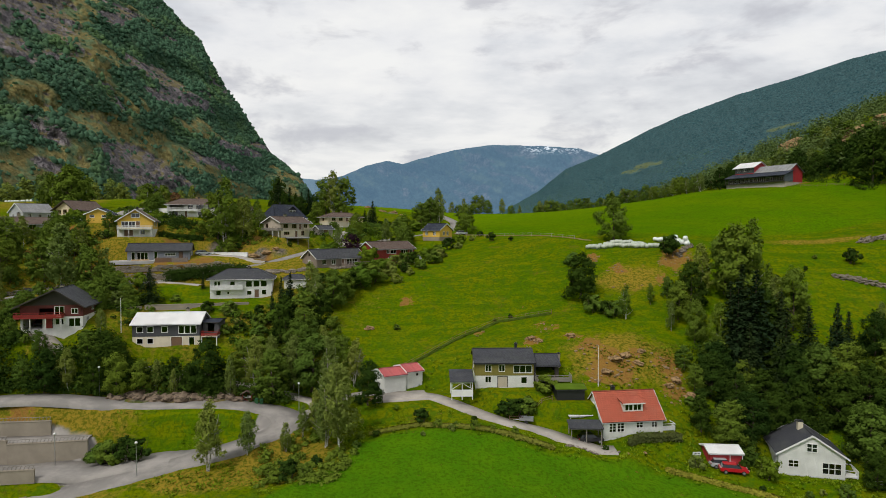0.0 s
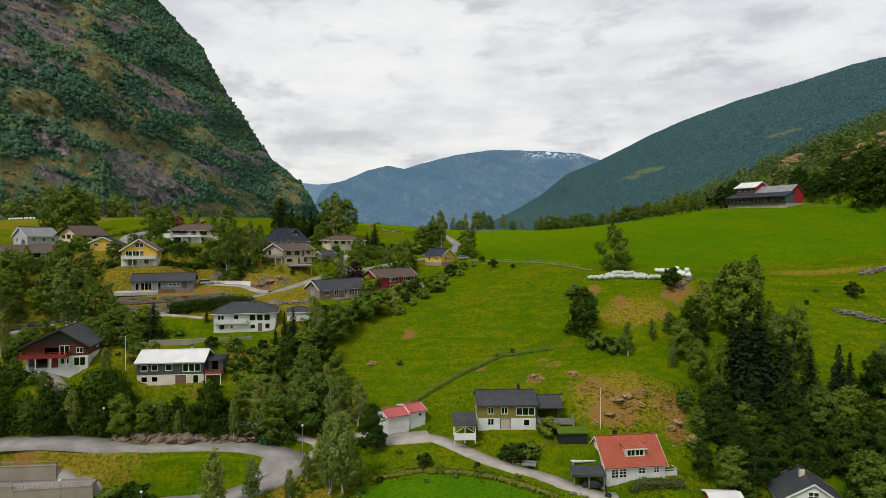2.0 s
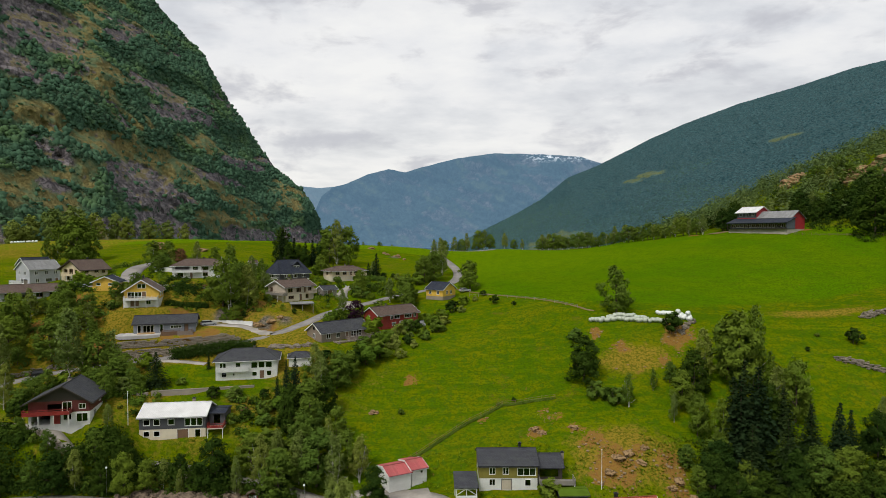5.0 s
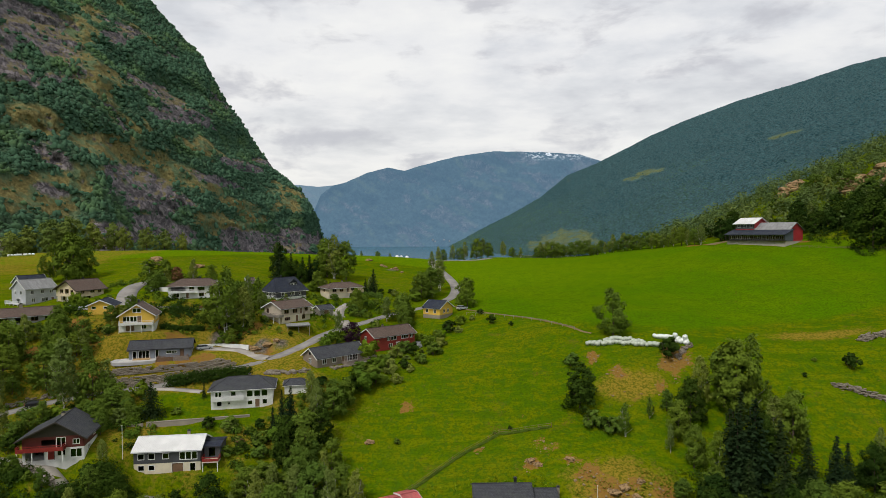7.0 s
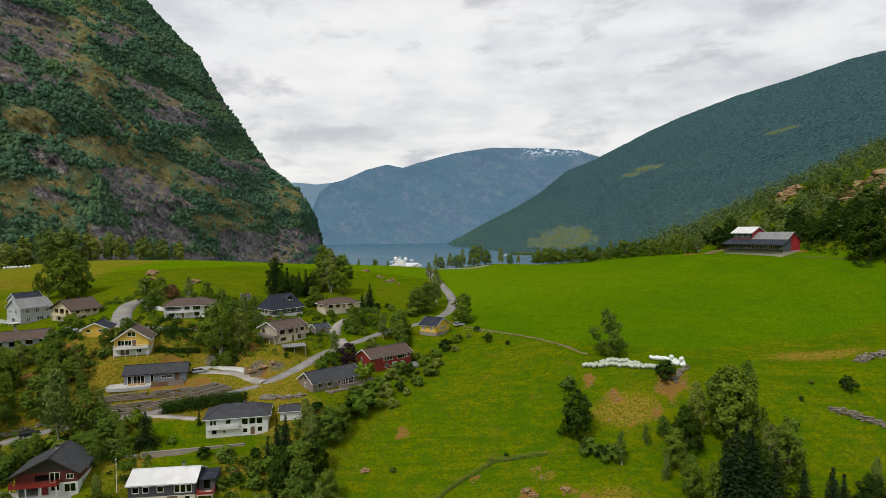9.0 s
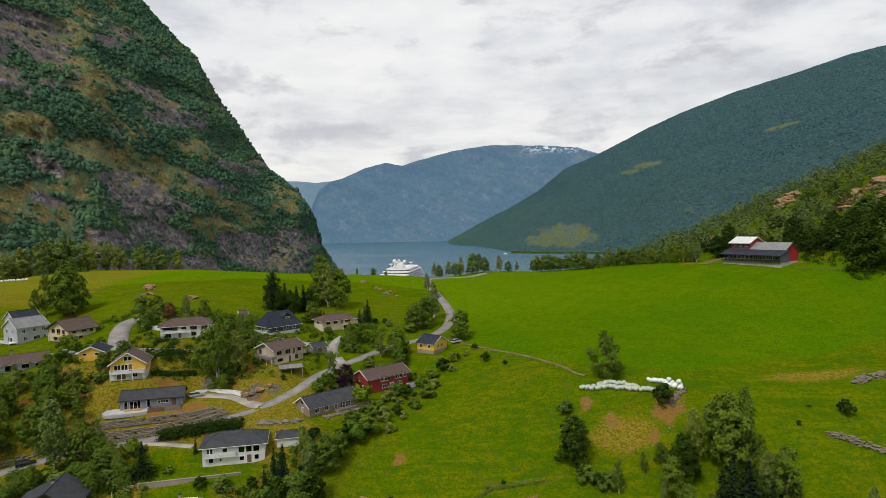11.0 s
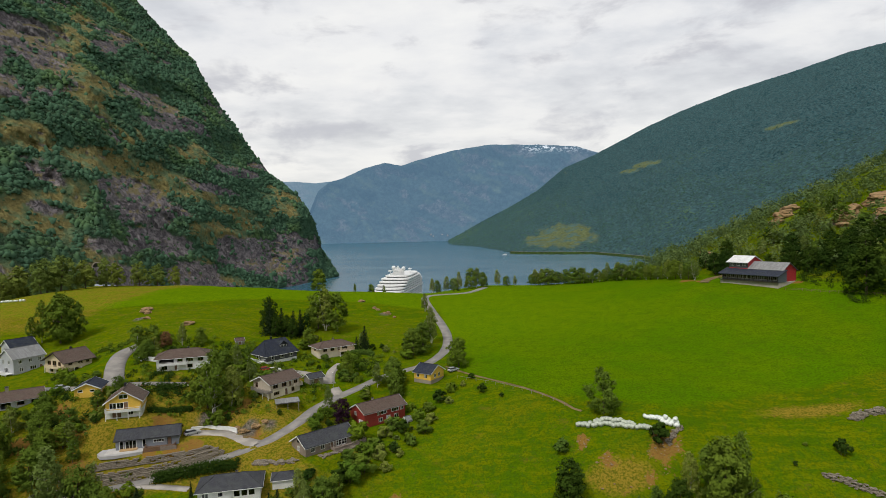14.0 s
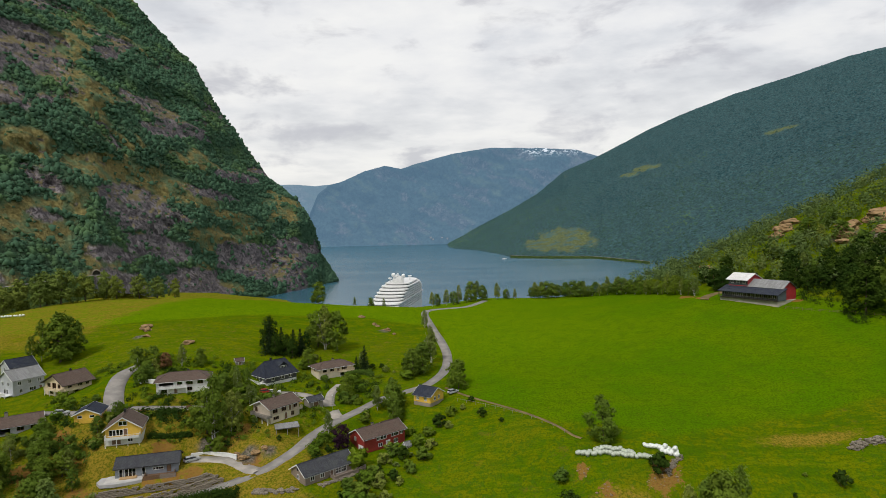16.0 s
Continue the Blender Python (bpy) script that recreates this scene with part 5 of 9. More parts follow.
def dormer(h, x0, x1, y_front, z0, z1, y_back, mat, roof_mat, windows=2, pitched=False):
    """A dormer on the front slope: cheeks, face with windows and a flat or small pitched roof."""
    bm = bmesh.new()
    ws = (x1 - x0 - 0.5) / windows
    holes = [(0.25 + i * ws + 0.12, z0 + 0.3, ws - 0.24, z1 - z0 - 0.55) for i in range(windows)]
    wall_sheet(bm, (x0, y_front), (1, 0), (0, -1), x1 - x0, z0, z1, holes, 0.15)
    box(bm, x0, x0 + 0.12, y_front + 0.15, y_back, z0 - 0.1, z1)
    box(bm, x1 - 0.12, x1, y_front + 0.15, y_back, z0 - 0.1, z1)
    d = part("dormer", bm, mat, h)
    for q in holes:
        window_unit(d, (x0, y_front), (1, 0), (0, -1), q[0], q[1], q[2], q[3], TRIM, 1)
    bm = bmesh.new()
    uvl = bm.loops.layers.uv.new("courses")
    if pitched:
        xm, zt = (x0 + x1) / 2, z1 + 0.4 * (x1 - x0) + 0.1
        slab(bm, uvl, (x0 - 0.25, y_back + 1.2, z1), (x0 - 0.25, y_front - 0.3, z1), (xm, y_front - 0.3, zt), (xm, y_back + 1.2, zt), 0.1)
        slab(bm, uvl, (x1 + 0.25, y_front - 0.3, z1), (x1 + 0.25, y_back + 1.2, z1), (xm, y_back + 1.2, zt), (xm, y_front - 0.3, zt), 0.1)
        prism(bm, [(x0, z1), (x1, z1), (xm, zt - 0.12)], y_front - 0.02, y_front + 0.1, "y")
    else:
        slab(bm, uvl, (x0 - 0.25, y_front - 0.35, z1 + 0.1), (x1 + 0.25, y_front - 0.35, z1 + 0.1), (x1 + 0.25, y_back + 0.9, z1 + 0.75), (x0 - 0.25, y_back + 0.9, z1 + 0.75), 0.12)
    part("dormer_roof", bm, roof_mat, d)
    bm = bmesh.new()
    box(bm, x0 - 0.26, x1 + 0.26, y_front - 0.4, y_front - 0.35, z1 - 0.1, z1 + 0.1)
    if not pitched:
        part("fascia", bm, TRIM, d)
    else:
        bm.free()


def canopy(name, label, x, y, z, yaw, L, W, h_front, h_back, roof_mat, post_mat, category="carport"):
    """An open roof on posts."""
    c = thing(name, turned(x, y, z, yaw), label, category)
    bm = bmesh.new()
    uvl = bm.loops.layers.uv.new("courses")
    slab(bm, uvl, (-0.25, -0.25, h_front + 0.14), (L + 0.25, -0.25, h_front + 0.14), (L + 0.25, W + 0.25, h_back + 0.14), (-0.25, W + 0.25, h_back + 0.14), 0.12)
    part("roof", bm, roof_mat, c)
    for a, b, hh in ((0.1, 0.1, h_front), (L - 0.1, 0.1, h_front), (L / 2, 0.1, h_front), (0.1, W - 0.1, h_back), (L - 0.1, W - 0.1, h_back)):
        bm = bmesh.new()
        box(bm, a - 0.07, a + 0.07, b - 0.07, b + 0.07, -1.0, hh - 0.05 + (h_back - h_front) * 0.01)
        part("post", bm, post_mat, c)
    bm = bmesh.new()
    box(bm, 0, L, 0.02, 0.18, h_front - 0.2, h_front - 0.02)
    part("beam", bm, post_mat, c)
    return c


# white house with the red tile roof
h = house("house", "white wooden house with a red tile roof and dormer", 27.3, 101.5, 32.7, 8, 10.8, 8.4, [(3.0, WHITE)], 3.7, R_RED,
          [("F", 1.1, 0.95, 1.15, 1.5, "w", 1, 2), ("F", 2.55, 0.95, 1.15, 1.5, "w", 1, 2), ("F", 6.0, 1.5, 1.1, 0.95, "w", 1, 1), ("F", 8.8, 1.5, 0.85, 0.95, "w", 1, 1),
           ("L", 1.5, 0.9, 1.0, 1.3, "w"), ("L", 5.6, 0.9, 1.0, 1.3, "w"), ("R", 3.0, 0.9, 1.2, 1.2, "w"), ("B", 3, 1, 1.2, 1.2, "w"), ("B", 7, 1, 1.2, 1.2, "w")], over=0.45, end=0.35)
dormer(h, 4.0, 7.6, 1.0, 3.95, 5.45, 3.2, WHITE, R_RED, 2)
gable_window(h, 10.8, 8.4, "L", 3.7, 3.7, 0.9, 1.1)
chimney(h, 3.6, 4.6, 5.8, 7.5, BLACK, 0.6)
balcony(h, 10.8, 8.4, "R", 0.2, 3.4, 0.9, 2.4, WHITE, drop=1.8)

# white gabled house at the lower edge
h = house("house", "white wooden house with a dark slate gable roof", 64.2, 94.9, 28.2, 74.3, 8.0, 9.6, [(3.6, WHITE)], 3.1, R_SLATE,
          [("L", 1.5, 1.4, 1.4, 1.0, "w", 1, 1), ("L", 6.4, 0.7, 2.6, 1.7, "c", 2, 1), ("F", 2.0, 1.1, 1.2, 1.2, "w"), ("F", 5.6, 1.1, 1.2, 1.2, "w"), ("B", 1.5, 1.1, 1.1, 1.2, "w"),
           ("B", 5.6, 1.1, 1.1, 1.2, "w")], over=0.5, end=0.4)
gable_window(h, 8.0, 9.6, "L", 4.1, 4.1, 1.4, 1.25, None, 1, 1)
chimney(h, 4.4, 5.4, 5.2, 7.7, CREAM, 0.8)
balcony(h, 8.0, 9.6, "F", 0.3, 3.6, 0.5, 2.0, WHITE, solid=False, drop=1.6)

# red shed, two cars stand before it
h = house("shed", "red wooden shed with a white sheet roof", 43.9, 97.8, 29.3, -4, 5.0, 4.0, [(2.2, BARN_RED)], 0.55, R_WHITE, [("F", 3.2, 0.1, 1.9, 1.9, "d")], door_mat=BARN_RED, over=0.35, end=0.3, category="shed")

# olive house over a white basement
h = house("house", "olive and white two-storey house with a slate roof", 6.0, 111.2, 38.7, 1, 10.9, 8.0, [(2.35, WHITE), (2.45, OLIVE)], 1.7, R_SLATE,
          [("F", 1.9, 3.15, 1.0, 1.15, "w"), ("F", 4.45, 3.15, 1.0, 1.15, "w"), ("F", 7.2, 2.9, 3.3, 1.3, "c", 2), ("F", 1.9, 1.05, 1.0, 1.1, "w"), ("F", 4.2, 0.1, 1.8, 2.05, "d"),
           ("F", 8.6, 0.9, 1.0, 1.1, "w", 0), ("L", 3.2, 3.1, 1.1, 1.1, "w"), ("R", 3.2, 0.8, 1.1, 1.1, "w")], trim=BLACK, over=0.45, end=0.3, door_mat=SAND)
chimney(h, 8.1, 4.3, 5.6, 7.5, BLACK, 0.5)
h = house("annex", "open dark timber annex with a low slate roof", 17.15, 112.4, 39.9, 1, 4.6, 6.2, [(2.9, DARK_WOOD)], 1.3, R_SLATE,
          [("F", 0.3, 0.9, 3.6, 1.8, "o"), ("R", 0.6, 0.9, 2.4, 1.8, "o")], trim=BLACK, over=0.5, end=0.3, category="annex", sunk=3)
balcony(h, 4.6, 6.2, "F", 0.0, 6.6, 0.5, 2.4, GREY_WOOD, drop=1.6)
chimney(h, 5.4, 4.0, -0.5, 4.2, CONCRETE, 0.5)

# garage with a faded red roof, in two steps
h = house("garage", "white garage with a faded red roof", -11.2, 114.6, 37.9, 27, 4.6, 6.0, [(2.15, WHITE)], 0.75, R_PINK, [("L", 1.7, 0.05, 2.5, 1.9, "d")], over=0.4, end=0.25, category="garage", door_mat=WHITE)
h = house("garage", "white garage with a faded red roof and small window", -7.0, 117.0, 38.2, 27, 3.3, 6.0, [(2.15, WHITE)], 0.75, R_PINK, [("R", 2.6, 1.2, 0.6, 0.5, "w", 0), ("F", 1.9, 1.2, 0.5, 0.5, "w", 0)], over=0.4,
          end=0.25, category="garage")
# small carport with a white front
h = canopy("carport", "small carport with a dark roof and white front", 1.5, 107.2, 38.6, 2, 3.9, 4.6, 2.2, 3.3, R_SLATE, TRIM)
bm = bmesh.new()
box(bm, 0.0, 3.9, -0.03, 0.03, -0.4, 0.85)
part("front_panel", bm, TRIM, h)
bm = bmesh.new()
for a, b in ((0.1, 1.95), (3.8, 1.95)):
    rod(bm, (a, 0.1, 0.9), (b, 0.1, 2.05), 0.05)
part("brace", bm, TRIM, h)
# turf-roofed store, white canopy and lean-to beside the drive
h = house("store", "black timber store with a grassy turf roof", 20.4, 106.9, 37.7, 3, 5.0, 3.6, [(1.9, BLACK)], 0.4, L_GARDEN, [], trim=BLACK, over=0.3, end=0.3, category="shed")
canopy("carport", "white flat-roofed carport beside the drive", 22.0, 103.2, 33.6, 6, 3.8, 4.0, 2.25, 2.35, R_WHITE, TRIM)
h = canopy("lean_to", "grey sheet lean-to on thin timber posts", 21.4, 99.6, 32.9, -2, 5.2, 2.8, 2.0, 2.5, R_SLATE, GREY_WOOD, "shelter")

# charcoal house under a white roof
h = house("house", "charcoal house over a cream basement with white roof", -64.0, 123.4, 43.9, 7, 13.3, 7.6, [(2.2, CREAM), (2.65, CHARCOAL)], 1.7, R_WHITE,
          [("F", 0.9, 3.1, 1.15, 1.1, "w", 0), ("F", 2.95, 3.1, 1.15, 1.1, "w", 0), ("F", 5.8, 3.1, 1.15, 1.1, "w", 0), ("F", 9.2, 2.8, 1.0, 1.5, "c", 0), ("F", 10.4, 2.8, 1.0, 1.5, "c", 0),
           ("F", 11.6, 2.8, 1.0, 1.5, "c", 0), ("F", 0.9, 0.75, 1.1, 1.0, "w", 0), ("F", 2.95, 0.75, 1.1, 1.0, "w", 0), ("F", 7.6, 0.1, 2.2, 1.95, "d"), ("F", 11.2, 0.3, 1.0, 1.6, "w", 0),
           ("L", 3, 3.1, 1.1, 1.1, "w"), ("R", 4.4, 2.4, 0.9, 2.0, "d")], over=0.5, end=0.35)
chimney(h, 9.8, 4.4, 6.0, 7.4, CONCRETE)
h = house("annex", "charcoal annex with a flat dark roof", -50.6, 126.6, 46.0, 7, 3.2, 5.4, [(2.6, CHARCOAL)], 0.25, R_NAVY, [("F", 0.9, 0.5, 1.3, 1.9, "o")], trim=BLACK, over=0.3, end=0.2, category="annex", sunk=3.4)
balcony(h, 3.2, 5.4, "F", 0.0, 3.3, 0.1, 2.2, RED, drop=2.2, floor_mat=CREAM)

# maroon chalet with a red balcony
# Dark gable boards stand in for shade under the deep roof overhang.
h = house("house", "maroon chalet over white basement with red balcony", -72.8, 121.2, 48.4, 103, 8.0, 11.2, [(2.35, WHITE), (2.35, MAROON)], 3.1, R_SLATE,
          [("L", 0.5, 0.05, 3.4, 2.0, "o"), ("L", 4.5, 0.05, 1.2, 2.0, "d"), ("L", 6.3, 0.8, 1.4, 1.1, "w"), ("L", 8.7, 0.35, 2.0, 1.6, "w", 1), ("L", 3.4, 2.7, 2.6, 1.4, "o"), ("L", 6.2, 2.5, 1.6, 1.9, "w", 1),
           ("F", 2.2, 0.7, 1.2, 1.2, "w"), ("F", 5.2, 3.1, 1.2, 1.0, "w"), ("L", 9.2, 3.0, 1.1, 0.9, "w", 1)], over=0.9, end=1.3, gable_mat=DARK_WOOD, trim=DARK_WOOD, door_mat=RED, ridge=0.42)
balcony(h, 8.0, 11.2, "L", -0.6, 7.9, 2.45, 1.6, RED, drop=2.2)
chimney(h, 4.5, 5.2, 6.5, 8.3, CONCRETE, 0.7)

# white hipped house
h = house("house", "white two-storey house with a hipped slate roof", -55.2, 142.2, 51.8, 13, 14.2, 8.4, [(2.35, WHITE), (2.5, WHITE)], 1.9, R_SLATE,
          [("F", 1.0, 3.0, 0.55, 1.1, "w", 0), ("F", 1.75, 3.0, 0.55, 1.1, "w", 0), ("F", 4.6, 3.15, 1.0, 0.9, "w", 0), ("F", 8.2, 2.75, 1.3, 1.35, "w", 0), ("F", 9.9, 2.75, 1.3, 1.35, "w", 0),
           ("F", 11.6, 2.75, 1.3, 1.35, "w", 0), ("F", 1.4, 0.85, 1.0, 1.0, "w", 0), ("F", 3.9, 1.1, 0.4, 0.5, "w", 0), ("F", 8.4, 0.8, 1.0, 0.95, "w", 0), ("F", 10.1, 0.1, 1.0, 1.95, "d"),
           ("F", 11.8, 0.8, 1.0, 1.1, "w", 0), ("L", 3.2, 3.0, 1.1, 1.1, "w"), ("R", 3.4, 3.0, 1.1, 1.1, "w")], roof="hip", over=0.7, hip=3.6, frame_mat=TRIM)
balcony(h, 14.2, 8.4, "F", 0.2, 7.6, 2.35, 0.9, WHITE, posts=False, rail=0.9)
chimney(h, 8.5, 4.4, 6.0, 7.2, CONCRETE)
house("garage", "white garage with a grey roof behind a house", -39.6, 149.5, 53.6, 13, 5.6, 5.0, [(2.3, WHITE)], 0.9, R_SLATE, [("F", 1.4, 0.05, 2.4, 1.95, "d")], roof="hip", over=0.4, hip=1.5, category="garage", door_mat=WHITE)

# grey-blue bungalow above a stone bank
h = house("house", "grey-blue bungalow with a long slate gable roof", -84.6, 161.2, 59.9, 16, 15.6, 6.8, [(2.75, GREY_BLUE)], 1.7, R_SLATE,
          [("F", 1.0, 0.2, 0.8, 2.0, "w", 0), ("F", 2.4, 0.2, 2.6, 2.0, "c", 2), ("F", 6.6, 0.3, 0.7, 2.0, "w", 0), ("F", 9.3, 1.3, 2.6, 0.6, "w", 3), ("F", 12.8, 0.3, 0.9, 2.0, "d"), ("R", 2, 1, 1.4, 1.1, "w"),
           ("L", 2, 1, 1.4, 1.1, "w")], over=0.55, end=0.4, trim=BLACK)
balcony(h, 15.6, 6.8, "F", 7.4, 14.8, 0.1, 2.4, BROWN_WOOD, posts=False, rail=0.9)
bm = bmesh.new()
box(bm, -2.2, 7.0, -2.6, -0.02, -1.6, 0.07)
box(bm, -2.2, -0.02, -0.02, 4.0, -1.6, 0.07)
part("terrace", bm, painted("pale_paving", (0.5, 0.48, 0.45), 0.8, 0.6, True), h)

bm = bmesh.new()
prism(bm, [(-4.2, -1.2), (-3.0, -3.4), (0.4, -4.0), (7.0, -3.0), (7.0, -0.05), (-0.05, -0.05), (-0.05, 2.8), (-3.4, 2.4)], -0.8, 0.04, "z")
part("terrace", bm, painted("pale_paving", (0.42, 0.41, 0.40), 0.9), h, "pale paved terrace round the corner")
for k in range(2):
    for row in range(5):
        bm = bmesh.new()
        box(bm, 7.2 + 4.1 * k, 11.2 + 4.1 * k, -2.66 - 0.04 * k, -2.60 - 0.04 * k, -0.5 + 0.25 * row, -0.28 + 0.25 * row)
        part("screen_board", bm, BROWN_WOOD if k == 0 else TAUPE, h)
for k in range(5):
    bm = bmesh.new()
    box(bm, 7.16 + 2.02 * k, 7.28 + 2.02 * k, -2.59, -2.47, -1.6, 0.85)
    part("screen_post", bm, BROWN_WOOD, h)
bm = bmesh.new()
box(bm, 1.2, 5.4, -1.6, -0.06, 0.1, 0.32)
part("timber_step", bm, painted("new_timber", (0.42, 0.27, 0.12)), h)

# taupe house on the road bend
h = house("house", "taupe wooden house with a dark slate gable roof", -33.2, 158.4, 58.2, 43, 15.2, 7.4, [(2.5, TAUPE)], 2.1, R_SLATE,
          [("L", 3.2, 0.8, 1.0, 1.1, "w", 1), ("F", 1.6, 0.8, 1.1, 1.15, "w"), ("F", 4.6, 0.8, 1.1, 1.15, "w"), ("F", 7.6, 0.3, 0.9, 1.9, "d"), ("F", 9.4, 0.5, 1.5, 1.5, "w", 1, 1), ("F", 11.2, 0.5, 1.5, 1.5, "w", 1, 1),
           ("R", 3, 0.8, 1.2, 1.2, "w")], over=0.55, end=0.5, frame_mat=TRIM)
gable_window(h, 15.2, 7.4, "L", 3.45, 3.1, 0.5, 0.5, BLACK, 0)
balcony(h, 15.2, 7.4, "F", 7.4, 17.6, 0.35, 2.6, TAUPE, posts=False)

# red house
h = house("house", "red wooden house with a brown roof and white windows", -20.6, 180.3, 58.1, 41, 15.2, 7.8, [(2.2, RED), (2.2, RED)], 2.0, R_BROWN,
          [("F", 4.6, 2.9, 0.9, 1.0, "w"), ("F", 6.0, 2.9, 2.0, 1.0, "w", 1), ("F", 10.0, 2.9, 2.6, 1.0, "c", 2), ("F", 13.4, 2.9, 1.0, 1.0, "w"), ("F", 5.2, 0.8, 1.3, 1.0, "w"), ("F", 8.0, 0.2, 1.4, 1.8, "d"),
           ("F", 11.0, 0.7, 1.4, 1.2, "w"), ("L", 2.5, 3.0, 1.0, 1.0, "w"), ("L", 4.8, 0.2, 2.4, 1.9, "d"), ("R", 2, 0.8, 1.2, 1.1, "w"), ("R", 4.6, 2.9, 1.2, 1.0, "w")], over=0.6, end=0.5, door_mat=WHITE)
chimney(h, 6.0, 4.4, 5.6, 7.0, CONCRETE)
house("annex", "low brown-roofed annex behind a red house", -15.6, 194.5, 58.4, 41, 6.4, 5.0, [(2.6, RED)], 1.3, R_BROWN, [("L", 1.6, 1.0, 1.1, 1.0, "w")], category="annex")

# yellow house by the hay meadow
h = house("house", "yellow wooden house on a stone basement", -7.0, 208.2, 64.6, -34, 7.0, 7.8, [(1.2, CONCRETE), (2.4, YELLOW)], 2.1, R_NAVY,
          [("R", 2.0, 1.9, 1.0, 1.1, "w"), ("R", 4.4, 1.9, 1.0, 1.1, "w"), ("F", 1.2, 1.9, 0.9, 1.1, "w"), ("F", 4.5, 1.9, 0.9, 1.1, "w")], over=0.5, end=0.45)

# sand-coloured two-storey house
h = house("house", "sand-coloured two-storey house with a brown roof", -50.0, 185.9, 65.9, 53, 11.2, 8.6, [(2.3, CREAM), (2.35, SAND)], 1.8, R_BROWN,
          [("F", 1.0, 3.0, 1.6, 1.1, "w"), ("F", 4.3, 2.9, 1.6, 1.2, "c", 2), ("F", 7.0, 2.5, 1.0, 1.9, "d"), ("F", 9.0, 3.0, 1.2, 1.1, "w"), ("F", 1.2, 0.9, 1.9, 0.8, "w", 2), ("F", 5.4, 0.1, 1.0, 2.0, "d"),
           ("F", 8.0, 0.7, 1.0, 1.2, "w"), ("L", 1.2, 2.9, 1.0, 1.3, "w"), ("R", 3, 2.9, 1.0, 1.2, "w")], over=0.7, end=0.8, frame_mat=BROWN_WOOD)
chimney(h, 4.6, 4.2, 5.8, 7.2, CONCRETE)
balcony(h, 11.2, 8.6, "L", 1.0, 9.6, 2.3, 1.8, GREY_WOOD, drop=2.0)
balcony(h, 11.2, 8.6, "F", 8.4, 11.6, 2.3, 1.2, SAND, posts=False)
house("shed", "low grey shed beside a sand-coloured house", -41.0, 199.6, 66.6, 40, 5.0, 4.0, [(2.0, GREY_WOOD)], 1.0, R_SLATE, [("F", 1.5, 0.1, 1.8, 1.7, "d")], category="shed")
canopy("carport", "open carport with a flat pale roof", -47.0, 181.2, 63.6, 20, 6.6, 4.2, 2.1, 2.3, R_GREY, GREY_WOOD)

# navy house with steep roof
h = house("house", "dark navy house with a steep blue-black roof", -60.0, 216.2, 69.4, 48, 12.6, 9.0, [(1.3, WHITE), (2.5, CHARCOAL)], 4.3, R_NAVY,
          [("F", 2.0, 1.9, 1.2, 1.3, "w"), ("F", 5.6, 1.9, 1.8, 1.3, "w", 2), ("F", 9.4, 1.9, 1.2, 1.3, "w"), ("L", 2.5, 1.6, 2.0, 1.7, "w", 1), ("L", 5.6, 1.6, 1.4, 1.7, "w")], over=0.7, roof="hip", hip=1.9)
dormer(h, 6.6, 9.6, 1.6, 4.9, 6.3, 3.6, CHARCOAL, R_NAVY, 2, pitched=True)
balcony(h, 12.6, 9.0, "L", 0.5, 8.5, 1.3, 2.4, WHITE, solid=False, drop=1.2)
chimney(h, 5.0, 4.9, 7.2, 8.9, BLACK)

# long low house with grey hipped roof
h = house("house", "cream house with a wide low grey hipped roof", -43.0, 225.8, 69.3, 35, 14.0, 8.0, [(1.9, CREAM), (2.1, CREAM_WOOD)], 1.5, R_BROWN,
          [("F", 1.5, 2.5, 1.4, 1.2, "w"), ("F", 4.4, 2.5, 1.4, 1.2, "w"), ("F", 7.2, 2.2, 1.0, 1.7, "d"), ("F", 9.2, 2.4, 2.0, 1.3, "w", 2), ("F", 2.0, 0.6, 1.0, 0.9, "w"), ("F", 8.4, 0.1, 1.8, 1.7, "o"),
           ("L", 3, 2.5, 1.2, 1.2, "w"), ("R", 3, 2.5, 1.2, 1.2, "w")], roof="hip", over=0.8, hip=3.4, frame_mat=BROWN_WOOD)
balcony(h, 14.0, 8.0, "F", 7.6, 13.8, 1.95, 1.4, CREAM_WOOD, drop=1.8, solid=False)
chimney(h, 7.4, 4.4, 4.8, 6.2, CONCRETE)

# white hipped house at the meadow's foot
h = house("house", "white house with a brown hipped roof and balcony", -90.2, 197.0, 72.5, 18, 16.0, 8.6, [(2.1, WHITE), (2.2, WHITE)], 1.8, R_BROWN,
          [("F", 0.8, 2.5, 4.4, 1.5, "o"), ("F", 6.4, 2.7, 1.4, 1.2, "w"), ("F", 9.0, 2.7, 2.0, 1.2, "w", 2), ("F", 12.6, 2.7, 1.6, 1.2, "w"), ("F", 1.6, 0.5, 1.6, 1.2, "w"), ("F", 5.4, 0.1, 1.0, 1.9, "d"),
           ("F", 9.4, 0.7, 1.4, 1.0, "w"), ("L", 2.8, 2.7, 1.4, 1.2, "w"), ("R", 3, 2.7, 1.2, 1.2, "w")], roof="hip", over=0.8, hip=3.6, frame_mat=BROWN_WOOD)
balcony(h, 16.0, 8.6, "F", 0.4, 9.4, 2.1, 1.3, WHITE, drop=1.9)
chimney(h, 9.4, 4.6, 5.2, 6.6, BLACK)

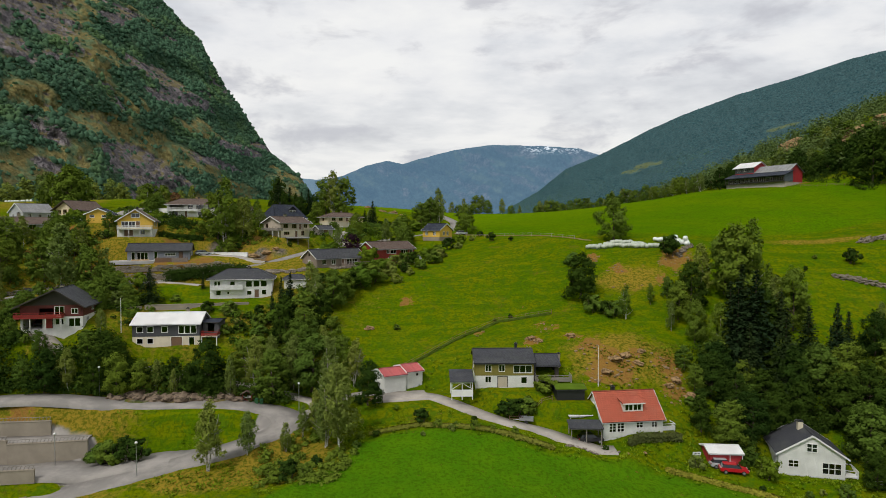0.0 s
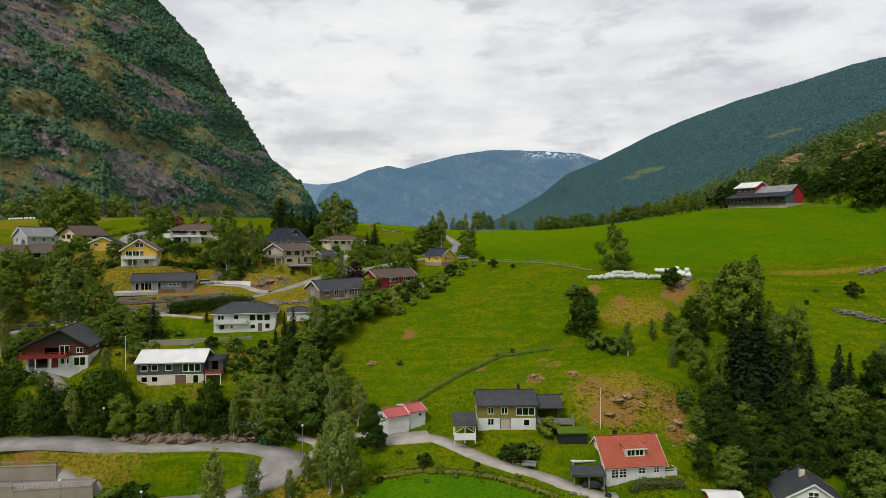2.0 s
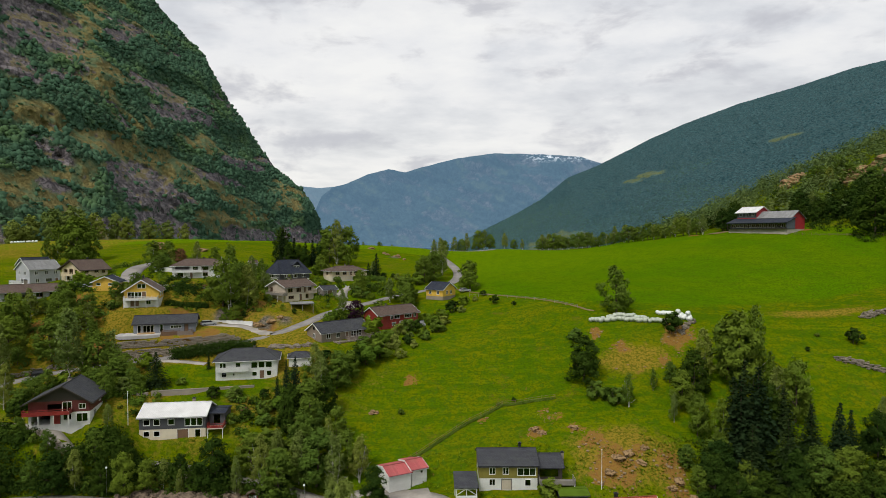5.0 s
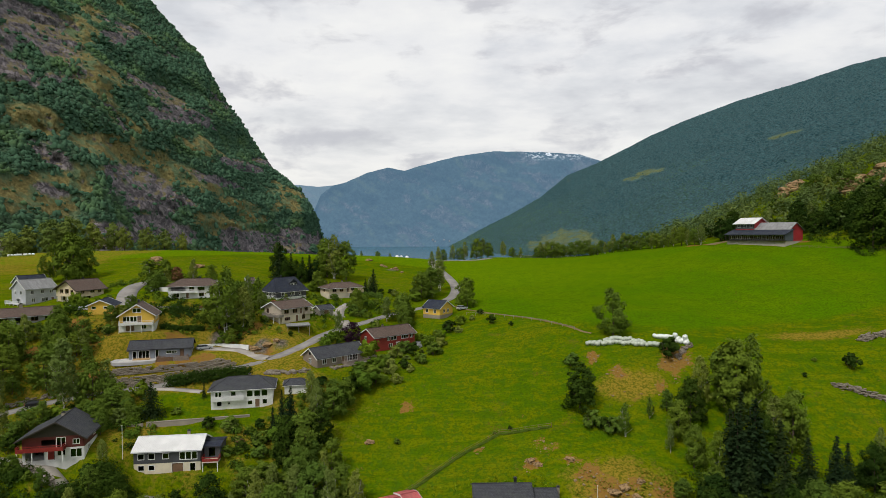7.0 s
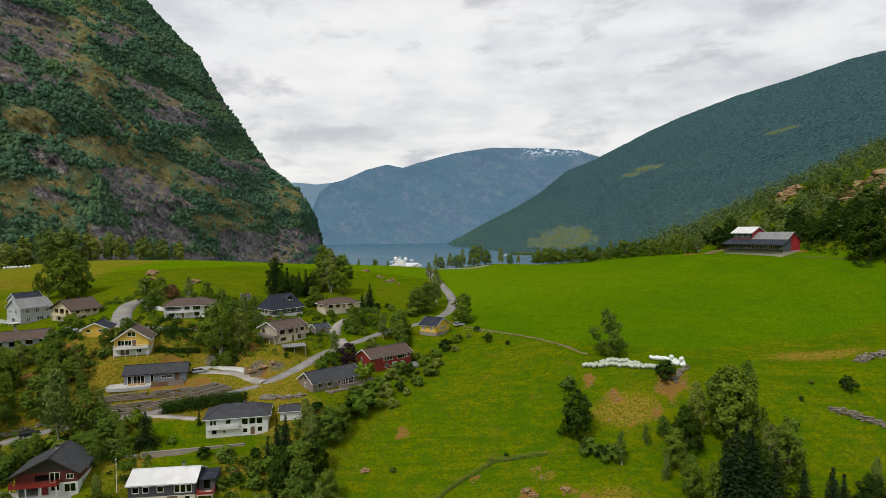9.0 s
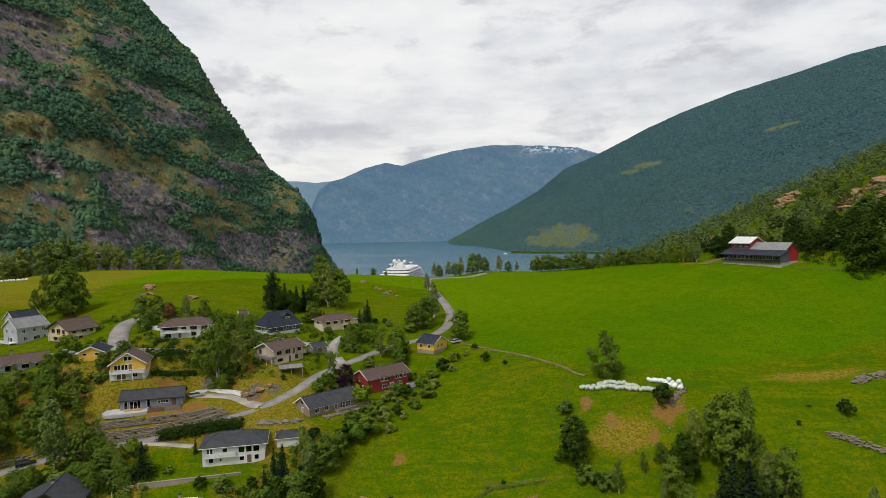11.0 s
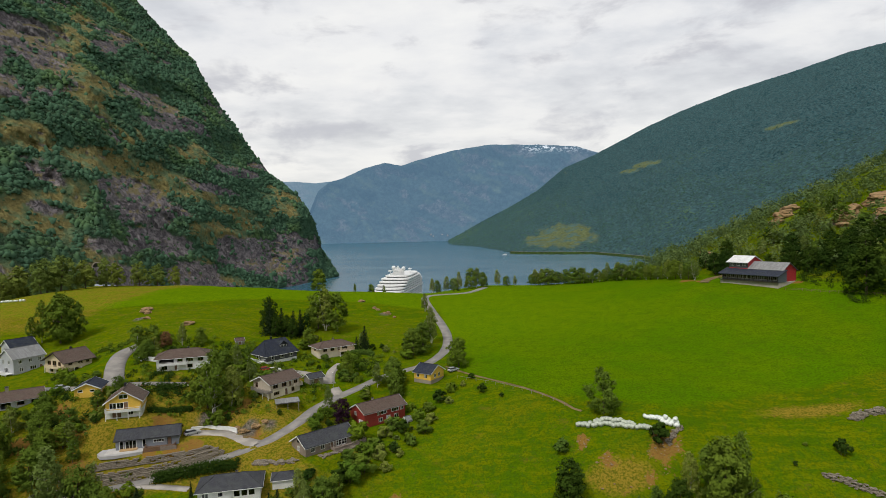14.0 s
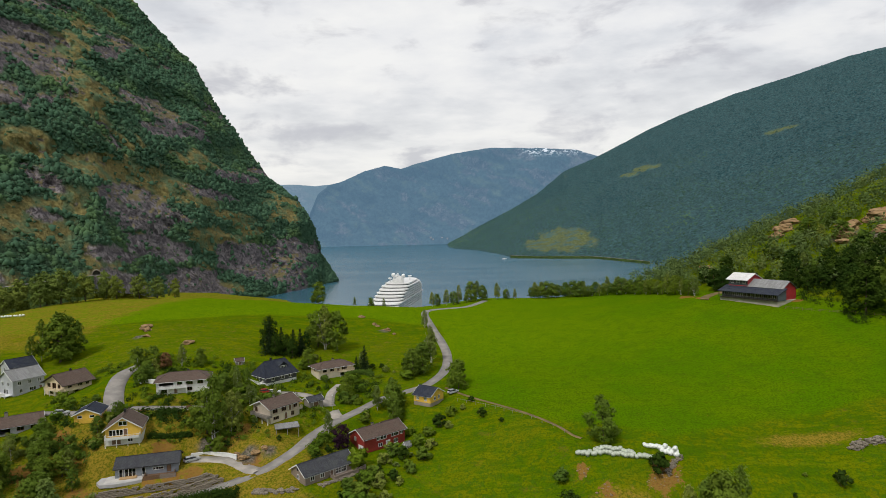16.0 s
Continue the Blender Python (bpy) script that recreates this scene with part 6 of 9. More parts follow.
# yellow house with a white balcony on posts
h = house("house", "yellow gabled house with white balcony on posts", -82.2, 170.8, 66.3, 107, 8.4, 9.0, [(2.2, WHITE), (2.4, YELLOW)], 3.0, R_BROWN,
          [("L", 1.0, 2.7, 1.6, 1.5, "w", 1), ("L", 2.8, 2.7, 1.6, 1.5, "w", 1), ("L", 4.6, 2.4, 1.0, 1.9, "d"), ("L", 1.6, 0.2, 2.2, 1.7, "d"), ("L", 5.6, 0.7, 1.2, 1.1, "w"), ("F", 2, 3.0, 1.2, 1.2, "w"),
           ("B", 2, 3.0, 1.2, 1.2, "w"), ("F", 5, 3.0, 1.2, 1.2, "w")], over=0.6, end=0.7)
gable_window(h, 8.4, 9.0, "L", 3.5, 5.4, 2.0, 1.1, None, 1)
balcony(h, 8.4, 9.0, "L", 0.1, 8.9, 2.25, 1.9, WHITE, drop=2.6)
chimney(h, 5.4, 4.9, 5.6, 8.4, BLACK)
# small yellow garage
h = house("garage", "small yellow wooden garage with a slate roof", -97.6, 177.2, 70.3, 104, 7.6, 6.6, [(2.6, YELLOW)], 1.5, R_NAVY,
          [("L", 1.0, 1.6, 1.1, 0.6, "w", 0), ("L", 4.2, 1.6, 1.1, 0.6, "w", 0), ("F", 1.5, 1.3, 1.0, 0.9, "w"), ("F", 4.5, 0.1, 2.2, 2.0, "d")], over=0.6, end=0.5, door_mat=YELLOW, category="garage")

# cream chalet
h = house("house", "cream chalet with a wide brown gable roof", -123.6, 202.6, 70.9, 64, 9.4, 10.8, [(2.1, CREAM_WOOD), (2.2, CREAM_WOOD)], 2.9, R_BROWN,
          [("L", 1.6, 2.8, 1.6, 1.2, "w", 1), ("L", 4.4, 2.4, 1.8, 1.8, "w", 1), ("L", 7.4, 2.8, 1.2, 1.2, "w"), ("L", 2.4, 0.5, 1.8, 1.3, "w"), ("L", 6.0, 0.1, 2.0, 1.9, "o"), ("F", 1.2, 2.8, 1.2, 1.1, "w"),
           ("F", 4.6, 2.8, 1.4, 1.1, "w"), ("F", 7.4, 2.8, 1.0, 1.1, "w"), ("F", 3.0, 0.3, 1.6, 1.6, "w")], over=0.9, end=1.1, trim=DARK_WOOD, frame_mat=BROWN_WOOD, ridge=0.45)
balcony(h, 9.4, 10.8, "L", 1.6, 10.6, 2.15, 1.4, CREAM_WOOD, drop=1.9)
balcony(h, 9.4, 10.8, "F", 0.0, 5.0, 2.15, 1.2, CREAM_WOOD, drop=1.9)
chimney(h, 5.6, 5.4, 6.2, 7.9, BLACK)
# pale grey two-storey house
h = house("house", "pale grey two-storey house with a grey gable roof", -147.2, 211.4, 69.0, 62, 10.4, 9.0, [(2.7, PALE_GREY), (2.9, PALE_GREY)], 3.0, R_GREY,
          [("L", 2.0, 3.6, 1.0, 1.2, "w"), ("L", 5.6, 3.6, 1.0, 1.2, "w"), ("L", 3.0, 0.5, 2.6, 1.6, "c", 2), ("F", 1.6, 3.7, 1.0, 1.1, "w"), ("F", 5.0, 3.7, 1.0, 1.1, "w"), ("F", 8.2, 3.7, 1.0, 1.1, "w"),
           ("F", 2.0, 0.9, 1.0, 1.2, "w"), ("F", 5.4, 0.9, 2.0, 1.2, "w", 2), ("F", 8.6, 0.1, 1.0, 2.0, "d")], over=0.5, end=0.5)
balcony(h, 10.4, 9.0, "L", 0.5, 8.6, 0.6, 2.6, TRIM, solid=False, drop=1.2)
chimney(h, 3.2, 4.8, 7.2, 8.9, BLACK)
house("house", "white house with a dark roof on the slope", -160, 228, 70.4, 58, 9.0, 8.0, [(2.6, PALE_GREY), (2.4, PALE_GREY)], 2.6, R_NAVY, [("F", 2, 3.4, 1.0, 1.2, "w"), ("F", 5.5, 3.4, 1.0, 1.2, "w"), ("L", 3, 3.4, 1.2, 1.2, "w")])
# low brown-roofed bungalow
h = house("house", "low bungalow with a wide brown roof", -128.4, 171.0, 67.6, 36, 15.0, 8.6, [(2.6, PALE_GREY)], 1.7, R_BROWN,
          [("F", 1.5, 0.9, 1.8, 1.2, "w"), ("F", 5.0, 0.3, 2.4, 1.9, "o"), ("F", 9.0, 0.9, 1.6, 1.2, "w"), ("F", 12.4, 0.9, 1.4, 1.2, "w"), ("R", 3, 0.9, 1.6, 1.2, "w")], over=0.9, end=0.9, frame_mat=BROWN_WOOD)
chimney(h, 6.6, 4.6, 3.8, 5.6, CONCRETE, 0.9)

# the barn with its veranda
BL, BW = 26.5, 13.5
SLATE_BOARD = painted("slate_blue_boards", (0.095, 0.110, 0.140), board=0.18)
BARN_BASE = painted("pale_cast_concrete", (0.40, 0.36, 0.31), 0.9)
barn = thing("barn", turned(136.2, 290.0, 86.9, -59) @ Matrix.Diagonal((1.06, 1.17, 1.17, 1)), "red barn with dark lean-to veranda on a concrete base", "barn")
bm = bmesh.new()
box(bm, 0, BL, 0, BW, -3, 2.4)
part("base_wall", bm, BARN_BASE, barn)
for i in range(7):
    bm = bmesh.new()
    box(bm, 0.6 + i * 4.2, 1.0 + i * 4.2, -0.16, -0.004, -1.5, 2.3)
    part("buttress", bm, BARN_BASE, barn)
bm = bmesh.new()
box(bm, -0.2, BL + 0.2, -0.9, 0.4, 2.4, 2.62)
part("veranda_floor", bm, DARK_WOOD, barn)
bm = bmesh.new()
box(bm, -0.2, BL + 0.2, -0.9, -0.82, 3.45, 3.55)
box(bm, -0.2, BL + 0.2, -0.88, -0.84, 2.95, 3.02)
part("veranda_rail", bm, DARK_WOOD, barn)
for i in range(14):
    bm = bmesh.new()
    box(bm, -0.1 + i * 2.03, 0.06 + i * 2.03, -0.9, -0.76, 2.62, 4.75)
    part("veranda_post", bm, DARK_WOOD, barn)
bm = bmesh.new()
wall_sheet(bm, (0, 1.3), (1, 0), (0, -1), BL, 2.4, 4.9, [(0.5 + k * 1.9, 3.2, 1.5, 1.2) for k in range(13)])
box(bm, BL - 0.2, BL, 1.3, 4.6, 2.4, 4.9)
box(bm, 0, 0.2, 1.3, 4.6, 2.4, 4.9)
part("veranda_wall", bm, SLATE_BOARD, barn)
bm = bmesh.new()
prism(bm, [(-0.6, 2.5), (-0.6, 4.8), (5.0, 6.6), (5.0, 2.5)], BL - 0.02, BL + 0.2)
part("end_wall", bm, SLATE_BOARD, barn, "slate-blue boarded end wall")
for k in range(13):
    window_unit(barn, (0, 1.3), (1, 0), (0, -1), 0.5 + k * 1.9, 3.2, 1.5, 1.2, TRIM, 1)
bm = bmesh.new()
uvl = bm.loops.layers.uv.new("courses")
slab(bm, uvl, (-0.5, -1.3, 4.85), (BL + 0.6, -1.3, 4.85), (BL + 0.6, 5.2, 7.0), (-0.5, 5.2, 7.0), 0.2)
part("lean_to_roof", bm, R_NAVY, barn)
bm = bmesh.new()
box(bm, 10.0, BL - 1.0, 4.6, BW, 2.4, 6.6)
prism(bm, [(4.6, 6.6), (4.6, 6.9), (8.6, 9.4), (BW, 6.6)], 10.0, BL - 1.0)
part("barn_wall", bm, BARN_RED, barn)
bm = bmesh.new()
uvl = bm.loops.layers.uv.new("courses")
slab(bm, uvl, (10.0, 4.0, 6.75), (BL - 0.4, 4.0, 6.75), (BL - 0.4, 8.6, 9.65), (10.0, 8.6, 9.65), 0.15)
slab(bm, uvl, (BL - 0.4, BW + 0.6, 6.4), (10.0, BW + 0.6, 6.4), (10.0, 8.6, 9.65), (BL - 0.4, 8.6, 9.65), 0.15)
part("barn_roof", bm, R_GREY, barn)
bm = bmesh.new()
box(bm, 1.0, 10.0, 4.4, BW, 2.4, 9.4)
prism(bm, [(4.4, 9.4), (8.9, 11.5), (BW, 9.4)], 1.0, 10.0)
part("tower_wall", bm, BARN_RED, barn)
for k in range(3):
    window_unit(barn, (1.0, 4.4), (1, 0), (0, -1), 1.0 + k * 2.8, 7.9, 1.4, 0.9, TRIM, 1)
bm = bmesh.new()
box(bm, 1.0, 10.0, 4.37, 4.395, 7.0, 9.3)
part("tower_cladding", bm, CHARCOAL, barn, "dark boarded strip under the eave")
bm = bmesh.new()
uvl = bm.loops.layers.uv.new("courses")
slab(bm, uvl, (0.2, 3.3, 9.15), (10.6, 3.3, 9.15), (10.6, 8.9, 11.75), (0.2, 8.9, 11.75), 0.18)
slab(bm, uvl, (10.6, BW + 0.9, 9.2), (0.2, BW + 0.9, 9.2), (0.2, 8.9, 11.75), (10.6, 8.9, 11.75), 0.18)
part("tower_roof", bm, R_WHITE, barn)


# ---- trees and shrubs ----
def trunk_mesh(height, r, limbs, seed, bend=0.3, stems=1):
    rs = random.Random(seed)
    bm = bmesh.new()
    for s in range(stems):
        ox, oy = (rs.uniform(-0.5, 0.5), rs.uniform(-0.5, 0.5)) if stems > 1 else (0, 0)
        lx, ly = ox * 2.4, oy * 2.4
        p, pts = Vector((ox * 0.5, oy * 0.5, -0.5)), []
        for i in range(7):
            k = i / 6
            pts.append((Vector((ox * 0.5 + lx * k + bend * math.sin(3 * k + seed), oy * 0.5 + ly * k + bend * math.cos(2 * k + seed) * k, -0.5 + (height + 0.5) * k)), r * (1 - 0.85 * k)))
        for (a, ra), (b, rb) in zip(pts, pts[1:]):
            rod(bm, a, b, ra, rb, 5)
        for _ in range(limbs):
            k = rs.uniform(0.3, 0.85)
            a, ra = pts[int(k * 6)]
            ang, ln = rs.uniform(0, 6.28), height * rs.uniform(0.16, 0.32) * (1.1 - k * 0.6)
            b = a + Vector((math.cos(ang) * ln, math.sin(ang) * ln, ln * rs.uniform(0.5, 1.0)))
            mid = a.lerp(b, 0.5) + Vector((0, 0, -0.08 * ln))
            rod(bm, a, mid, ra * 0.5, ra * 0.33, 4)
            rod(bm, mid, b, ra * 0.33, ra * 0.1, 4)
    return bm


def make_tree(name, label, seed, height, blobs, leaves, size, leaf_mat, bark_mat, r, limbs=9, droop=0.0, stems=1, trunk_top=0.82, category="tree"):
    t = thing(name, pose(0, 0, 0), label, category)
    part("trunk", trunk_mesh(height * trunk_top, r, limbs, seed, stems=stems), bark_mat, t)
    crown = new("crown", quads_mesh("crown", crown_of(blobs, leaves, size, seed, droop), leaf_mat, 3))
    crown.parent = t
    return t


def boughs(rs, n, rx, z0, z1, r0, r1, sub=9, taper=0.0, flat=0.85):
    """Boughs set round a stem, each a cluster of small lumps that look outwards."""
    out = []
    for i in range(n):
        k = min(1.0, max(0.0, (i + rs.uniform(0.1, 0.9)) / n))
        z = z0 + (z1 - z0) * k
        reach = rx * math.sqrt(max(0.06, 1 - (2 * k - 0.8) ** 2 * 0.72)) * (1 - taper * k)
        a, d = i * 2.4 + rs.uniform(-0.5, 0.5), reach * rs.uniform(0.45, 1.0)
        x, y, big = d * math.cos(a), d * math.sin(a), rs.uniform(r0, r1) * (1 - 0.45 * taper * k)
        for _ in range(sub):
            v = Vector((rs.gauss(0, 1) + 0.5 * math.cos(a), rs.gauss(0, 1) + 0.5 * math.sin(a), rs.gauss(0.3, 1))).normalized() * big * rs.uniform(0.45, 0.95)
            r = big * rs.uniform(0.3, 0.56)
            out.append((x + v.x, y + v.y, z + v.z * flat, r, r * flat))
    return out


def birch(seed, mat=None, label="slender birch tree with light green hanging foliage", k=1.0):
    rs = random.Random(seed)
    b = boughs(rs, 26, 1.85, 2.1, 9.4, 0.7, 1.15, 8, 0.62, 1.3)
    return make_tree("birch_tree", label, seed, 10.0, b, int(6600 * k), 0.19 / k ** 0.45, mat or L_BIRCH, B_BIRCH, 0.12, 13, 0.5, 1 + seed % 2)


def broadleaf(seed, mat=None, label="rounded leafy tree with dense green crown", bushy=False, k=1.0):
    rs = random.Random(seed)
    b = boughs(rs, 20, 2.7, 0.7 if bushy else 1.1, 8.8, 1.15, 1.8, 9, 0.35)
    return make_tree("broadleaf_tree", label, seed, 10.0, b, int(8400 * k), 0.265 / k ** 0.45, mat or L_BROAD, B_DARK, 0.22, 12, 0.15, 1)


def shrub(seed, mat=None, name="shrub", label="dense green garden shrub", k=1.0):
    rs = random.Random(seed)
    b = boughs(rs, 7, 1.05, 0.5, 2.3, 0.5, 0.85, 6, 0.25)
    t = thing(name, pose(0, 0, 0), label, "shrub")
    bm = bmesh.new()
    for i in range(5):
        a = i * 1.256 + rs.uniform(-0.4, 0.4)
        rod(bm, (0.1 * math.cos(a), 0.1 * math.sin(a), -0.4), (0.9 * math.cos(a), 0.9 * math.sin(a), rs.uniform(1.2, 2.1)), 0.05, 0.015, 5)
    part("stem", bm, B_DARK, t)
    crown = new("crown", quads_mesh("crown", crown_of(b, int(1900 * k), 0.24 / k ** 0.5, seed, 0.1, 0.25), mat or L_GARDEN, 3))
    crown.parent = t
    return t


def spruce(seed, wide=1.0, label="tall dark green spruce", k=1.0):
    rs = np.random.RandomState(seed)
    t = thing("spruce_tree", pose(0, 0, 0), label, "tree")
    bm = bmesh.new()
    rod(bm, (0, 0, -0.5), (0, 0, 9.9), 0.19, 0.02, 7)
    part("trunk", bm, B_DARK, t)
    c, nr = [], []
    for i in range(24):
        k = i / 23
        z = 0.6 + 9.1 * k
        reach = wide * 2.1 * (1 - k) ** 0.85 + 0.12
        arms = int(11 - 5 * k)
        for j in range(arms):
            a = 6.283 * (j + 0.5 * (i % 2) + 0.35 * rs.rand()) / arms
            ln = reach * (0.75 + 0.4 * rs.rand())
            m = max(4, int(ln / 0.10))
            for q in range(m):
                f = (q + 0.6) / m
                c.append((ln * f * math.cos(a) + 0.1 * rs.normal(), ln * f * math.sin(a) + 0.1 * rs.normal(), z - 0.38 * ln * f * f + 0.12 * rs.normal()))
                nr.append((0.25 * math.cos(a), 0.25 * math.sin(a), 1.0))
    crown = new("crown", quads_mesh("crown", leaf_facets(np.array(c), np.array(nr), 0.30, rs, 0.5), L_SPRUCE, 3))
    crown.parent = t
    return t


USED = {}
tree_rs = random.Random(11)


def plant(kinds, spots, base=10.0, squash=(0.9, 1.2), lift=0.0):
    """Places copies of trees on the ground: spots are (x, y, height)."""
    for i, (x, y, hgt) in enumerate(spots):
        if base > 5 and road_gap(x, y) < 0.0:
            continue
        make = kinds[i % len(kinds)]
        detail = 0.8 if y < 128 else 0.5 if y < 200 else 0.32
        key = (make, detail)
        s = hgt / base
        wide = s * tree_rs.uniform(*squash)
        m = pose(x, y, on_ground(x, y) - 0.05 + lift, 0, 0, tree_rs.uniform(0, 360)) @ Matrix.Diagonal((wide, wide, s, 1))
        if key not in USED:
            ob = make[0](*make[1:], k=detail)
            USED[key] = ob
            ob.matrix_world = m
        else:
            src = USED[key]
            keep = src.matrix_basis.copy()
            src.matrix_basis = Matrix.Identity(4)
            ob = copy_thing(src, m)
            src.matrix_basis = keep


BIRCHES = [(birch, 1), (birch, 2), (birch, 3)]
BROADS = [(broadleaf, 11), (broadleaf, 12), (broadleaf, 13)]
DARKS = [(broadleaf, 21, L_DARK, "dark green leafy tree with a dense crown"), (broadleaf, 22, L_DARK, "dark green leafy tree with a dense crown")]
WOODY = [BROADS[0], DARKS[0], BROADS[1], BIRCHES[1], DARKS[1], BROADS[2]]
MIXED = [BIRCHES[0], BROADS[0], BIRCHES[1], BROADS[1], BIRCHES[2], BROADS[2]]
SPRUCES = [(spruce, 31), (spruce, 32, 1.25)]
SHRUBS = [(shrub, 41), (shrub, 42, L_BROAD), (shrub, 43, L_BIRCH), (shrub, 44, L_DARK)]
VILLAGE = [(shrub, 41), (shrub, 42, L_BROAD), (shrub, 43, L_BIRCH), (shrub, 44, L_DARK), (shrub, 45)]
DARK_SHRUBS = [(shrub, 44, L_DARK), (shrub, 42, L_BROAD)]

# lower bank and hairpin
plant(BIRCHES, [(-36.3, 92.4, 10.9), (-31.4, 96.0, 7.2), (-25.8, 97.5, 5.0), (-23.8, 101.5, 5.4), (-17.1, 97.8, 14.7), (-19.6, 99.2, 12.1), (-21.9, 103.0, 7.7), (-18.5, 105.4, 8.0), (-20.5, 107, 9)])
plant([DARKS[0], BROADS[0], BIRCHES[1], DARKS[1], BROADS[2]], [(-74.4, 111.8, 8.2), (-79, 112.2, 5.6), (-70.9, 112.6, 8.6), (-66.2, 113.2, 6.5), (-61.9, 113.6, 9.0), (-45.6, 116.0, 10.3), (-58.0, 114.7, 6.3), (-55.2, 115.6, 5.8), (-84, 111.2, 6.2), (-88, 110.6, 6), (-93, 112, 6.4), (-68.5, 115.5, 6.4)])
plant(MIXED, [(-36.6, 116.4, 11.1),
              (-33.0, 115.6, 10.1), (-30.0, 120.6, 11.2), (-26.5, 120.6, 12.3), (-22.3, 117.9, 12.6), (-17.7, 114.3, 9.0), (-17.5, 119.6, 9.4),
              (-40.5, 122.4, 8), (-35, 122.6, 9), (-30, 125, 9), (-25, 125, 8)])
plant([DARKS[0], BROADS[1], DARKS[1]], [(-63.5, 116.4, 6.0), (-77.0, 114.2, 4.6), (-49.4, 116.0, 4.5), (-52.8, 117.4, 4.0), (-83.0, 115, 4.2)])
plant(BROADS, [(-20.5, 121.5, 8.5), (-24, 129, 8), (-28.6, 130.5, 7)])
plant(SPRUCES, [(-37.6, 139.5, 9.0), (-35.4, 139.0, 10.5), (-38.9, 136.4, 7.0)], squash=(0.7, 0.9))
plant([DARKS[0], BROADS[0], DARKS[1]], [(-34.4, 130.5, 10.5), (-30.6, 132.4, 11.0), (-28.0, 136.0, 9.5)])
plant([(spruce, 33, 1.7, "broad dark green garden spruce")], [(-67.8, 138.8, 8.2)], squash=(1.25, 1.25))
plant([(spruce, 32, 1.25)], [(-58.2, 145.6, 4.2)], squash=(0.6, 0.6))
plant([(broadleaf, 23, L_DARK, "dark green rounded tree beside the drive", True)], [(-13.4, 107.9, 8.6)])
plant(BIRCHES, [(-72.4, 110.9, 9.4), (-64.0, 111.9, 8.6), (-58.6, 112.6, 7.0), (-81.2, 110.2, 7.6), (-40.8, 114.6, 8.2), (-51.6, 114.2, 5.6)], squash=(0.7, 0.9))
# the left of the village
plant(MIXED, [(-96, 129.0, 9.7), (-98.5, 148.0, 10.7), (-87.9, 138.5, 17.5), (-82.7, 140.8, 11.9), (-80.6, 143.0, 10.8), (-112.2, 154.3, 13.1), (-114.2, 163.5, 8.5), (-75.6, 131.2, 7.3), (-68.6, 120.2, 5.0),
              (-104.8, 160.8, 9.1), (-105.5, 140.3, 13.8), (-99.0, 152.5, 9), (-92, 148.6, 7.5), (-108, 147, 11), (-118, 150, 12), (-112, 133, 11), (-120, 141, 12), (-101, 157, 8), (-96.5, 160.6, 7.5), (-93.5, 157, 6)])
plant(BROADS, [(-77.2, 131.4, 6.5), (-74.2, 129.4, 5.5), (-80, 133.5, 6), (-89.2, 132.8, 6.0), (-99.4, 166.0, 6.5), (-105.6, 166.4, 7.5), (-110.2, 171.4, 7.0)])
# between the houses and the pasture
plant(MIXED, [(-29.9, 141.5, 11.0), (-26.4, 144.4, 9.6), (-32.0, 145.4, 9.9), (-24.2, 147.5, 7.6), (-29.4, 196.8, 10.1), (-37.2, 178.4, 12.6), (-32.4, 186.0, 7.5), (-30.8, 213.5, 9.1),
              (-22.6, 212.0, 9.6), (-14.0, 204.6, 11.5), (-29.3, 240.3, 6.8), (-49.5, 236.4, 8.5), (-48.6, 213.9, 8.6), (-12.6, 200.4, 8), (-19.5, 205.6, 8.5)])
plant([(birch, 7, L_BROAD, "tall leafy birch in a village garden"), BIRCHES[1], BROADS[1]], [(-64.2, 177.8, 20.0), (-59.8, 180.2, 13.4), (-67.4, 180.4, 14.1), (-63.9, 207.0, 8.8), (-66.5, 205.0, 9.8), (-70.5, 203.8, 7.0), (-62.0, 184.4, 10)])
plant([(broadleaf, 24, L_PURPLE, "dark purple copper-leaved tree")], [(-27.4, 181.0, 7.8)])
plant([(spruce, 31), (spruce, 32, 1.25)], [(-27.6, 236.6, 10.6), (-30.4, 234.2, 7.1), (-44.6, 236.4, 5.1), (-67.3, 246.5, 13.5), (-63.0, 248.2, 10.8), (-59.1, 251.8, 9.2), (-55.4, 248.6, 11)], squash=(1.1, 1.5))
plant(DARKS, [(-68.6, 250.6, 14.5), (-64.4, 244.4, 9.5), (-60.4, 246.4, 9), (-54, 251, 9), (-57.5, 244.5, 8.5)], squash=(0.7, 1.0))
# the top of the hill
plant([(birch, 8, L_BROAD, "tall grey-green leafy tree on a bank"), BROADS[0]], [(-158.1, 243.3, 17.3), (-149.6, 241.9, 21.0), (-154.4, 246.0, 17.2), (-147.2, 244.6, 18.0), (-160.6, 240.4, 12.0)], squash=(0.8, 1.0))
plant([BROADS[2], BROADS[0], BIRCHES[0]], [(-105.4, 215.9, 10.1), (-101.4, 219, 9), (-46.6, 256.5, 19.2), (-50.2, 258.6, 16.5), (-42.2, 257.6, 17.4),
                                         (-92.6, 222.6, 8.5), (-86.6, 224.4, 7.0), (-4.9, 236.0, 12.3), (-1.8, 246.2, 15.2), (-8.8, 233.2, 11.1), (8.4, 219.0, 11.4), (-5.9, 299.1, 9.2), (-3.6, 256, 8), (-2.4, 263.5, 6.5)])
plant([(broadleaf, 25, L_RUST, "small garden tree with rusty leaves")], [(-97.4, 219.4, 6.4)])
# pasture
plant([(broadleaf, 26, L_BROAD, "tall leafy birch standing alone by the bales")], [(47.0, 166.9, 13.4)])
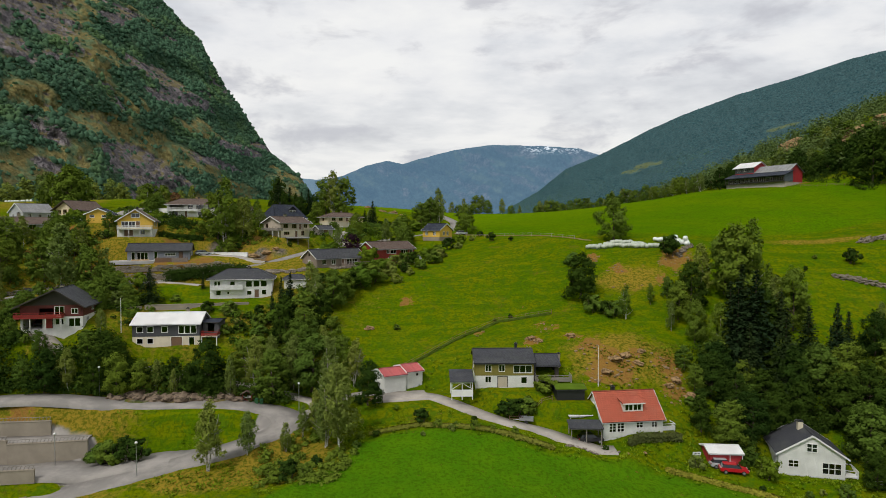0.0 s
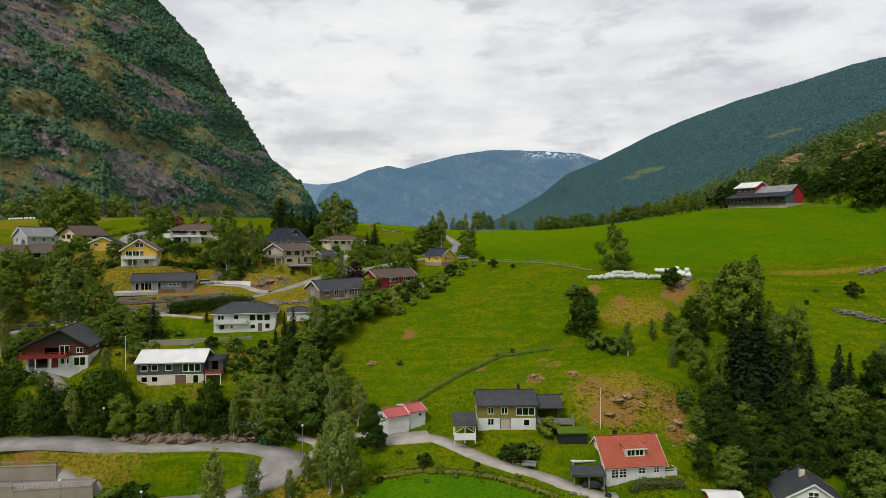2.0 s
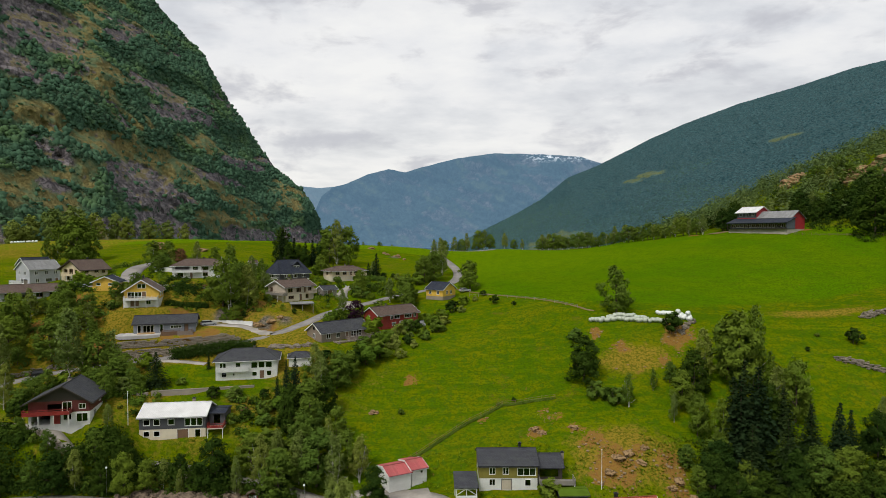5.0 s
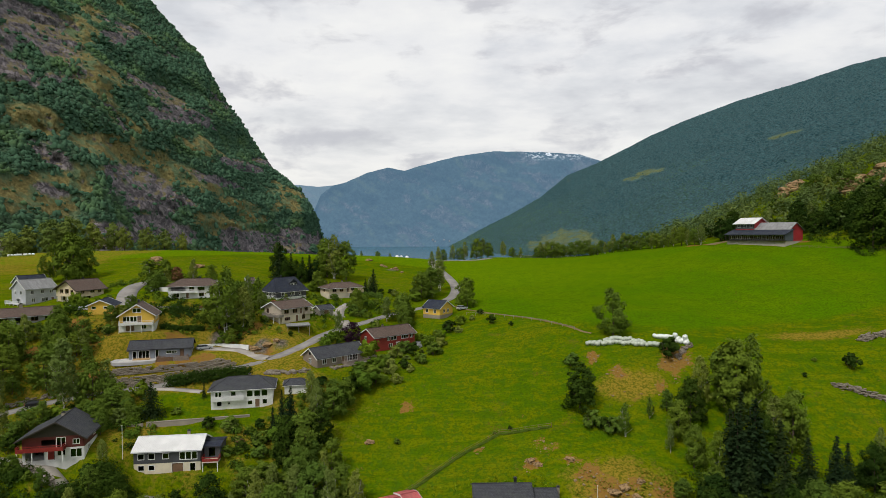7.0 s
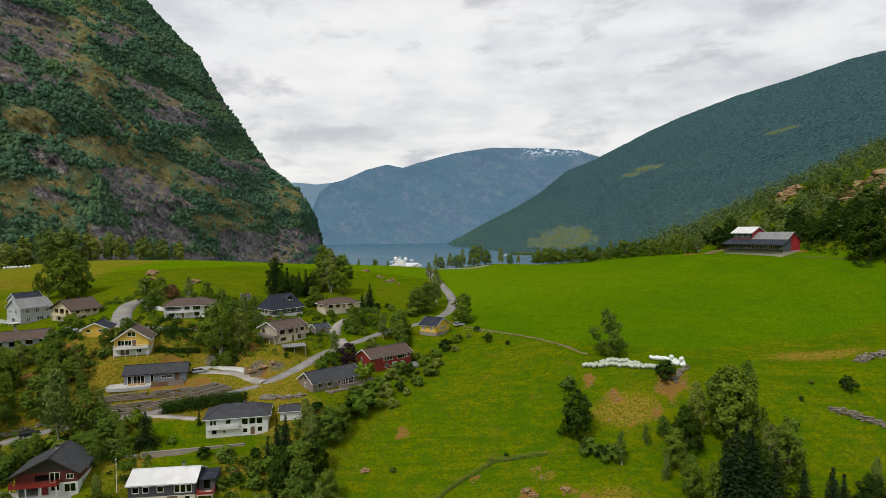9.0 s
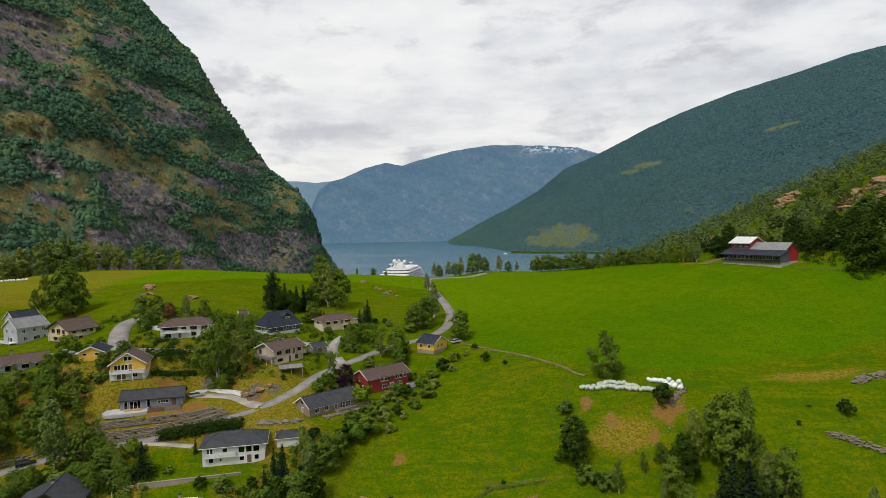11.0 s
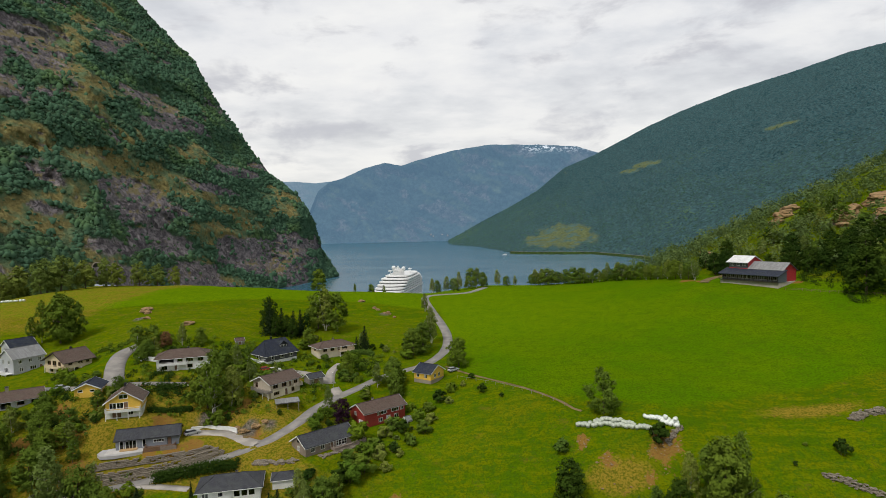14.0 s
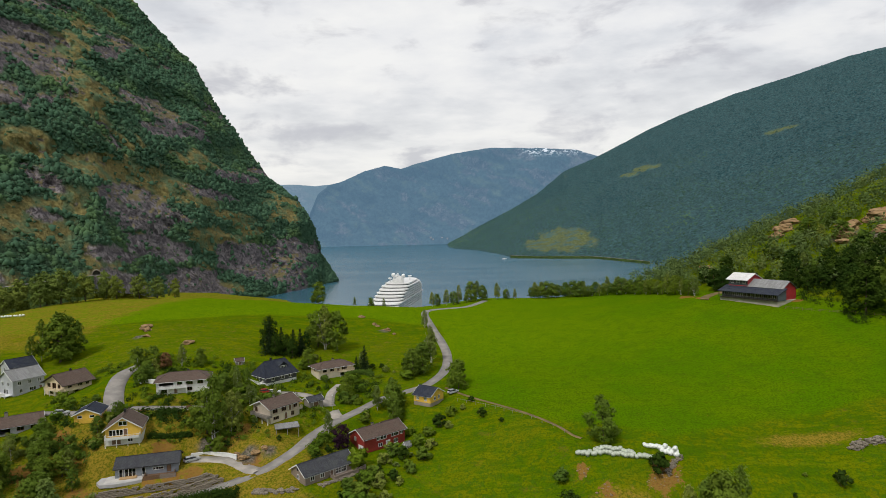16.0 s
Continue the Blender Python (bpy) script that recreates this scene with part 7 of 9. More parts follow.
plant([(broadleaf, 21, L_DARK, "dark green leafy tree with a dense crown")], [(32.8, 142.1, 11.4)], squash=(1.15, 1.2))
plant(DARK_SHRUBS, [(58.1, 154.2, 6.4), (33.6, 156.6, 4.0), (101.1, 148.5, 4.6), (33.8, 135.8, 4.6), (36.4, 134.6, 3.8), (38.0, 133.6, 4.2), (15.7, 140.0, 1.3), (-10.6, 137.4, 1.6), (15.4, 192.9, 3.6), (12.0, 139.2, 1.0), (88, 146, 1.4), (94, 152, 1.2)], base=3.0)
plant([(birch, 5, L_BROAD, "small leafy pasture tree")], [(40.2, 132.4, 7.6)])
# copse on the steep bank
LIGHT_WOOD = [BROADS[0], (birch, 8, L_BROAD, "tall grey-green leafy tree on a bank"), BROADS[2], BIRCHES[1], DARKS[0]]
plant(LIGHT_WOOD, [(66.0, 135.5, 18.6), (69.7, 135.4, 19.0), (64.9, 138.8, 14.7), (59.7, 138.8, 12.0), (55.0, 133.5, 12.1), (51.5, 131.0, 9.1), (47.2, 136.7, 5.0), (73.8, 126.8, 14.3), (71.1, 128.6, 10.9),
              (65.7, 122.8, 13.8), (52.4, 124.2, 9.5), (55.5, 120.7, 11.3), (79.9, 121.4, 6.0), (89.6, 122.6, 7.5), (84.2, 116.7, 10.5), (51.7, 138.3, 5.2), (71.4, 131.3, 9.9), (75.7, 128.4, 7.3), (48.5, 127.5, 6.5)], squash=(0.7, 1.0))
plant(SPRUCES, [(60.7, 122.1, 18.4), (62.9, 120.7, 18.2), (58.4, 122.0, 14.9), (67.9, 120.5, 13.6), (76.3, 116.0, 13.6), (64.7, 113.0, 14.7), (58.5, 114.3, 12.8), (58.3, 118.4, 17.7), (79.7, 117.8, 9.9), (72, 118, 12)])
plant([DARKS[0], BROADS[0], DARKS[1]], [(45.3, 104.9, 6.9), (50.0, 103.6, 8.0), (54.5, 105.0, 8.8), (50.4, 111.9, 8.4), (47.4, 112.3, 5.3), (59.5, 106.4, 7.4), (64.3, 107.0, 8.4), (74.9, 110.6, 10.4), (75.3, 105.2, 9.9), (70.4, 104.4, 10.5),
              (69.5, 97.0, 10.4), (66.8, 91.6, 6.4), (65.1, 111.8, 10.5), (70.7, 112.3, 9.5), (53.7, 109.9, 8.3), (74.5, 99.5, 10.5), (82, 108, 11), (88, 112, 12), (80, 101, 10), (47.0, 116.6, 5), (92, 116, 9), (86, 104, 10)])
plant(SHRUBS, [(51.6, 94.6, 4.2), (61.2, 90.2, 2.6), (41.2, 96.6, 2.6), (48.8, 96.2, 2.2), (71, 90, 4), (56, 90.6, 1.4), (58.4, 91.4, 1.2), (49, 91, 1.3)], base=3.0)
# row along the meadow's far edge
plant([BROADS[1], BIRCHES[0], BROADS[0], BIRCHES[2]], [(62 + 2.25 * i - 0.009 * i * i, 400 + 0.35 * i - 0.075 * i * i + tree_rs.uniform(-1.5, 1.5), 7.0 + 4.6 * tree_rs.random()) for i in range(38)], squash=(0.95, 1.5))
plant(MIXED, [(-3.5, 372, 9.4), (-0.5, 378, 8.5), (5.4, 380, 10.3), (10, 383, 9.0), (13.4, 384, 12.3), (21.4, 387, 14.1), (25, 389, 13), (28.7, 388, 10.3), (38.3, 391, 10.7), (44, 392, 7), (50, 393, 7), (-78.1, 397.5, 15.5), (-51.7, 376, 6.0), (-41.1, 372, 6.2), (-34, 380, 6)])
plant(DARKS, [(168, 291, 10), (173, 297, 12), (166, 302, 9), (176, 285, 11), (181, 277, 12), (172, 280, 8), (187, 287, 13), (161, 308, 10), (155, 314, 11), (179, 301, 12), (191, 279, 13), (184, 266, 11), (198, 272, 12)])
plant(DARKS, [(146.0, 317.6, 12.5), (149.2, 315.0, 11.3), (143.5, 312.1, 9.6), (152.3, 318, 13), (173.3, 243.8, 21.0), (179.0, 262.9, 13.4), (184, 256, 12), (190, 268, 14), (177, 276, 11), (172, 290, 10)])
plant([(broadleaf, 27, L_BIRCH, "pale green leafy tree behind a hill")], [(-251.6, 361.5, 23.0), (-234.5, 356.3, 20.4), (-227.5, 366.3, 21.9), (-220.6, 377.7, 18.1), (-206.2, 387.7, 15.8), (-252.1, 350.6, 20.0), (-196, 396, 16.2), (-240, 372, 21.6), (-186, 400, 14.9), (-215, 392, 18.9),
               (-176, 404, 13.5)])
# shrubs of banks, gardens and hedgerows
plant(DARK_SHRUBS, [(-53.2, 99.4, 5.0), (-55.8, 99.6, 4.4), (-51.0, 99.2, 4.2), (-58.0, 100.2, 3.6), (-23.5, 90.3, 3.8), (-21.1, 90.9, 2.4), (-3.8, 103.4, 2.9), (-0.9, 101.2, 1.6), (-18.1, 103.9, 2.4), (-25.6, 89.4, 2.2),
                    (13.0, 105.6, 3.8), (14.8, 106.0, 3.3), (11.3, 105.4, 3.2), (18.9, 109.6, 3.6), (26.8, 98.0, 1.2), (-27.4, 92, 2), (-20, 94, 2), (2.2, 100.2, 1.2), (5, 99.4, 1.1), (8.4, 98.8, 1.2)], base=3.0, squash=(1.0, 1.5))
plant(SHRUBS, [(-21.0, 154.1, 6.4), (-18.4, 156.7, 5.9), (-14.4, 162.2, 4.9), (-10.7, 165.0, 3.1), (-7.1, 170.2, 3.2), (-2.8, 174.1, 4.5), (-0.9, 180.1, 3.4), (1.8, 192.5, 4.5), (5.5, 198.2, 3.7), (-5.8, 167.6, 3.1),
               (-12.5, 157.8, 3.0), (-23.5, 151.9, 5.7), (-25.7, 147.9, 6.0), (-11.6, 179.3, 4.2), (9.5, 201.3, 2.3), (21.0, 186.8, 1.7), (-20.9, 170.1, 6.3), (-16, 166, 4), (-14, 173, 4), (-9, 176, 4.5), (-4.6, 183.5, 4),
               (-1.4, 187.6, 3.4), (4.6, 190, 2.6), (12.6, 205, 2.2), (-18, 163, 4.5), (-22, 160, 4), (-13, 183.5, 3)], base=3.0, squash=(1.0, 1.4))

plant(DARK_SHRUBS, [(-53.4, 136.0, 3.2), (-48.8, 136.7, 3.3), (-42.4, 138.2, 2.6), (-46.8, 128.6, 2.6), (-44.2, 130.6, 2.8), (-41.2, 133.4, 3.4), (-49.8, 129.4, 1.6), (-62.6, 140.4, 1.9), (-44.6, 135.4, 1.5), (-39.8, 130.2, 3.0)], base=3.0, squash=(1.1, 1.5))
plant([(shrub, 46, L_RUST, "low garden shrub with orange-yellow leaves")], [(-45.0, 132.8, 1.3), (-88.6, 184.6, 1.2), (-77.0, 190.6, 1.4)], base=3.0, squash=(1.6, 1.9))

# garden planting round the houses
HOUSE_SPOTS = [(o.matrix_world.translation.copy(), o) for o in scene.objects if o.parent is None and o.type == "EMPTY" and o.get("category") in ("house", "garage", "annex", "shed", "carport", "barn", "shelter")]

FOOTPRINTS = []
for _, o in HOUSE_SPOTS:
    for c in o.children:
        if c.name.split(".")[0] in ("foundation", "base_wall", "roof"):
            xs, ys = [b[0] for b in c.bound_box], [b[1] for b in c.bound_box]
            FOOTPRINTS.append((o.matrix_world.inverted(), min(xs), max(xs), min(ys), max(ys)))


def clear_of_houses(x, y, gap):
    for inv, x0, x1, y0, y1 in FOOTPRINTS:
        q = inv @ Vector((x, y, 0))
        if x0 - gap < q.x < x1 + gap and y0 - gap < q.y < y1 + gap:
            return False
    return True


# ground that stays open between the gardens: x, y and half widths
OPEN = LAWNS + ((-74, 161, 17, 6.5), (-50, 171, 14, 8), (-40, 158, 11, 5), (-62, 152, 16, 4.5), (-90, 157, 9, 5), (-104, 152, 7, 5))


def is_open(x, y):
    return any(math.hypot((x - a) / ra, (y - b) / rb) < 1 for a, b, ra, rb in OPEN)


def garden(n, box4, lo, hi, kinds, seed, gap=1.0, base=3.0):
    rs = random.Random(seed)
    got = []
    for _ in range(n * 6):
        x, y = rs.uniform(box4[0], box4[1]), rs.uniform(box4[2], box4[3])
        hgt = rs.uniform(lo, hi)
        if is_open(x, y) or vnoise(x / 14, y / 14, 2) < -0.1 or (x > 150 and x < float(np.interp(y, [200, 235, 262, 285, 305, 330], [232, 196, 176, 176, 168, 150]))) or road_gap(x, y) < 1.0 + hgt * 0.25 or not clear_of_houses(x, y, gap + hgt * 0.2) or (hgt > 3 and any(not clear_of_houses(x, y + q, gap) for q in (3, 6, 9))):
            continue
        got.append((x, y, hgt))
        if len(got) == n:
            break
    plant(kinds, got, base=base, squash=(0.95, 1.5))


garden(58, (-95, -30, 124, 160), 1.2, 4.6, VILLAGE, 1)
garden(66, (-125, -30, 165, 212), 1.2, 4.4, VILLAGE, 2)
garden(34, (-62, -5, 196, 245), 1.2, 4.4, VILLAGE, 3)
garden(44, (-102, -60, 176, 201), 0.9, 2.6, VILLAGE, 31, gap=0.6)
garden(24, (-60, -22, 186, 226), 0.9, 2.8, VILLAGE, 32, gap=0.6)
garden(16, (-30, -6, 160, 200), 1.2, 3.2, SHRUBS, 4)
garden(11, (-95, -62, 128, 156), 4.0, 7.0, BROADS, 15, base=10.0, gap=2.0)
garden(22, (-100, -40, 172, 212), 4.0, 7.5, MIXED, 16, base=10.0, gap=2.0)
garden(22, (-150, -95, 120, 175), 3.0, 7.0, MIXED, 5, base=10.0)
garden(10, (-30, 30, 98, 112), 0.8, 1.8, SHRUBS, 6)
garden(26, (50, 100, 100, 120), 4.0, 8.0, [DARKS[0], BROADS[2], DARKS[1]], 17, base=10.0)
garden(16, (44, 100, 98, 122), 1.5, 4.5, DARK_SHRUBS, 7)
garden(14, (-95, -30, 108, 124), 1.2, 3.2, SHRUBS, 8)

garden(46, (150, 225, 240, 345), 6.0, 13.0, WOODY, 9, base=10.0)


def undergrowth(label, box4, n, low, high, leaves, mat, seed, gap=0.6):
    """A closed cover of low brambles and saplings over a stretch of ground."""
    rs = np.random.RandomState(seed)
    b = []
    for _ in range(n * 4):
        x, y = rs.uniform(box4[0], box4[1]), rs.uniform(box4[2], box4[3])
        if is_open(x, y) or vnoise(x / 9 + 3, y / 9, 3) < -0.35 or road_gap(x, y) < gap or not clear_of_houses(x, y, 1.2):
            continue
        h = rs.uniform(low, high)
        b.append((x, y, on_ground(x, y) + 0.35 * h, 0.75 * h, 0.6 * h))
        if len(b) == n:
            break
    ob = new("undergrowth", quads_mesh("undergrowth", crown_of(b, leaves, 0.40, seed, 0.1, 0.3, True), mat, 3))
    tagged(ob, label, "undergrowth", kind="stuff")


# Dense low growth; its near-black leaves also stand for shade below trees.
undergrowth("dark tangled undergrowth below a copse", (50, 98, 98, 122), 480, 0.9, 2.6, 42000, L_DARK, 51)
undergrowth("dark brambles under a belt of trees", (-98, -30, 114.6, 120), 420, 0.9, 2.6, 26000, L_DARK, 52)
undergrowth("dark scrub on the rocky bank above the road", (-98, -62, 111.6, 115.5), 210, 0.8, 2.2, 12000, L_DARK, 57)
undergrowth("green brambles on the bank below a drive", (-30, -14, 88, 112), 130, 0.4, 1.2, 9000, L_BROAD, 53)
undergrowth("dark thicket beside the village gardens", (-135, -94, 120, 172), 300, 0.7, 1.8, 16000, L_BROAD, 54, 1.2)
undergrowth("rough scrub below the wooded hill", (164, 215, 238, 300), 330, 0.9, 2.6, 22000, L_DARK, 58)
undergrowth("rough green growth between village gardens", (-92, -28, 124, 160), 230, 0.5, 1.5, 13000, L_GARDEN, 55, 1.0)
undergrowth("dark bushes crowded in a terrace garden", (-90, -63, 182, 199), 120, 0.8, 2.0, 10000, L_DARK, 61, 1.0)
undergrowth("dark garden bushes grown together", (-92, -28, 126, 160), 70, 0.7, 1.5, 5000, L_DARK, 59, 1.0)
undergrowth("rough green growth among the upper gardens", (-125, -20, 170, 232), 400, 0.5, 1.7, 18000, L_GARDEN, 56, 1.0)
undergrowth("dark bushes grown together in the upper gardens", (-125, -20, 170, 228), 190, 0.8, 2.0, 11000, L_DARK, 60, 1.0)

# woods on the rocky hill behind the barn, with bare slabs of rock between them: x, y, half width
BARE_SLABS = ((213.6, 373.1, 7.0), (205.5, 366.0, 5.0), (222.0, 381.0, 6.0), (213.1, 318.3, 5.5), (218.5, 323.5, 6.5), (224.5, 327.0, 5.5), (233.9, 320.6, 7.5), (240.5, 324.0, 6.0), (223.0, 301.5, 5.0), (163.4, 367.3, 4.0), (209.0, 311.0, 4.0))
rs = np.random.RandomState(21)
hx, hy = rs.uniform(125, 480, 7500), rs.uniform(215, 560, 7500)
keep = (hx > 5 + np.interp(hy, [200, 235, 262, 285, 305, 330, 420, 560], [232, 196, 176, 174, 164, 136, 120, 120])) & (vnoise(hx / 22, hy / 22, 3) + 0.5 * (rs.rand(7500) - 0.5) > -0.28)
for x, y, r in BARE_SLABS:
    keep &= np.hypot((hx - x) / (r + 2), (hy - y + 3) / (r + 4)) > 1
hx, hy = hx[keep], hy[keep]
hz = np.array([on_ground(a, b) for a, b in zip(hx, hy)])
size = 1.5 + 3.1 * rs.rand(len(hx)) ** 1.5
tops = []
for a, b, c, s in zip(hx, hy, hz, size):
    for _ in range(3):
        tops.append((a + rs.normal() * 0.5 * s, b + rs.normal() * 0.5 * s, c + s * rs.uniform(0.9, 1.9), s * rs.uniform(0.55, 0.85), s * rs.uniform(0.6, 1.0)))
wood = new("hill_woods", quads_mesh("hill_woods", crown_of(tops, 190000, 0.95, 77, 0.1, 0.3, True), leafage("hillside_wood", (0.125, 0.172, 0.045), 0.16, 0.1, 0.06, (0.195, 0.225, 0.055)), 3))
tagged(wood, "young green wood on a rocky hillside", "trees", kind="stuff")


# ---- walls, banks and loose things ----
def stone_bank(name, label, line, height, seed, n=230, size=0.55, kind_mat=None):
    """A rough bank of stacked stones along a line: every stone a chipped block."""
    rs = random.Random(seed)
    pts = [Vector((x, y, 0)) for x, y in line]
    lens = [(b - a).length for a, b in zip(pts, pts[1:])]
    total = sum(lens)
    bank = thing(name, pose(pts[0].x, pts[0].y, on_ground(pts[0].x, pts[0].y)), label, "stone wall")
    inv = bank.matrix_world.inverted()
    shapes = []
    for k in range(5):
        bm = bmesh.new()
        bmesh.ops.create_cube(bm, size=1.0)
        for v in bm.verts:
            v.co = Vector((v.co.x * rs.uniform(0.8, 1.2), v.co.y * rs.uniform(0.8, 1.2), v.co.z * rs.uniform(0.6, 1.1)))
        bmesh.ops.bevel(bm, geom=list(bm.edges), offset=0.12, segments=1, affect="EDGES")
        shapes.append(mesh_of(bm, "stone", kind_mat or STONE))
    for i in range(n):
        d = rs.uniform(0, total)
        for (a, b), ln in zip(zip(pts, pts[1:]), lens):
            if d <= ln:
                break
            d -= ln
        p = a.lerp(b, d / ln)
        side = Vector((-(b - a).y, (b - a).x, 0)).normalized()
        k = rs.random()
        p = p + side * (k * 0.9 * height + rs.uniform(-0.25, 0.25))
        s = size * rs.uniform(0.6, 1.5)
        ob = new("stone", shapes[i % 5])
        ob.parent = bank
        z = on_ground(p.x, p.y) + rs.uniform(-0.1, 0.25) * height + 0.12 * s
        ob.matrix_basis = inv @ Matrix.Translation((p.x, p.y, z)) @ Euler((rs.uniform(-0.3, 0.3), rs.uniform(-0.3, 0.3), math.atan2((b - a).y, (b - a).x) + rs.gauss(0, 0.35))).to_matrix().to_4x4() @ Matrix.Diagonal((s * 1.6, s, s * 0.62, 1))
    return bank


def rock_material():
    m = Mat("grey_field_stone")
    info = m.node("ShaderNodeObjectInfo")
    f = m.step(m.noise(2.2, 6, 0.7), 0.35, 0.65)
    c = m.mix(f, (0.105, 0.088, 0.066), (0.345, 0.298, 0.235))
    c = m.mix(m.math("MULTIPLY", info.outputs["Random"], 0.45), c, (0.17, 0.145, 0.11))
    return m.done(c, 0.92, normal=m.bump(f, 0.06))


STONE = rock_material()
BROWN_ROCK = bark("brown_hill_rock", (0.290, 0.190, 0.095), (0.095, 0.062, 0.032))
DARK_ROCK = bark("dark_layered_rock", (0.185, 0.140, 0.100), (0.062, 0.048, 0.037))


def dry_wall(label, line, courses, seed, size=0.62):
    """A dry stone wall along a line: blocks laid in rough courses, leaning a little into the slope."""
    rs = random.Random(seed)
    pts = [Vector((x, y, 0)) for x, y in line]
    wall = thing("stone_wall", pose(pts[0].x, pts[0].y, on_ground(pts[0].x, pts[0].y)), label, "stone wall")
    inv = wall.matrix_world.inverted()
    shapes = []
    for k in range(6):
        bm = bmesh.new()
        bmesh.ops.create_cube(bm, size=1.0)
        for v in bm.verts:
            v.co = Vector((v.co.x * rs.uniform(0.85, 1.1), v.co.y * rs.uniform(0.8, 1.2), v.co.z * rs.uniform(0.75, 1.05)))
        bmesh.ops.bevel(bm, geom=list(bm.edges), offset=0.09, segments=1, affect="EDGES")
        shapes.append(mesh_of(bm, "stone", STONE))
    for row in range(courses):
        for a, b in zip(pts, pts[1:]):
            d, ln = rs.uniform(-0.3, 0.1), (b - a).length
            along = (b - a).normalized()
            side = Vector((-along.y, along.x, 0))
            while d < ln:
                w = size * rs.uniform(0.7, 2.1)
                h = size * rs.uniform(0.52, 0.72)
                if rs.random() > 0.05 + 0.05 * row:
                    p = a + along * (d + w / 2) + side * (0.16 * row + rs.uniform(-0.08, 0.08))
                    foot = a + along * (d + w / 2)
                    z = on_ground(foot.x, foot.y) - 0.05 + (row + 0.5) * size * 0.58
                    ob = new("stone", shapes[rs.randrange(6)])
                    ob.parent = wall
                    ob.matrix_basis = inv @ Matrix.Translation((p.x, p.y, z)) @ Euler((rs.uniform(-0.1, 0.1), rs.uniform(-0.08, 0.08), math.atan2(along.y, along.x) + rs.gauss(0, 0.08))).to_matrix().to_4x4() @ Matrix.Diagonal((w, size * 1.1, h, 1))
                d += w * 0.97
    return wall


dry_wall("long grey dry stone wall below the bungalow", [(-88, 154.8), (-81, 156.8), (-74, 159.0), (-67, 161.2), (-60, 164.6)], 5, 1, 0.58)
dry_wall("middle tier of a grey dry stone wall", [(-85.5, 153.2), (-78.5, 155.2), (-71.5, 157.6), (-65, 160.2), (-58.5, 163.5)], 5, 5, 0.58)
dry_wall("lower grey dry stone wall above the village road", [(-83, 151.9), (-76, 153.9), (-69, 156.5), (-63, 159.3), (-57, 162.5)], 4, 11, 0.58)
stone_bank("stone_bank", "grey stone bank above the village road", [(-47, 157.4), (-41, 157.0), (-35, 156.2)], 1.2, 2, 90, 0.6)
stone_bank("stone_bank", "rubble bank beside the terrace of a house", [(-29, 158.5), (-22, 164.5), (-19, 167)], 0.9, 3, 80, 0.5)
stone_bank("stone_pile", "long heap of cleared grey field stones", [(92.6, 142.4), (97, 139.6), (102.5, 135.8)], 2.0, 4, 170, 0.42)
stone_bank("stone_pile", "heap of cleared field stones in the pasture", [(111, 158.0), (116, 160.0), (121, 160.0)], 2.6, 5, 130, 0.62)
stone_bank("stone_pile", "broken stones below the bales", [(60, 153), (63, 156), (66, 158)], 1.2, 6, 70, 0.45)
stone_bank("stone_edge", "row of stones edging the drive", [(20, 97.2), (24, 96.4), (29, 96.8)], 0.4, 7, 60, 0.26)
stone_bank("stone_bank", "low stone bank by the maroon house", [(-84, 118.2), (-79, 116.6), (-74, 114.8)], 1.0, 8, 80, 0.5)
stone_bank("stone_bank", "low stone wall above a parked car", [(-104, 141.6), (-97.5, 146), (-91, 149.4)], 1.0, 9, 80, 0.5)


def boulder(x, y, r, seed, label="large grey rock in the grass"):
    rs = np.random.RandomState(seed)
    bm = bmesh.new()
    bmesh.ops.create_icosphere(bm, subdivisions=3, radius=1.0)
    for v in bm.verts:
        n = noise.noise(v.co * 1.3 + Vector((seed, 0, 0))) * 0.45 + noise.noise(v.co * 3.1 + Vector((0, seed, 0))) * 0.18
        v.co *= 0.8 + n
        v.co.z *= 0.6
    solo("boulder", bm, DARK_ROCK if "craggy" in label else BROWN_ROCK, pose(x, y, on_ground(x, y) + 0.1 * r, 0, 0, rs.uniform(0, 360)) @ Matrix.Diagonal((r * 1.3, r, r, 1)), label, "rock")


for i, (x, y, r) in enumerate(((-133, 277, 3.6), (-129.6, 272, 3.0), (-125, 262, 2.2), (-100.5, 246.4, 3.2), (-38.8, 311.5, 2.2), (-31, 300.6, 1.8), (-29, 298, 1.5), (-23.6, 290.3, 2.4), (-20, 286, 1.3), (-17, 138, 1.4), (30, 96.6, 0.7),
                               (33, 97.3, 0.8), (-13.4, 111, 1.0), (24, 131.8, 0.6), (22.4, 133.4, 0.5), (27.6, 120.6, 0.7), (29.4, 121.6, 0.5), (40.6, 115.4, 0.8), (42.4, 113.4, 0.7), (38.4, 117.2, 0.5), (9, 134.6, 0.8),
                               (7.6, 132.6, 0.7), (31, 109.6, 0.6), (-54.2, 172.6, 2.0), (-51.0, 173.6, 1.8), (-48.6, 174.6, 1.5), (-56.6, 174.4, 1.7), (47.6, 143.8, 0.6), (44.0, 145.2, 0.6), (33.5, 116.4, 1.9), (35.8, 117.2, 1.6), (31.0, 113.6, 1.5), (37.6, 115.4, 1.3), (44.0, 113.2, 1.6), (46.0, 110.8, 1.7), (42.2, 111.6, 1.3), (18.7, 127.4, 1.4), (20.0, 125.8, 1.2), (26.8, 125.8, 1.5), (39.4, 119.0, 1.2))):
    boulder(x, y, r * (0.75 if r >= 1 else 0.5), i)
for i, (x, y, r) in enumerate(BARE_SLABS):
    boulder(x, y, r, 110 + i, "broad brown-grey rock slab breaking from a wooded hillside")
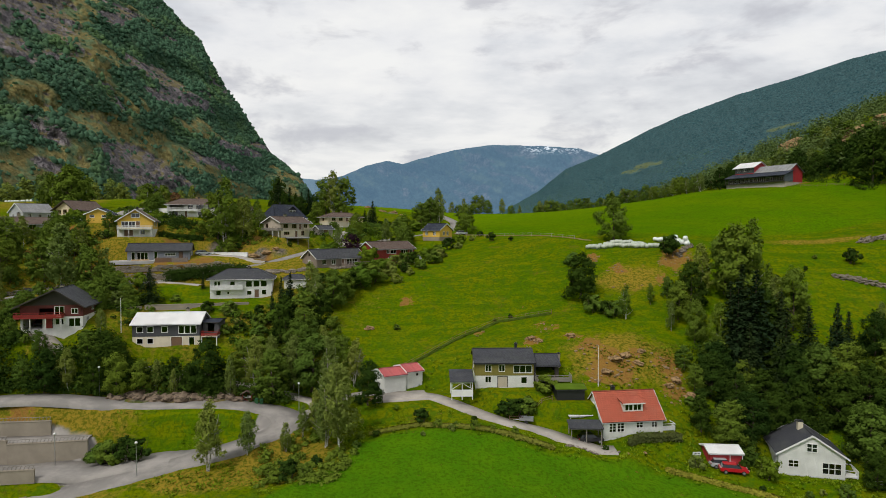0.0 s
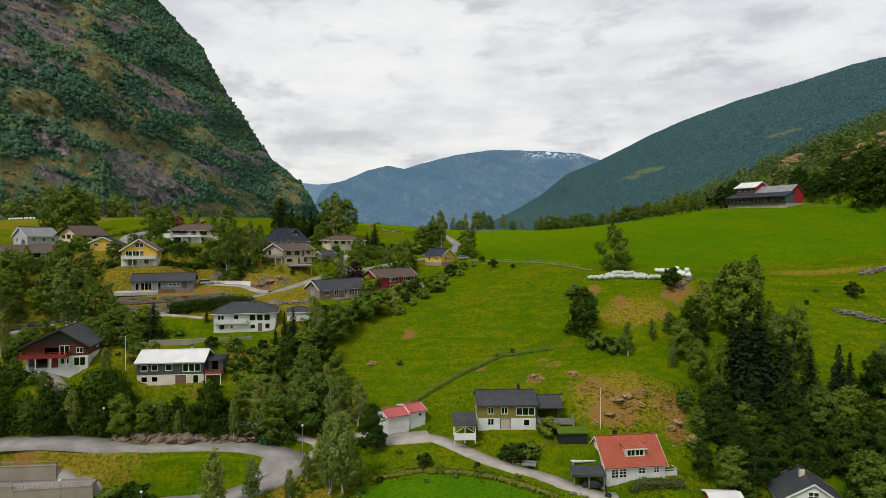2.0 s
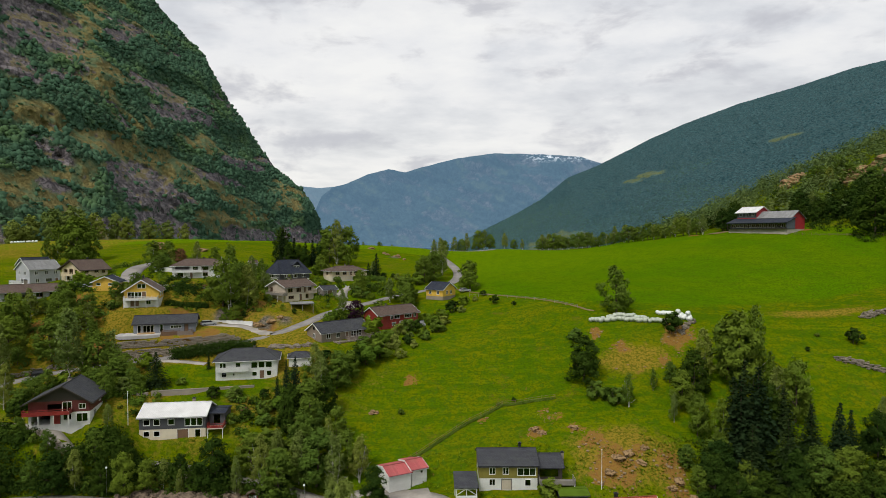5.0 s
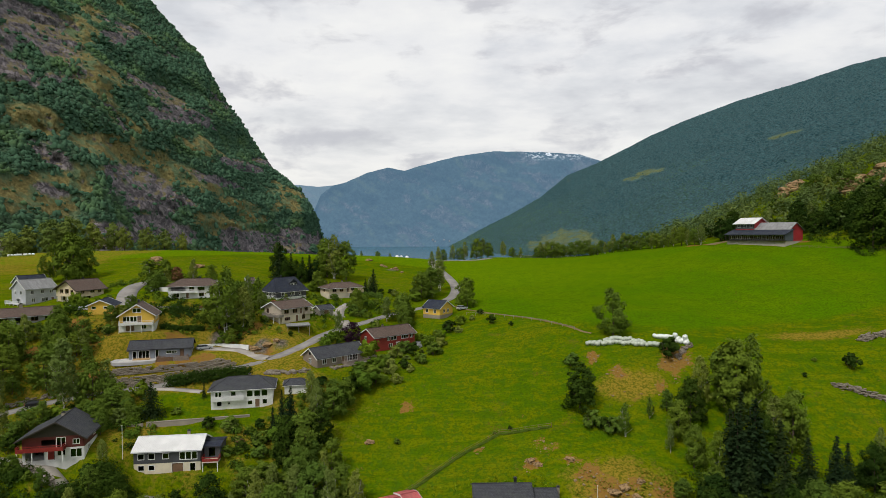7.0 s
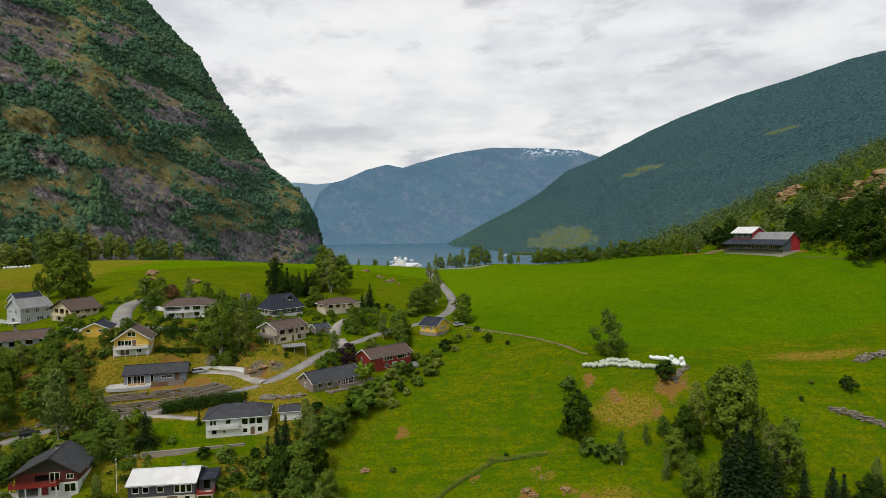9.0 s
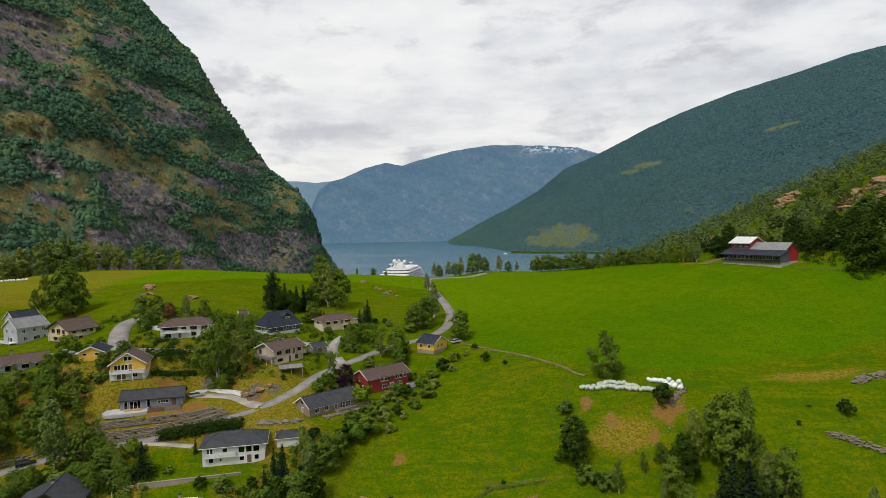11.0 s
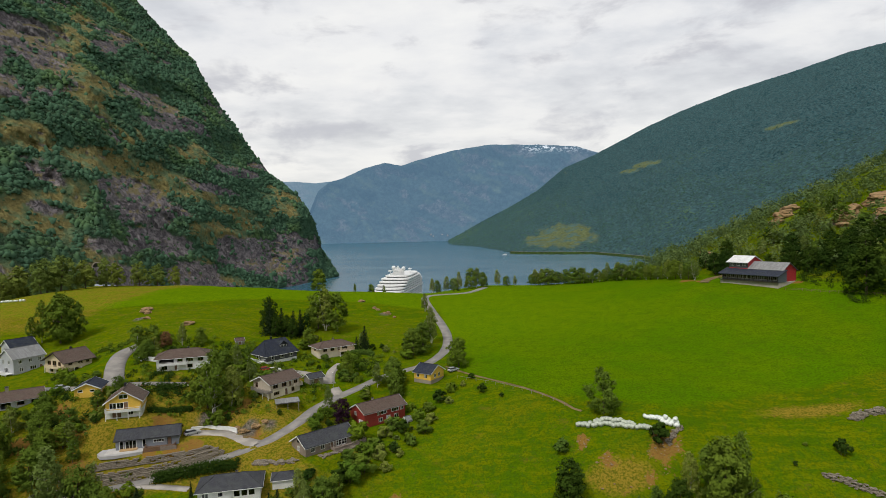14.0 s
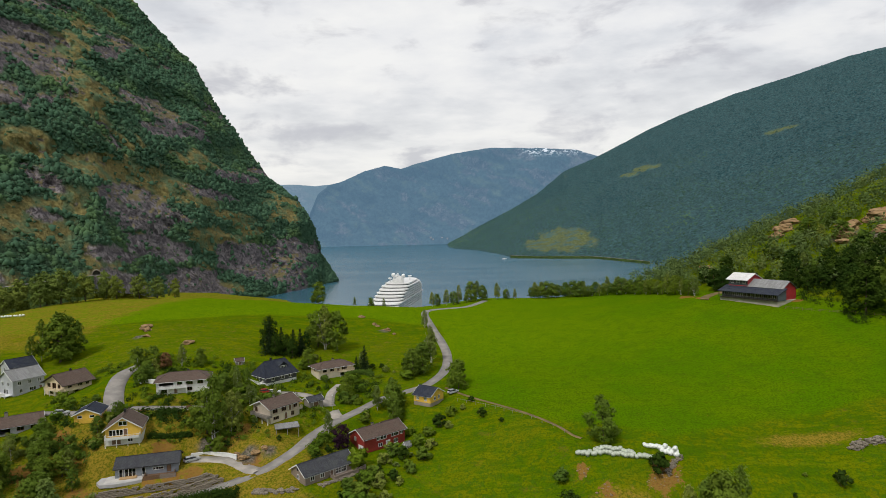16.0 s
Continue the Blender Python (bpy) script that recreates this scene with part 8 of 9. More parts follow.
rock_rs = random.Random(4)
for i in range(22):
    x = -62 + 26 * i / 21 + rock_rs.uniform(-0.5, 0.5)
    boulder(x, 114.0 + 0.06 * (x + 50) + rock_rs.uniform(-0.9, 0.9), rock_rs.uniform(0.9, 2.1), 60 + i, "brown craggy rock breaking from the road bank")


def retaining_wall(label, line, top, depth, rail=True, mat=None):
    """A cast concrete wall along a line, its top at a level, with a row of rail posts on it."""
    w = thing("retaining_wall", pose(line[0][0], line[0][1], 0), label, "wall")
    ox, oy = line[0]
    for (x0, y0), (x1, y1) in zip(line, line[1:]):
        a, b = Vector((x0 - ox, y0 - oy, 0)), Vector((x1 - ox, y1 - oy, 0))
        d = (b - a).normalized()
        s = Vector((-d.y, d.x, 0)) * 0.18
        bm = bmesh.new()
        for z0, z1, k in ((top - depth, top - 0.14, 1.0), (top - 0.14, top, 1.35)):
            q = [a - s * k, b - s * k, b + s * k, a + s * k]
            v = [bm.verts.new((p.x, p.y, z)) for z in (z0, z1) for p in q]
            for f in ((3, 2, 1, 0), (4, 5, 6, 7), (0, 1, 5, 4), (1, 2, 6, 5), (2, 3, 7, 6), (3, 0, 4, 7)):
                bm.faces.new([v[i] for i in f])
        part("wall_panel", bm, mat or CONCRETE, w)
        if rail:
            n = max(2, int((b - a).length / 0.55))
            for i in range(n):
                p = a.lerp(b, (i + 0.5) / n)
                bm = bmesh.new()
                rod(bm, (p.x, p.y, top), (p.x + d.x * 0.3, p.y + d.y * 0.3, top + 0.62), 0.055, 0.045, 5)
                part("rail_post", bm, GREY_WOOD, w)
            bm = bmesh.new()
            rod(bm, (a.x + d.x * 0.1, a.y + d.y * 0.1, top + 0.6), (b.x, b.y, top + 0.6), 0.05, n=5)
            part("rail", bm, GREY_WOOD, w)
    return w


retaining_wall("pale concrete retaining wall with slanted rail posts", [(-96, 97.8), (-76, 98.9), (-72.6, 99.2)], 33.1, 4.5)
retaining_wall("long pale concrete retaining wall with slanted rail posts", [(-72.4, 98.9), (-66, 99.9), (-60.2, 101.0)], 32.6, 4.0)
retaining_wall("concrete retaining wall above a ramp with rail posts", [(-96, 102.9), (-76, 103.3), (-68.4, 104.1)], 34.9, 3.6)
retaining_wall("low concrete wall with slanted rail posts by the road", [(-80, 90.4), (-68.4, 91.9), (-63.6, 92.6)], 30.9, 2.2)
retaining_wall("concrete garden wall below a lawn", [(-67, 134.8), (-60, 136.6), (-52, 138.6), (-45.4, 140.4)], 51.3, 2.6, rail=False)
retaining_wall("concrete garden wall beside a spruce", [(-73, 133.6), (-67.6, 134.6)], 51.0, 2.0, rail=False)
retaining_wall("white rendered wall beside a gravel yard", [(-69.5, 173.6), (-64.4, 174.6), (-59, 173.4), (-55.8, 171.8)], 61.8, 2.4, rail=False, mat=TRIM)
retaining_wall("white garden wall along a drive", [(-101.5, 207), (-94, 205.4)], 75.6, 2.0, rail=False, mat=TRIM)


def lamp_post(x, y, h=5.2):
    z = on_ground(x, y)
    p = thing("street_lamp", pose(x, y, z), "slim grey steel street lamp with a white globe", "street lamp", "street lamps")
    bm = bmesh.new()
    rod(bm, (0, 0, -0.4), (0, 0, h), 0.07, 0.045, 8)
    part("pole", bm, STEEL, p)
    bm = bmesh.new()
    bmesh.ops.create_uvsphere(bm, u_segments=10, v_segments=8, radius=0.22, matrix=Matrix.Translation((0, 0, h + 0.15)))
    part("globe", bm, TRIM, p, smooth=True)


for x, y in ((-47.6, 92.4), (-65.0, 113.0), (-64.0, 98.2), (-27.0, 111.9), (-34.2, 204), (-21.6, 184.0)):
    lamp_post(x, y)


def flagpole(x, y, h):
    z = on_ground(x, y)
    p = thing("flagpole", pose(x, y, z), "tall white painted flagpole without a flag", "flagpole")
    bm = bmesh.new()
    rod(bm, (0, 0, -0.4), (0, 0, h), 0.08, 0.04, 8)
    part("pole", bm, TRIM, p)
    bm = bmesh.new()
    bmesh.ops.create_uvsphere(bm, u_segments=8, v_segments=6, radius=0.1, matrix=Matrix.Translation((0, 0, h + 0.07)))
    part("knob", bm, TRIM, p, smooth=True)


for x, y, h in ((28.8, 110.9, 7.4), (-66.6, 124.0, 7.0), (-104.5, 213.5, 6.5)):
    flagpole(x, y, h)

TYRE = Mat("black_rubber").done((0.015, 0.015, 0.016), 0.85)


def car_paint(name, c):
    return Mat(name).done(c, 0.3, 0.1, Coat_Weight=0.6)


def car(label, x, y, yaw, paint):
    z = on_ground(x, y) + 0.04
    c = thing("car", pose(x, y, z, 0, 0, yaw), label, "car")
    bm = bmesh.new()
    side = [(-2.1, 0.35), (2.1, 0.35), (2.15, 0.7), (1.95, 0.86), (1.05, 0.95), (-1.9, 1.0), (-2.12, 0.8)]
    prism(bm, [(p, q) for p, q in side], -0.86, 0.86, "y")
    bmesh.ops.bevel(bm, geom=[e for e in bm.edges], offset=0.06, segments=2, affect="EDGES")
    body = part("body", bm, paint, c, smooth=False)
    bm = bmesh.new()
    lo, hi = [(-1.95, 0.97), (1.1, 0.94)], [(-1.55, 1.46), (0.35, 1.46)]
    v = []
    for yy, yt in ((-0.8, -0.62), (0.8, 0.62)):
        v.append([bm.verts.new((lo[0][0], yy, lo[0][1])), bm.verts.new((lo[1][0], yy, lo[1][1])), bm.verts.new((hi[1][0], yt, hi[1][1])), bm.verts.new((hi[0][0], yt, hi[0][1]))])
    bm.faces.new(v[0])
    bm.faces.new(v[1][::-1])
    for i in range(4):
        bm.faces.new((v[0][i], v[1][i], v[1][(i + 1) % 4], v[0][(i + 1) % 4]))
    part("window_glass", bm, CAR_GLASS, c)
    bm = bmesh.new()
    prism(bm, [(-1.6, 1.45), (0.4, 1.45), (0.3, 1.52), (-1.5, 1.52)], -0.63, 0.63, "y")
    part("roof", bm, paint, c)
    for wx, wy in ((-1.35, -0.8), (1.35, -0.8), (-1.35, 0.8), (1.35, 0.8)):
        bm = bmesh.new()
        rod(bm, (wx, wy - 0.1, 0.32), (wx, wy + 0.1, 0.32), 0.32, n=14)
        w = part("wheel", bm, TYRE, c)
        bm = bmesh.new()
        s = -1 if wy < 0 else 1
        rod(bm, (wx, wy + s * 0.1, 0.32), (wx, wy + s * 0.13, 0.32), 0.19, n=10)
        part("rim", bm, STEEL, w)
    for s in (-0.6, 0.6):
        bm = bmesh.new()
        box(bm, 2.06, 2.16, s - 0.18, s + 0.18, 0.66, 0.8)
        part("headlight", bm, TRIM, c)
        bm = bmesh.new()
        box(bm, -2.16, -2.06, s - 0.16, s + 0.16, 0.72, 0.88)
        part("tail_light", bm, RED, c)
    return c


CAR_GLASS = Mat("car_glass").done((0.012, 0.014, 0.016), 0.08)
P_RED, P_SILVER, P_BLACK, P_WHITE = car_paint("red_car_paint", (0.45, 0.012, 0.02)), car_paint("silver_car_paint", (0.42, 0.43, 0.45)), car_paint("black_car_paint", (0.02, 0.02, 0.025)), car_paint("white_car_paint", (0.75, 0.75, 0.75))
car("red parked car on a gravel pull-in", 46.6, 95.4, -12, P_RED)
car("silver parked car before a red shed", 45.9, 97.5, -6, P_SILVER)
car("silver parked car in a white-walled yard", -67.6, 169.6, 40, P_SILVER)
car("black parked car beside the village road", -96.6, 141.6, 38, P_BLACK)
car("silver parked car on a garden lane", -113.2, 184.2, 15, P_SILVER)
car("white parked car below a navy house", -55.6, 210.6, 20, P_WHITE)
car("red parked car beside a white car", -58.6, 210.2, 20, P_RED)
car("dark parked car in a garage opening", -83.0, 124.4, 100, P_BLACK)
car("dark parked car under the lean-to", 25.0, 101.0, 5, P_BLACK)
car("silver parked car beside a yellow house", 6.6, 214.2, 40, P_SILVER)

# small flatbed trailer on the drive
t = thing("trailer", pose(14.6, 104.2, on_ground(14.6, 104.2) + 0.05, 0, 0, -12), "small grey steel car trailer beside the drive", "trailer")
bm = bmesh.new()
box(bm, -1.2, 1.2, -0.7, 0.7, 0.5, 0.6)
for a, b, c, d in ((-1.2, 1.2, -0.7, -0.66), (-1.2, 1.2, 0.66, 0.7), (-1.2, -1.16, -0.66, 0.66), (1.16, 1.2, -0.66, 0.66)):
    box(bm, a, b, c, d, 0.6, 1.0)
part("bed", bm, STEEL, t)
for s in (-0.78, 0.78):
    bm = bmesh.new()
    rod(bm, (0, s - 0.08, 0.3), (0, s + 0.08, 0.3), 0.3, n=12)
    part("wheel", bm, TYRE, t)
bm = bmesh.new()
rod(bm, (-1.2, 0, 0.5), (-2.6, 0, 0.4), 0.05)
part("drawbar", bm, STEEL, t)

# board with two unreadable plates by the drive
s = thing("sign_board", pose(42.0, 98.6, on_ground(42.0, 98.6), 0, 0, 4), "small white sign board on two posts", "sign")
for x in (-0.5, 0.5):
    bm = bmesh.new()
    box(bm, x - 0.04, x + 0.04, -0.04, 0.04, -0.3, 1.3)
    part("post", bm, GREY_WOOD, s)
bm = bmesh.new()
box(bm, -0.7, 0.7, -0.08, -0.045, 0.75, 1.3)
part("board", bm, TRIM, s)
for x in (-0.4, 0.15):
    bm = bmesh.new()
    box(bm, x, x + 0.35, -0.088, -0.082, 0.95, 1.1)
    part("dark_bar", bm, BLACK, s)

# little red shelter at the bend with two bins
k = thing("mailbox_shelter", pose(-37.4, 114.0, on_ground(-37.4, 114.0), 0, 0, 10), "small red roofed shelter for mailboxes by the road", "shelter")
bm = bmesh.new()
box(bm, -0.9, 0.9, 0.3, 0.4, 0.0, 1.5)
box(bm, -0.9, -0.8, -0.4, 0.3, 0.0, 1.5)
box(bm, 0.8, 0.9, -0.4, 0.3, 0.0, 1.5)
part("wall", bm, RED, k)
bm = bmesh.new()
uvl = bm.loops.layers.uv.new("courses")
slab(bm, uvl, (-1.25, -0.7, 1.5), (-1.25, 0.7, 1.5), (0, 0.7, 2.15), (0, -0.7, 2.15), 0.08)
slab(bm, uvl, (1.25, 0.7, 1.5), (1.25, -0.7, 1.5), (0, -0.7, 2.15), (0, 0.7, 2.15), 0.08)
part("roof", bm, R_BROWN, k)
for i in range(4):
    bm = bmesh.new()
    box(bm, -0.7 + i * 0.36, -0.42 + i * 0.36, -0.1, 0.25, 0.75, 1.1)
    part("mailbox", bm, TRIM if i % 2 else STEEL, k)
BIN_GREEN = painted("green_plastic", (0.02, 0.10, 0.035), 0.5)
for i in range(2):
    bm = bmesh.new()
    prism(bm, [(-0.28, 0), (0.28, 0), (0.36, 1.05), (-0.36, 1.05)], -0.3, 0.3)
    b = solo("waste_bin", bm, BIN_GREEN, pose(-35.4 + i * 0.9, 113.4, on_ground(-35.4 + i * 0.9, 113.4), 0, 0, 20 * i), "green plastic wheeled waste bin by the road", "bin", "waste bins")

# white playhouse and grey hut
house("playhouse", "tiny white garden playhouse with a pointed roof", -8.4, 182.6, 57.8, 30, 1.9, 1.9, [(1.5, TRIM)], 1.0, R_GREY, [("F", 0.6, 0.1, 0.7, 1.2, "d")], over=0.2, end=0.2, category="playhouse", sunk=0.6)
house("hut", "small weathered grey wooden hut in the meadow", -75.0, 228.5, on_ground(-74, 229.5) - 0.1, 30, 3.0, 2.4, [(1.5, GREY_WOOD)], 0.9, R_BROWN, [("F", 1.0, 0.1, 0.8, 1.3, "d")], over=0.25, end=0.25, category="hut", sunk=1)


# ---- hay bales ----
def wrap_material():
    m = Mat("white_bale_wrap")
    f = m.noise(3.0, 4, 0.6)
    c = m.mix(m.step(f, 0.35, 0.7), (0.62, 0.66, 0.60), (0.80, 0.82, 0.78))
    return m.done(c, 0.4, normal=m.bump(f, 0.03))


WRAP = wrap_material()


WRAP_OLD = painted("weathered_bale_wrap", (0.46, 0.50, 0.41), 0.5)


def bale_mesh(seed, wrap):
    bm = bmesh.new()
    rod(bm, (0, 0, -0.62), (0, 0, 0.62), 0.66, n=16)
    edges = [e for e in bm.edges if abs(e.verts[0].co.z - e.verts[1].co.z) < 1e-4]
    bmesh.ops.bevel(bm, geom=edges, offset=0.16, segments=3, affect="EDGES")
    for v in bm.verts:
        v.co += v.co.normalized() * 0.04 * noise.noise(v.co * 2.5 + Vector((seed, 0, 0)))
    return mesh_of(bm, "bale", wrap, True)


BALES = [bale_mesh(i, WRAP) for i in range(4)] + [bale_mesh(i, WRAP_OLD) for i in range(4)]
bale_rs = random.Random(3)


def bale(x, y, lift=0.0, lying=False, i=0, old=False):
    ob = new("hay_bale", BALES[i % 4 + (4 if old else 0)])
    m = pose(x, y, on_ground(x, y) + 0.54 + lift * 0.9, 90 if lying else bale_rs.uniform(-5, 5), bale_rs.uniform(-4, 4), bale_rs.uniform(0, 360)) @ Matrix.Scale(bale_rs.uniform(0.8, 1.0), 4)
    ob.matrix_world = m
    tagged(ob, "round hay bale in weathered greenish-white wrap" if old else "round hay bale wrapped in white plastic film", "hay bale", "white wrapped hay bales")


for i in range(30):
    k = i / 29
    x, y = 39.4 + 18.6 * k + bale_rs.uniform(-0.12, 0.12), 163.6 - 5.6 * k + 0.8 * math.sin(3 * k) + bale_rs.uniform(-0.4, 0.4)
    bale(x, y, 0, False, i, True)
    if 6 < i < 22:
        bale(x + 0.3, y + 1.15, 0.35 if 9 < i < 18 else 0.0, False, i + 1, True)
for i in range(14):
    k = i / 13
    x, y = 57.4 + 7.2 * k + bale_rs.uniform(-0.2, 0.2), 163.0 - 3.6 * k + bale_rs.uniform(-0.3, 0.3)
    bale(x, y, 0, i % 2 == 0, i)
    if 5 < i < 13:
        bale(x + 0.3, y - 1.3, 0.0, True, i + 1)
        if i % 4 == 0:
            bale(x + 0.1, y - 0.6, 1.2, True, i + 2)


for i in range(9):
    bale(-228 + 1.45 * i + bale_rs.uniform(-0.2, 0.2), 315 + 0.2 * i + bale_rs.uniform(-0.5, 0.5), 0, True, i)


# ---- hedges and fences ----
def hedge(label, line, h, w, mat, seed):
    pts = [Vector((x, y, 0)) for x, y in line]
    b = []
    for a, c in zip(pts, pts[1:]):
        n = max(2, int((c - a).length / 0.45))
        for i in range(n):
            p = a.lerp(c, i / n)
            z = on_ground(p.x, p.y)
            for f in (0.3, 0.75):
                b.append((p.x, p.y, z + h * f, w * 0.55, h * 0.38))
    x0, y0 = line[0]
    z0 = on_ground(x0, y0)
    hd = thing("hedge", pose(x0, y0, z0), label, "hedge")
    v = crown_of(b, int(len(b) * 95), 0.34, seed, 0.05, 0.22, True) - np.array([x0, y0, z0])
    ob = new("foliage", quads_mesh("foliage", v, mat, 3))
    ob.parent = hd
    bm = bmesh.new()
    for p in pts:
        z = on_ground(p.x, p.y)
        rod(bm, (p.x - x0, p.y - y0, z - z0 - 0.3), (p.x - x0, p.y - y0, z - z0 + h * 0.7), 0.05, 0.02, 5)
    part("stems", bm, B_DARK, hd)


L_HEDGE = leafage("clipped_hedge", (0.10, 0.11, 0.030))
hedge("clipped brown-green hedge below a white house", [(31.4, 99.6), (35, 100.2), (40.4, 101.0)], 1.3, 1.0, L_HEDGE, 1)
hedge("clipped dark hedge above a stone bank", [(-81.6, 174.0), (-76, 176.4), (-71.0, 178.6)], 1.4, 1.0, L_DARK, 2)
hedge("tall dark hedge along the village road", [(-69.5, 151.2), (-64, 152.6), (-57, 154.4), (-51, 155.8)], 2.8, 2.2, L_DARK, 3)
hedge("rounded clipped hedge round a lawn", [(-33.6, 229.6), (-30.6, 232.6), (-26.6, 233.6), (-23.5, 232)], 1.8, 1.4, L_BROAD, 4)
L_STRAW = leafage("tall_rough_grass", (0.200, 0.200, 0.030))
hedge("strip of tall rough grass at the field's edge", [(-12, 101.6), (-4, 102.4), (4, 99.8), (12, 97.6), (18, 96)], 0.4, 1.0, L_STRAW, 5)
hedge("rough hedge along the lower field", [(36, 94.6), (42, 92.4), (48, 89.6), (54, 86)], 0.5, 1.0, L_STRAW, 6)


def fence(label, line, h, mat, step=2.2, rails=2, post_r=0.06):
    x0, y0 = line[0]
    z0 = on_ground(x0, y0)
    f = thing("fence", pose(x0, y0, z0), label, "fence")
    pts = [Vector((x, y, 0)) for x, y in line]
    last = None
    for a, b in zip(pts, pts[1:]):
        n = max(1, int((b - a).length / step))
        for i in range(n + 1):
            p = a.lerp(b, i / n)
            q = Vector((p.x - x0, p.y - y0, on_ground(p.x, p.y) - z0))
            if last is not None and (q - last).length < 0.2:
                continue
            bm = bmesh.new()
            box(bm, q.x - post_r, q.x + post_r, q.y - post_r, q.y + post_r, q.z - 0.4, q.z + h)
            part("post", bm, mat, f)
            if last is not None:
                for r in range(rails):
                    k = h * (0.92 - 0.45 * r)
                    bm = bmesh.new()
                    rod(bm, last + Vector((0, 0, k)), q + Vector((0, 0, k)), post_r * 0.6, n=4)
                    part("rail", bm, mat, f)
            last = q


fence("low brown timber fence on a grassy bank", [(11.6, 103.8), (15.6, 105.6), (19.6, 107.0)], 0.9, BROWN_WOOD, 1.6)
hedge("low rough growth along a pasture fence", [(-9, 121.6), (-3.8, 125.6), (5, 133.2), (13, 138.8), (25, 137.8)], 0.3, 0.4, L_BROAD, 7)
fence("thin brown wire fence across the pasture", [(-9, 121.8), (-3.8, 125.8), (5, 133.4), (13, 139.0), (25, 138.0)], 1.0, BROWN_WOOD, 3.0, 2, 0.05)
fence("weathered fence along the meadow edge", [(8, 208), (20, 196), (30, 184.5), (38, 174)], 1.0, GREY_WOOD, 3.4, 1, 0.05)
fence("brown timber fence below the barn", [(152, 263), (164, 252), (178, 240), (192, 232)], 1.1, BROWN_WOOD, 3.0, 2, 0.06)
fence("white garden fence by the lower house", [(66, 92.6), (70, 91.4), (73, 91)], 1.0, TRIM, 1.4, 2, 0.05)


# ---- loose stones on the bare slope ----
rs = np.random.RandomState(15)
sx, sy = rs.uniform(4, 70, 9000), rs.uniform(104, 162, 9000)
j, i = np.clip(np.searchsorted(gy, sy), 0, len(gy) - 1), np.clip(np.searchsorted(gx, sx), 0, len(gx) - 1)
keep = (EARTH[j, i] > 0.35) & (rs.rand(9000) < 0.75)
sx, sy = sx[keep][:260], sy[keep][:260]
cube = np.array([(a, b, c) for c in (-0.5, 0.6) for a, b in ((-1, -1), (1, -1), (1, 1), (-1, 1))], float)
cf = np.array([(3, 2, 1, 0), (4, 5, 6, 7), (0, 1, 5, 4), (1, 2, 6, 5), (2, 3, 7, 6), (3, 0, 4, 7)])
sz = 0.07 + 0.22 * rs.rand(len(sx)) ** 2.5
v = cube[None] * (1 + 0.5 * (rs.rand(len(sx), 8, 3) - 0.5)) * sz[:, None, None]
an = rs.uniform(0, 6.283, len(sx))
ca, sa = np.cos(an)[:, None], np.sin(an)[:, None]
v = np.stack([v[:, :, 0] * ca - v[:, :, 1] * sa, v[:, :, 0] * sa + v[:, :, 1] * ca, v[:, :, 2]], -1)
v += np.stack([sx, sy, [on_ground(a, b) for a, b in zip(sx, sy)]], -1)[:, None, :]
loose = new("loose_stones", faces_mesh("loose_stones", v.reshape(-1, 3), (cf[None] + 8 * np.arange(len(sx))[:, None, None]).reshape(-1, 4), painted("broken_brown_stone", (0.27, 0.195, 0.115), 0.9), smooth=False))
tagged(loose, "broken stones scattered over bare earth", "stones", kind="stuff")

# ---- tufts in the rough pasture and along banks ----
rs = np.random.RandomState(5)
n = 9000
tx, ty = rs.uniform(-60, 70, n), rs.uniform(86, 124, n)
j, i = np.clip(np.searchsorted(gy, ty), 0, len(gy) - 1), np.clip(np.searchsorted(gx, tx), 0, len(gx) - 1)
keep = (LUSH[j, i] < 0.3) & (MEADOW[j, i] < 0.3) & (vnoise(tx / 6, ty / 6, 3) + 0.5 * (rs.rand(n) - 0.5) > 0.0)
gap = np.full(n, 1e9)
for _, c, w, _, _ in ROADS:
    gap = np.minimum(gap, np.sqrt(((tx[:, None] - c[None, ::2, 0]) ** 2 + (ty[:, None] - c[None, ::2, 1]) ** 2).min(1)) - w / 2)
keep &= gap > 0.8
tx, ty = tx[keep], ty[keep]
tz = np.array([on_ground(a, b) for a, b in zip(tx, ty)])
m = 5
ang = rs.uniform(0, 6.283, (len(tx), m))
hgt = 0.14 + 0.34 * rs.rand(len(tx), m) ** 2
c0 = np.stack([tx, ty, tz - 0.05], -1)[:, None, :] + np.stack([0.22 * np.cos(ang), 0.22 * np.sin(ang), 0 * ang], -1)
sd = np.stack([-np.sin(ang), np.cos(ang), 0 * ang], -1) * 0.20
tip = c0 + np.stack([0.25 * np.cos(ang), 0.25 * np.sin(ang), hgt], -1)
tufts = new("grass_tufts", quads_mesh("grass_tufts", np.stack([c0 - sd, c0 + sd, tip], 2).reshape(-1, 3), leafage("rough_grass", (0.200, 0.270, 0.014), 0.2, 0.3), 3))
tagged(tufts, "rough tufts of pasture grass", "grass", kind="stuff")


# ---- the cruise ship at the quay ----
SHIP_WHITE = painted("ship_white", (0.74, 0.74, 0.73), 0.45)
SHIP_DARK = painted("ship_shaded_cabins", (0.17, 0.175, 0.185), 0.4)
ship = thing("cruise_ship", pose(-71, 705, 0, 0, 0, 82.0) @ Matrix.Scale(0.88, 4), "large white cruise ship moored stern-on in the fjord", "ship")


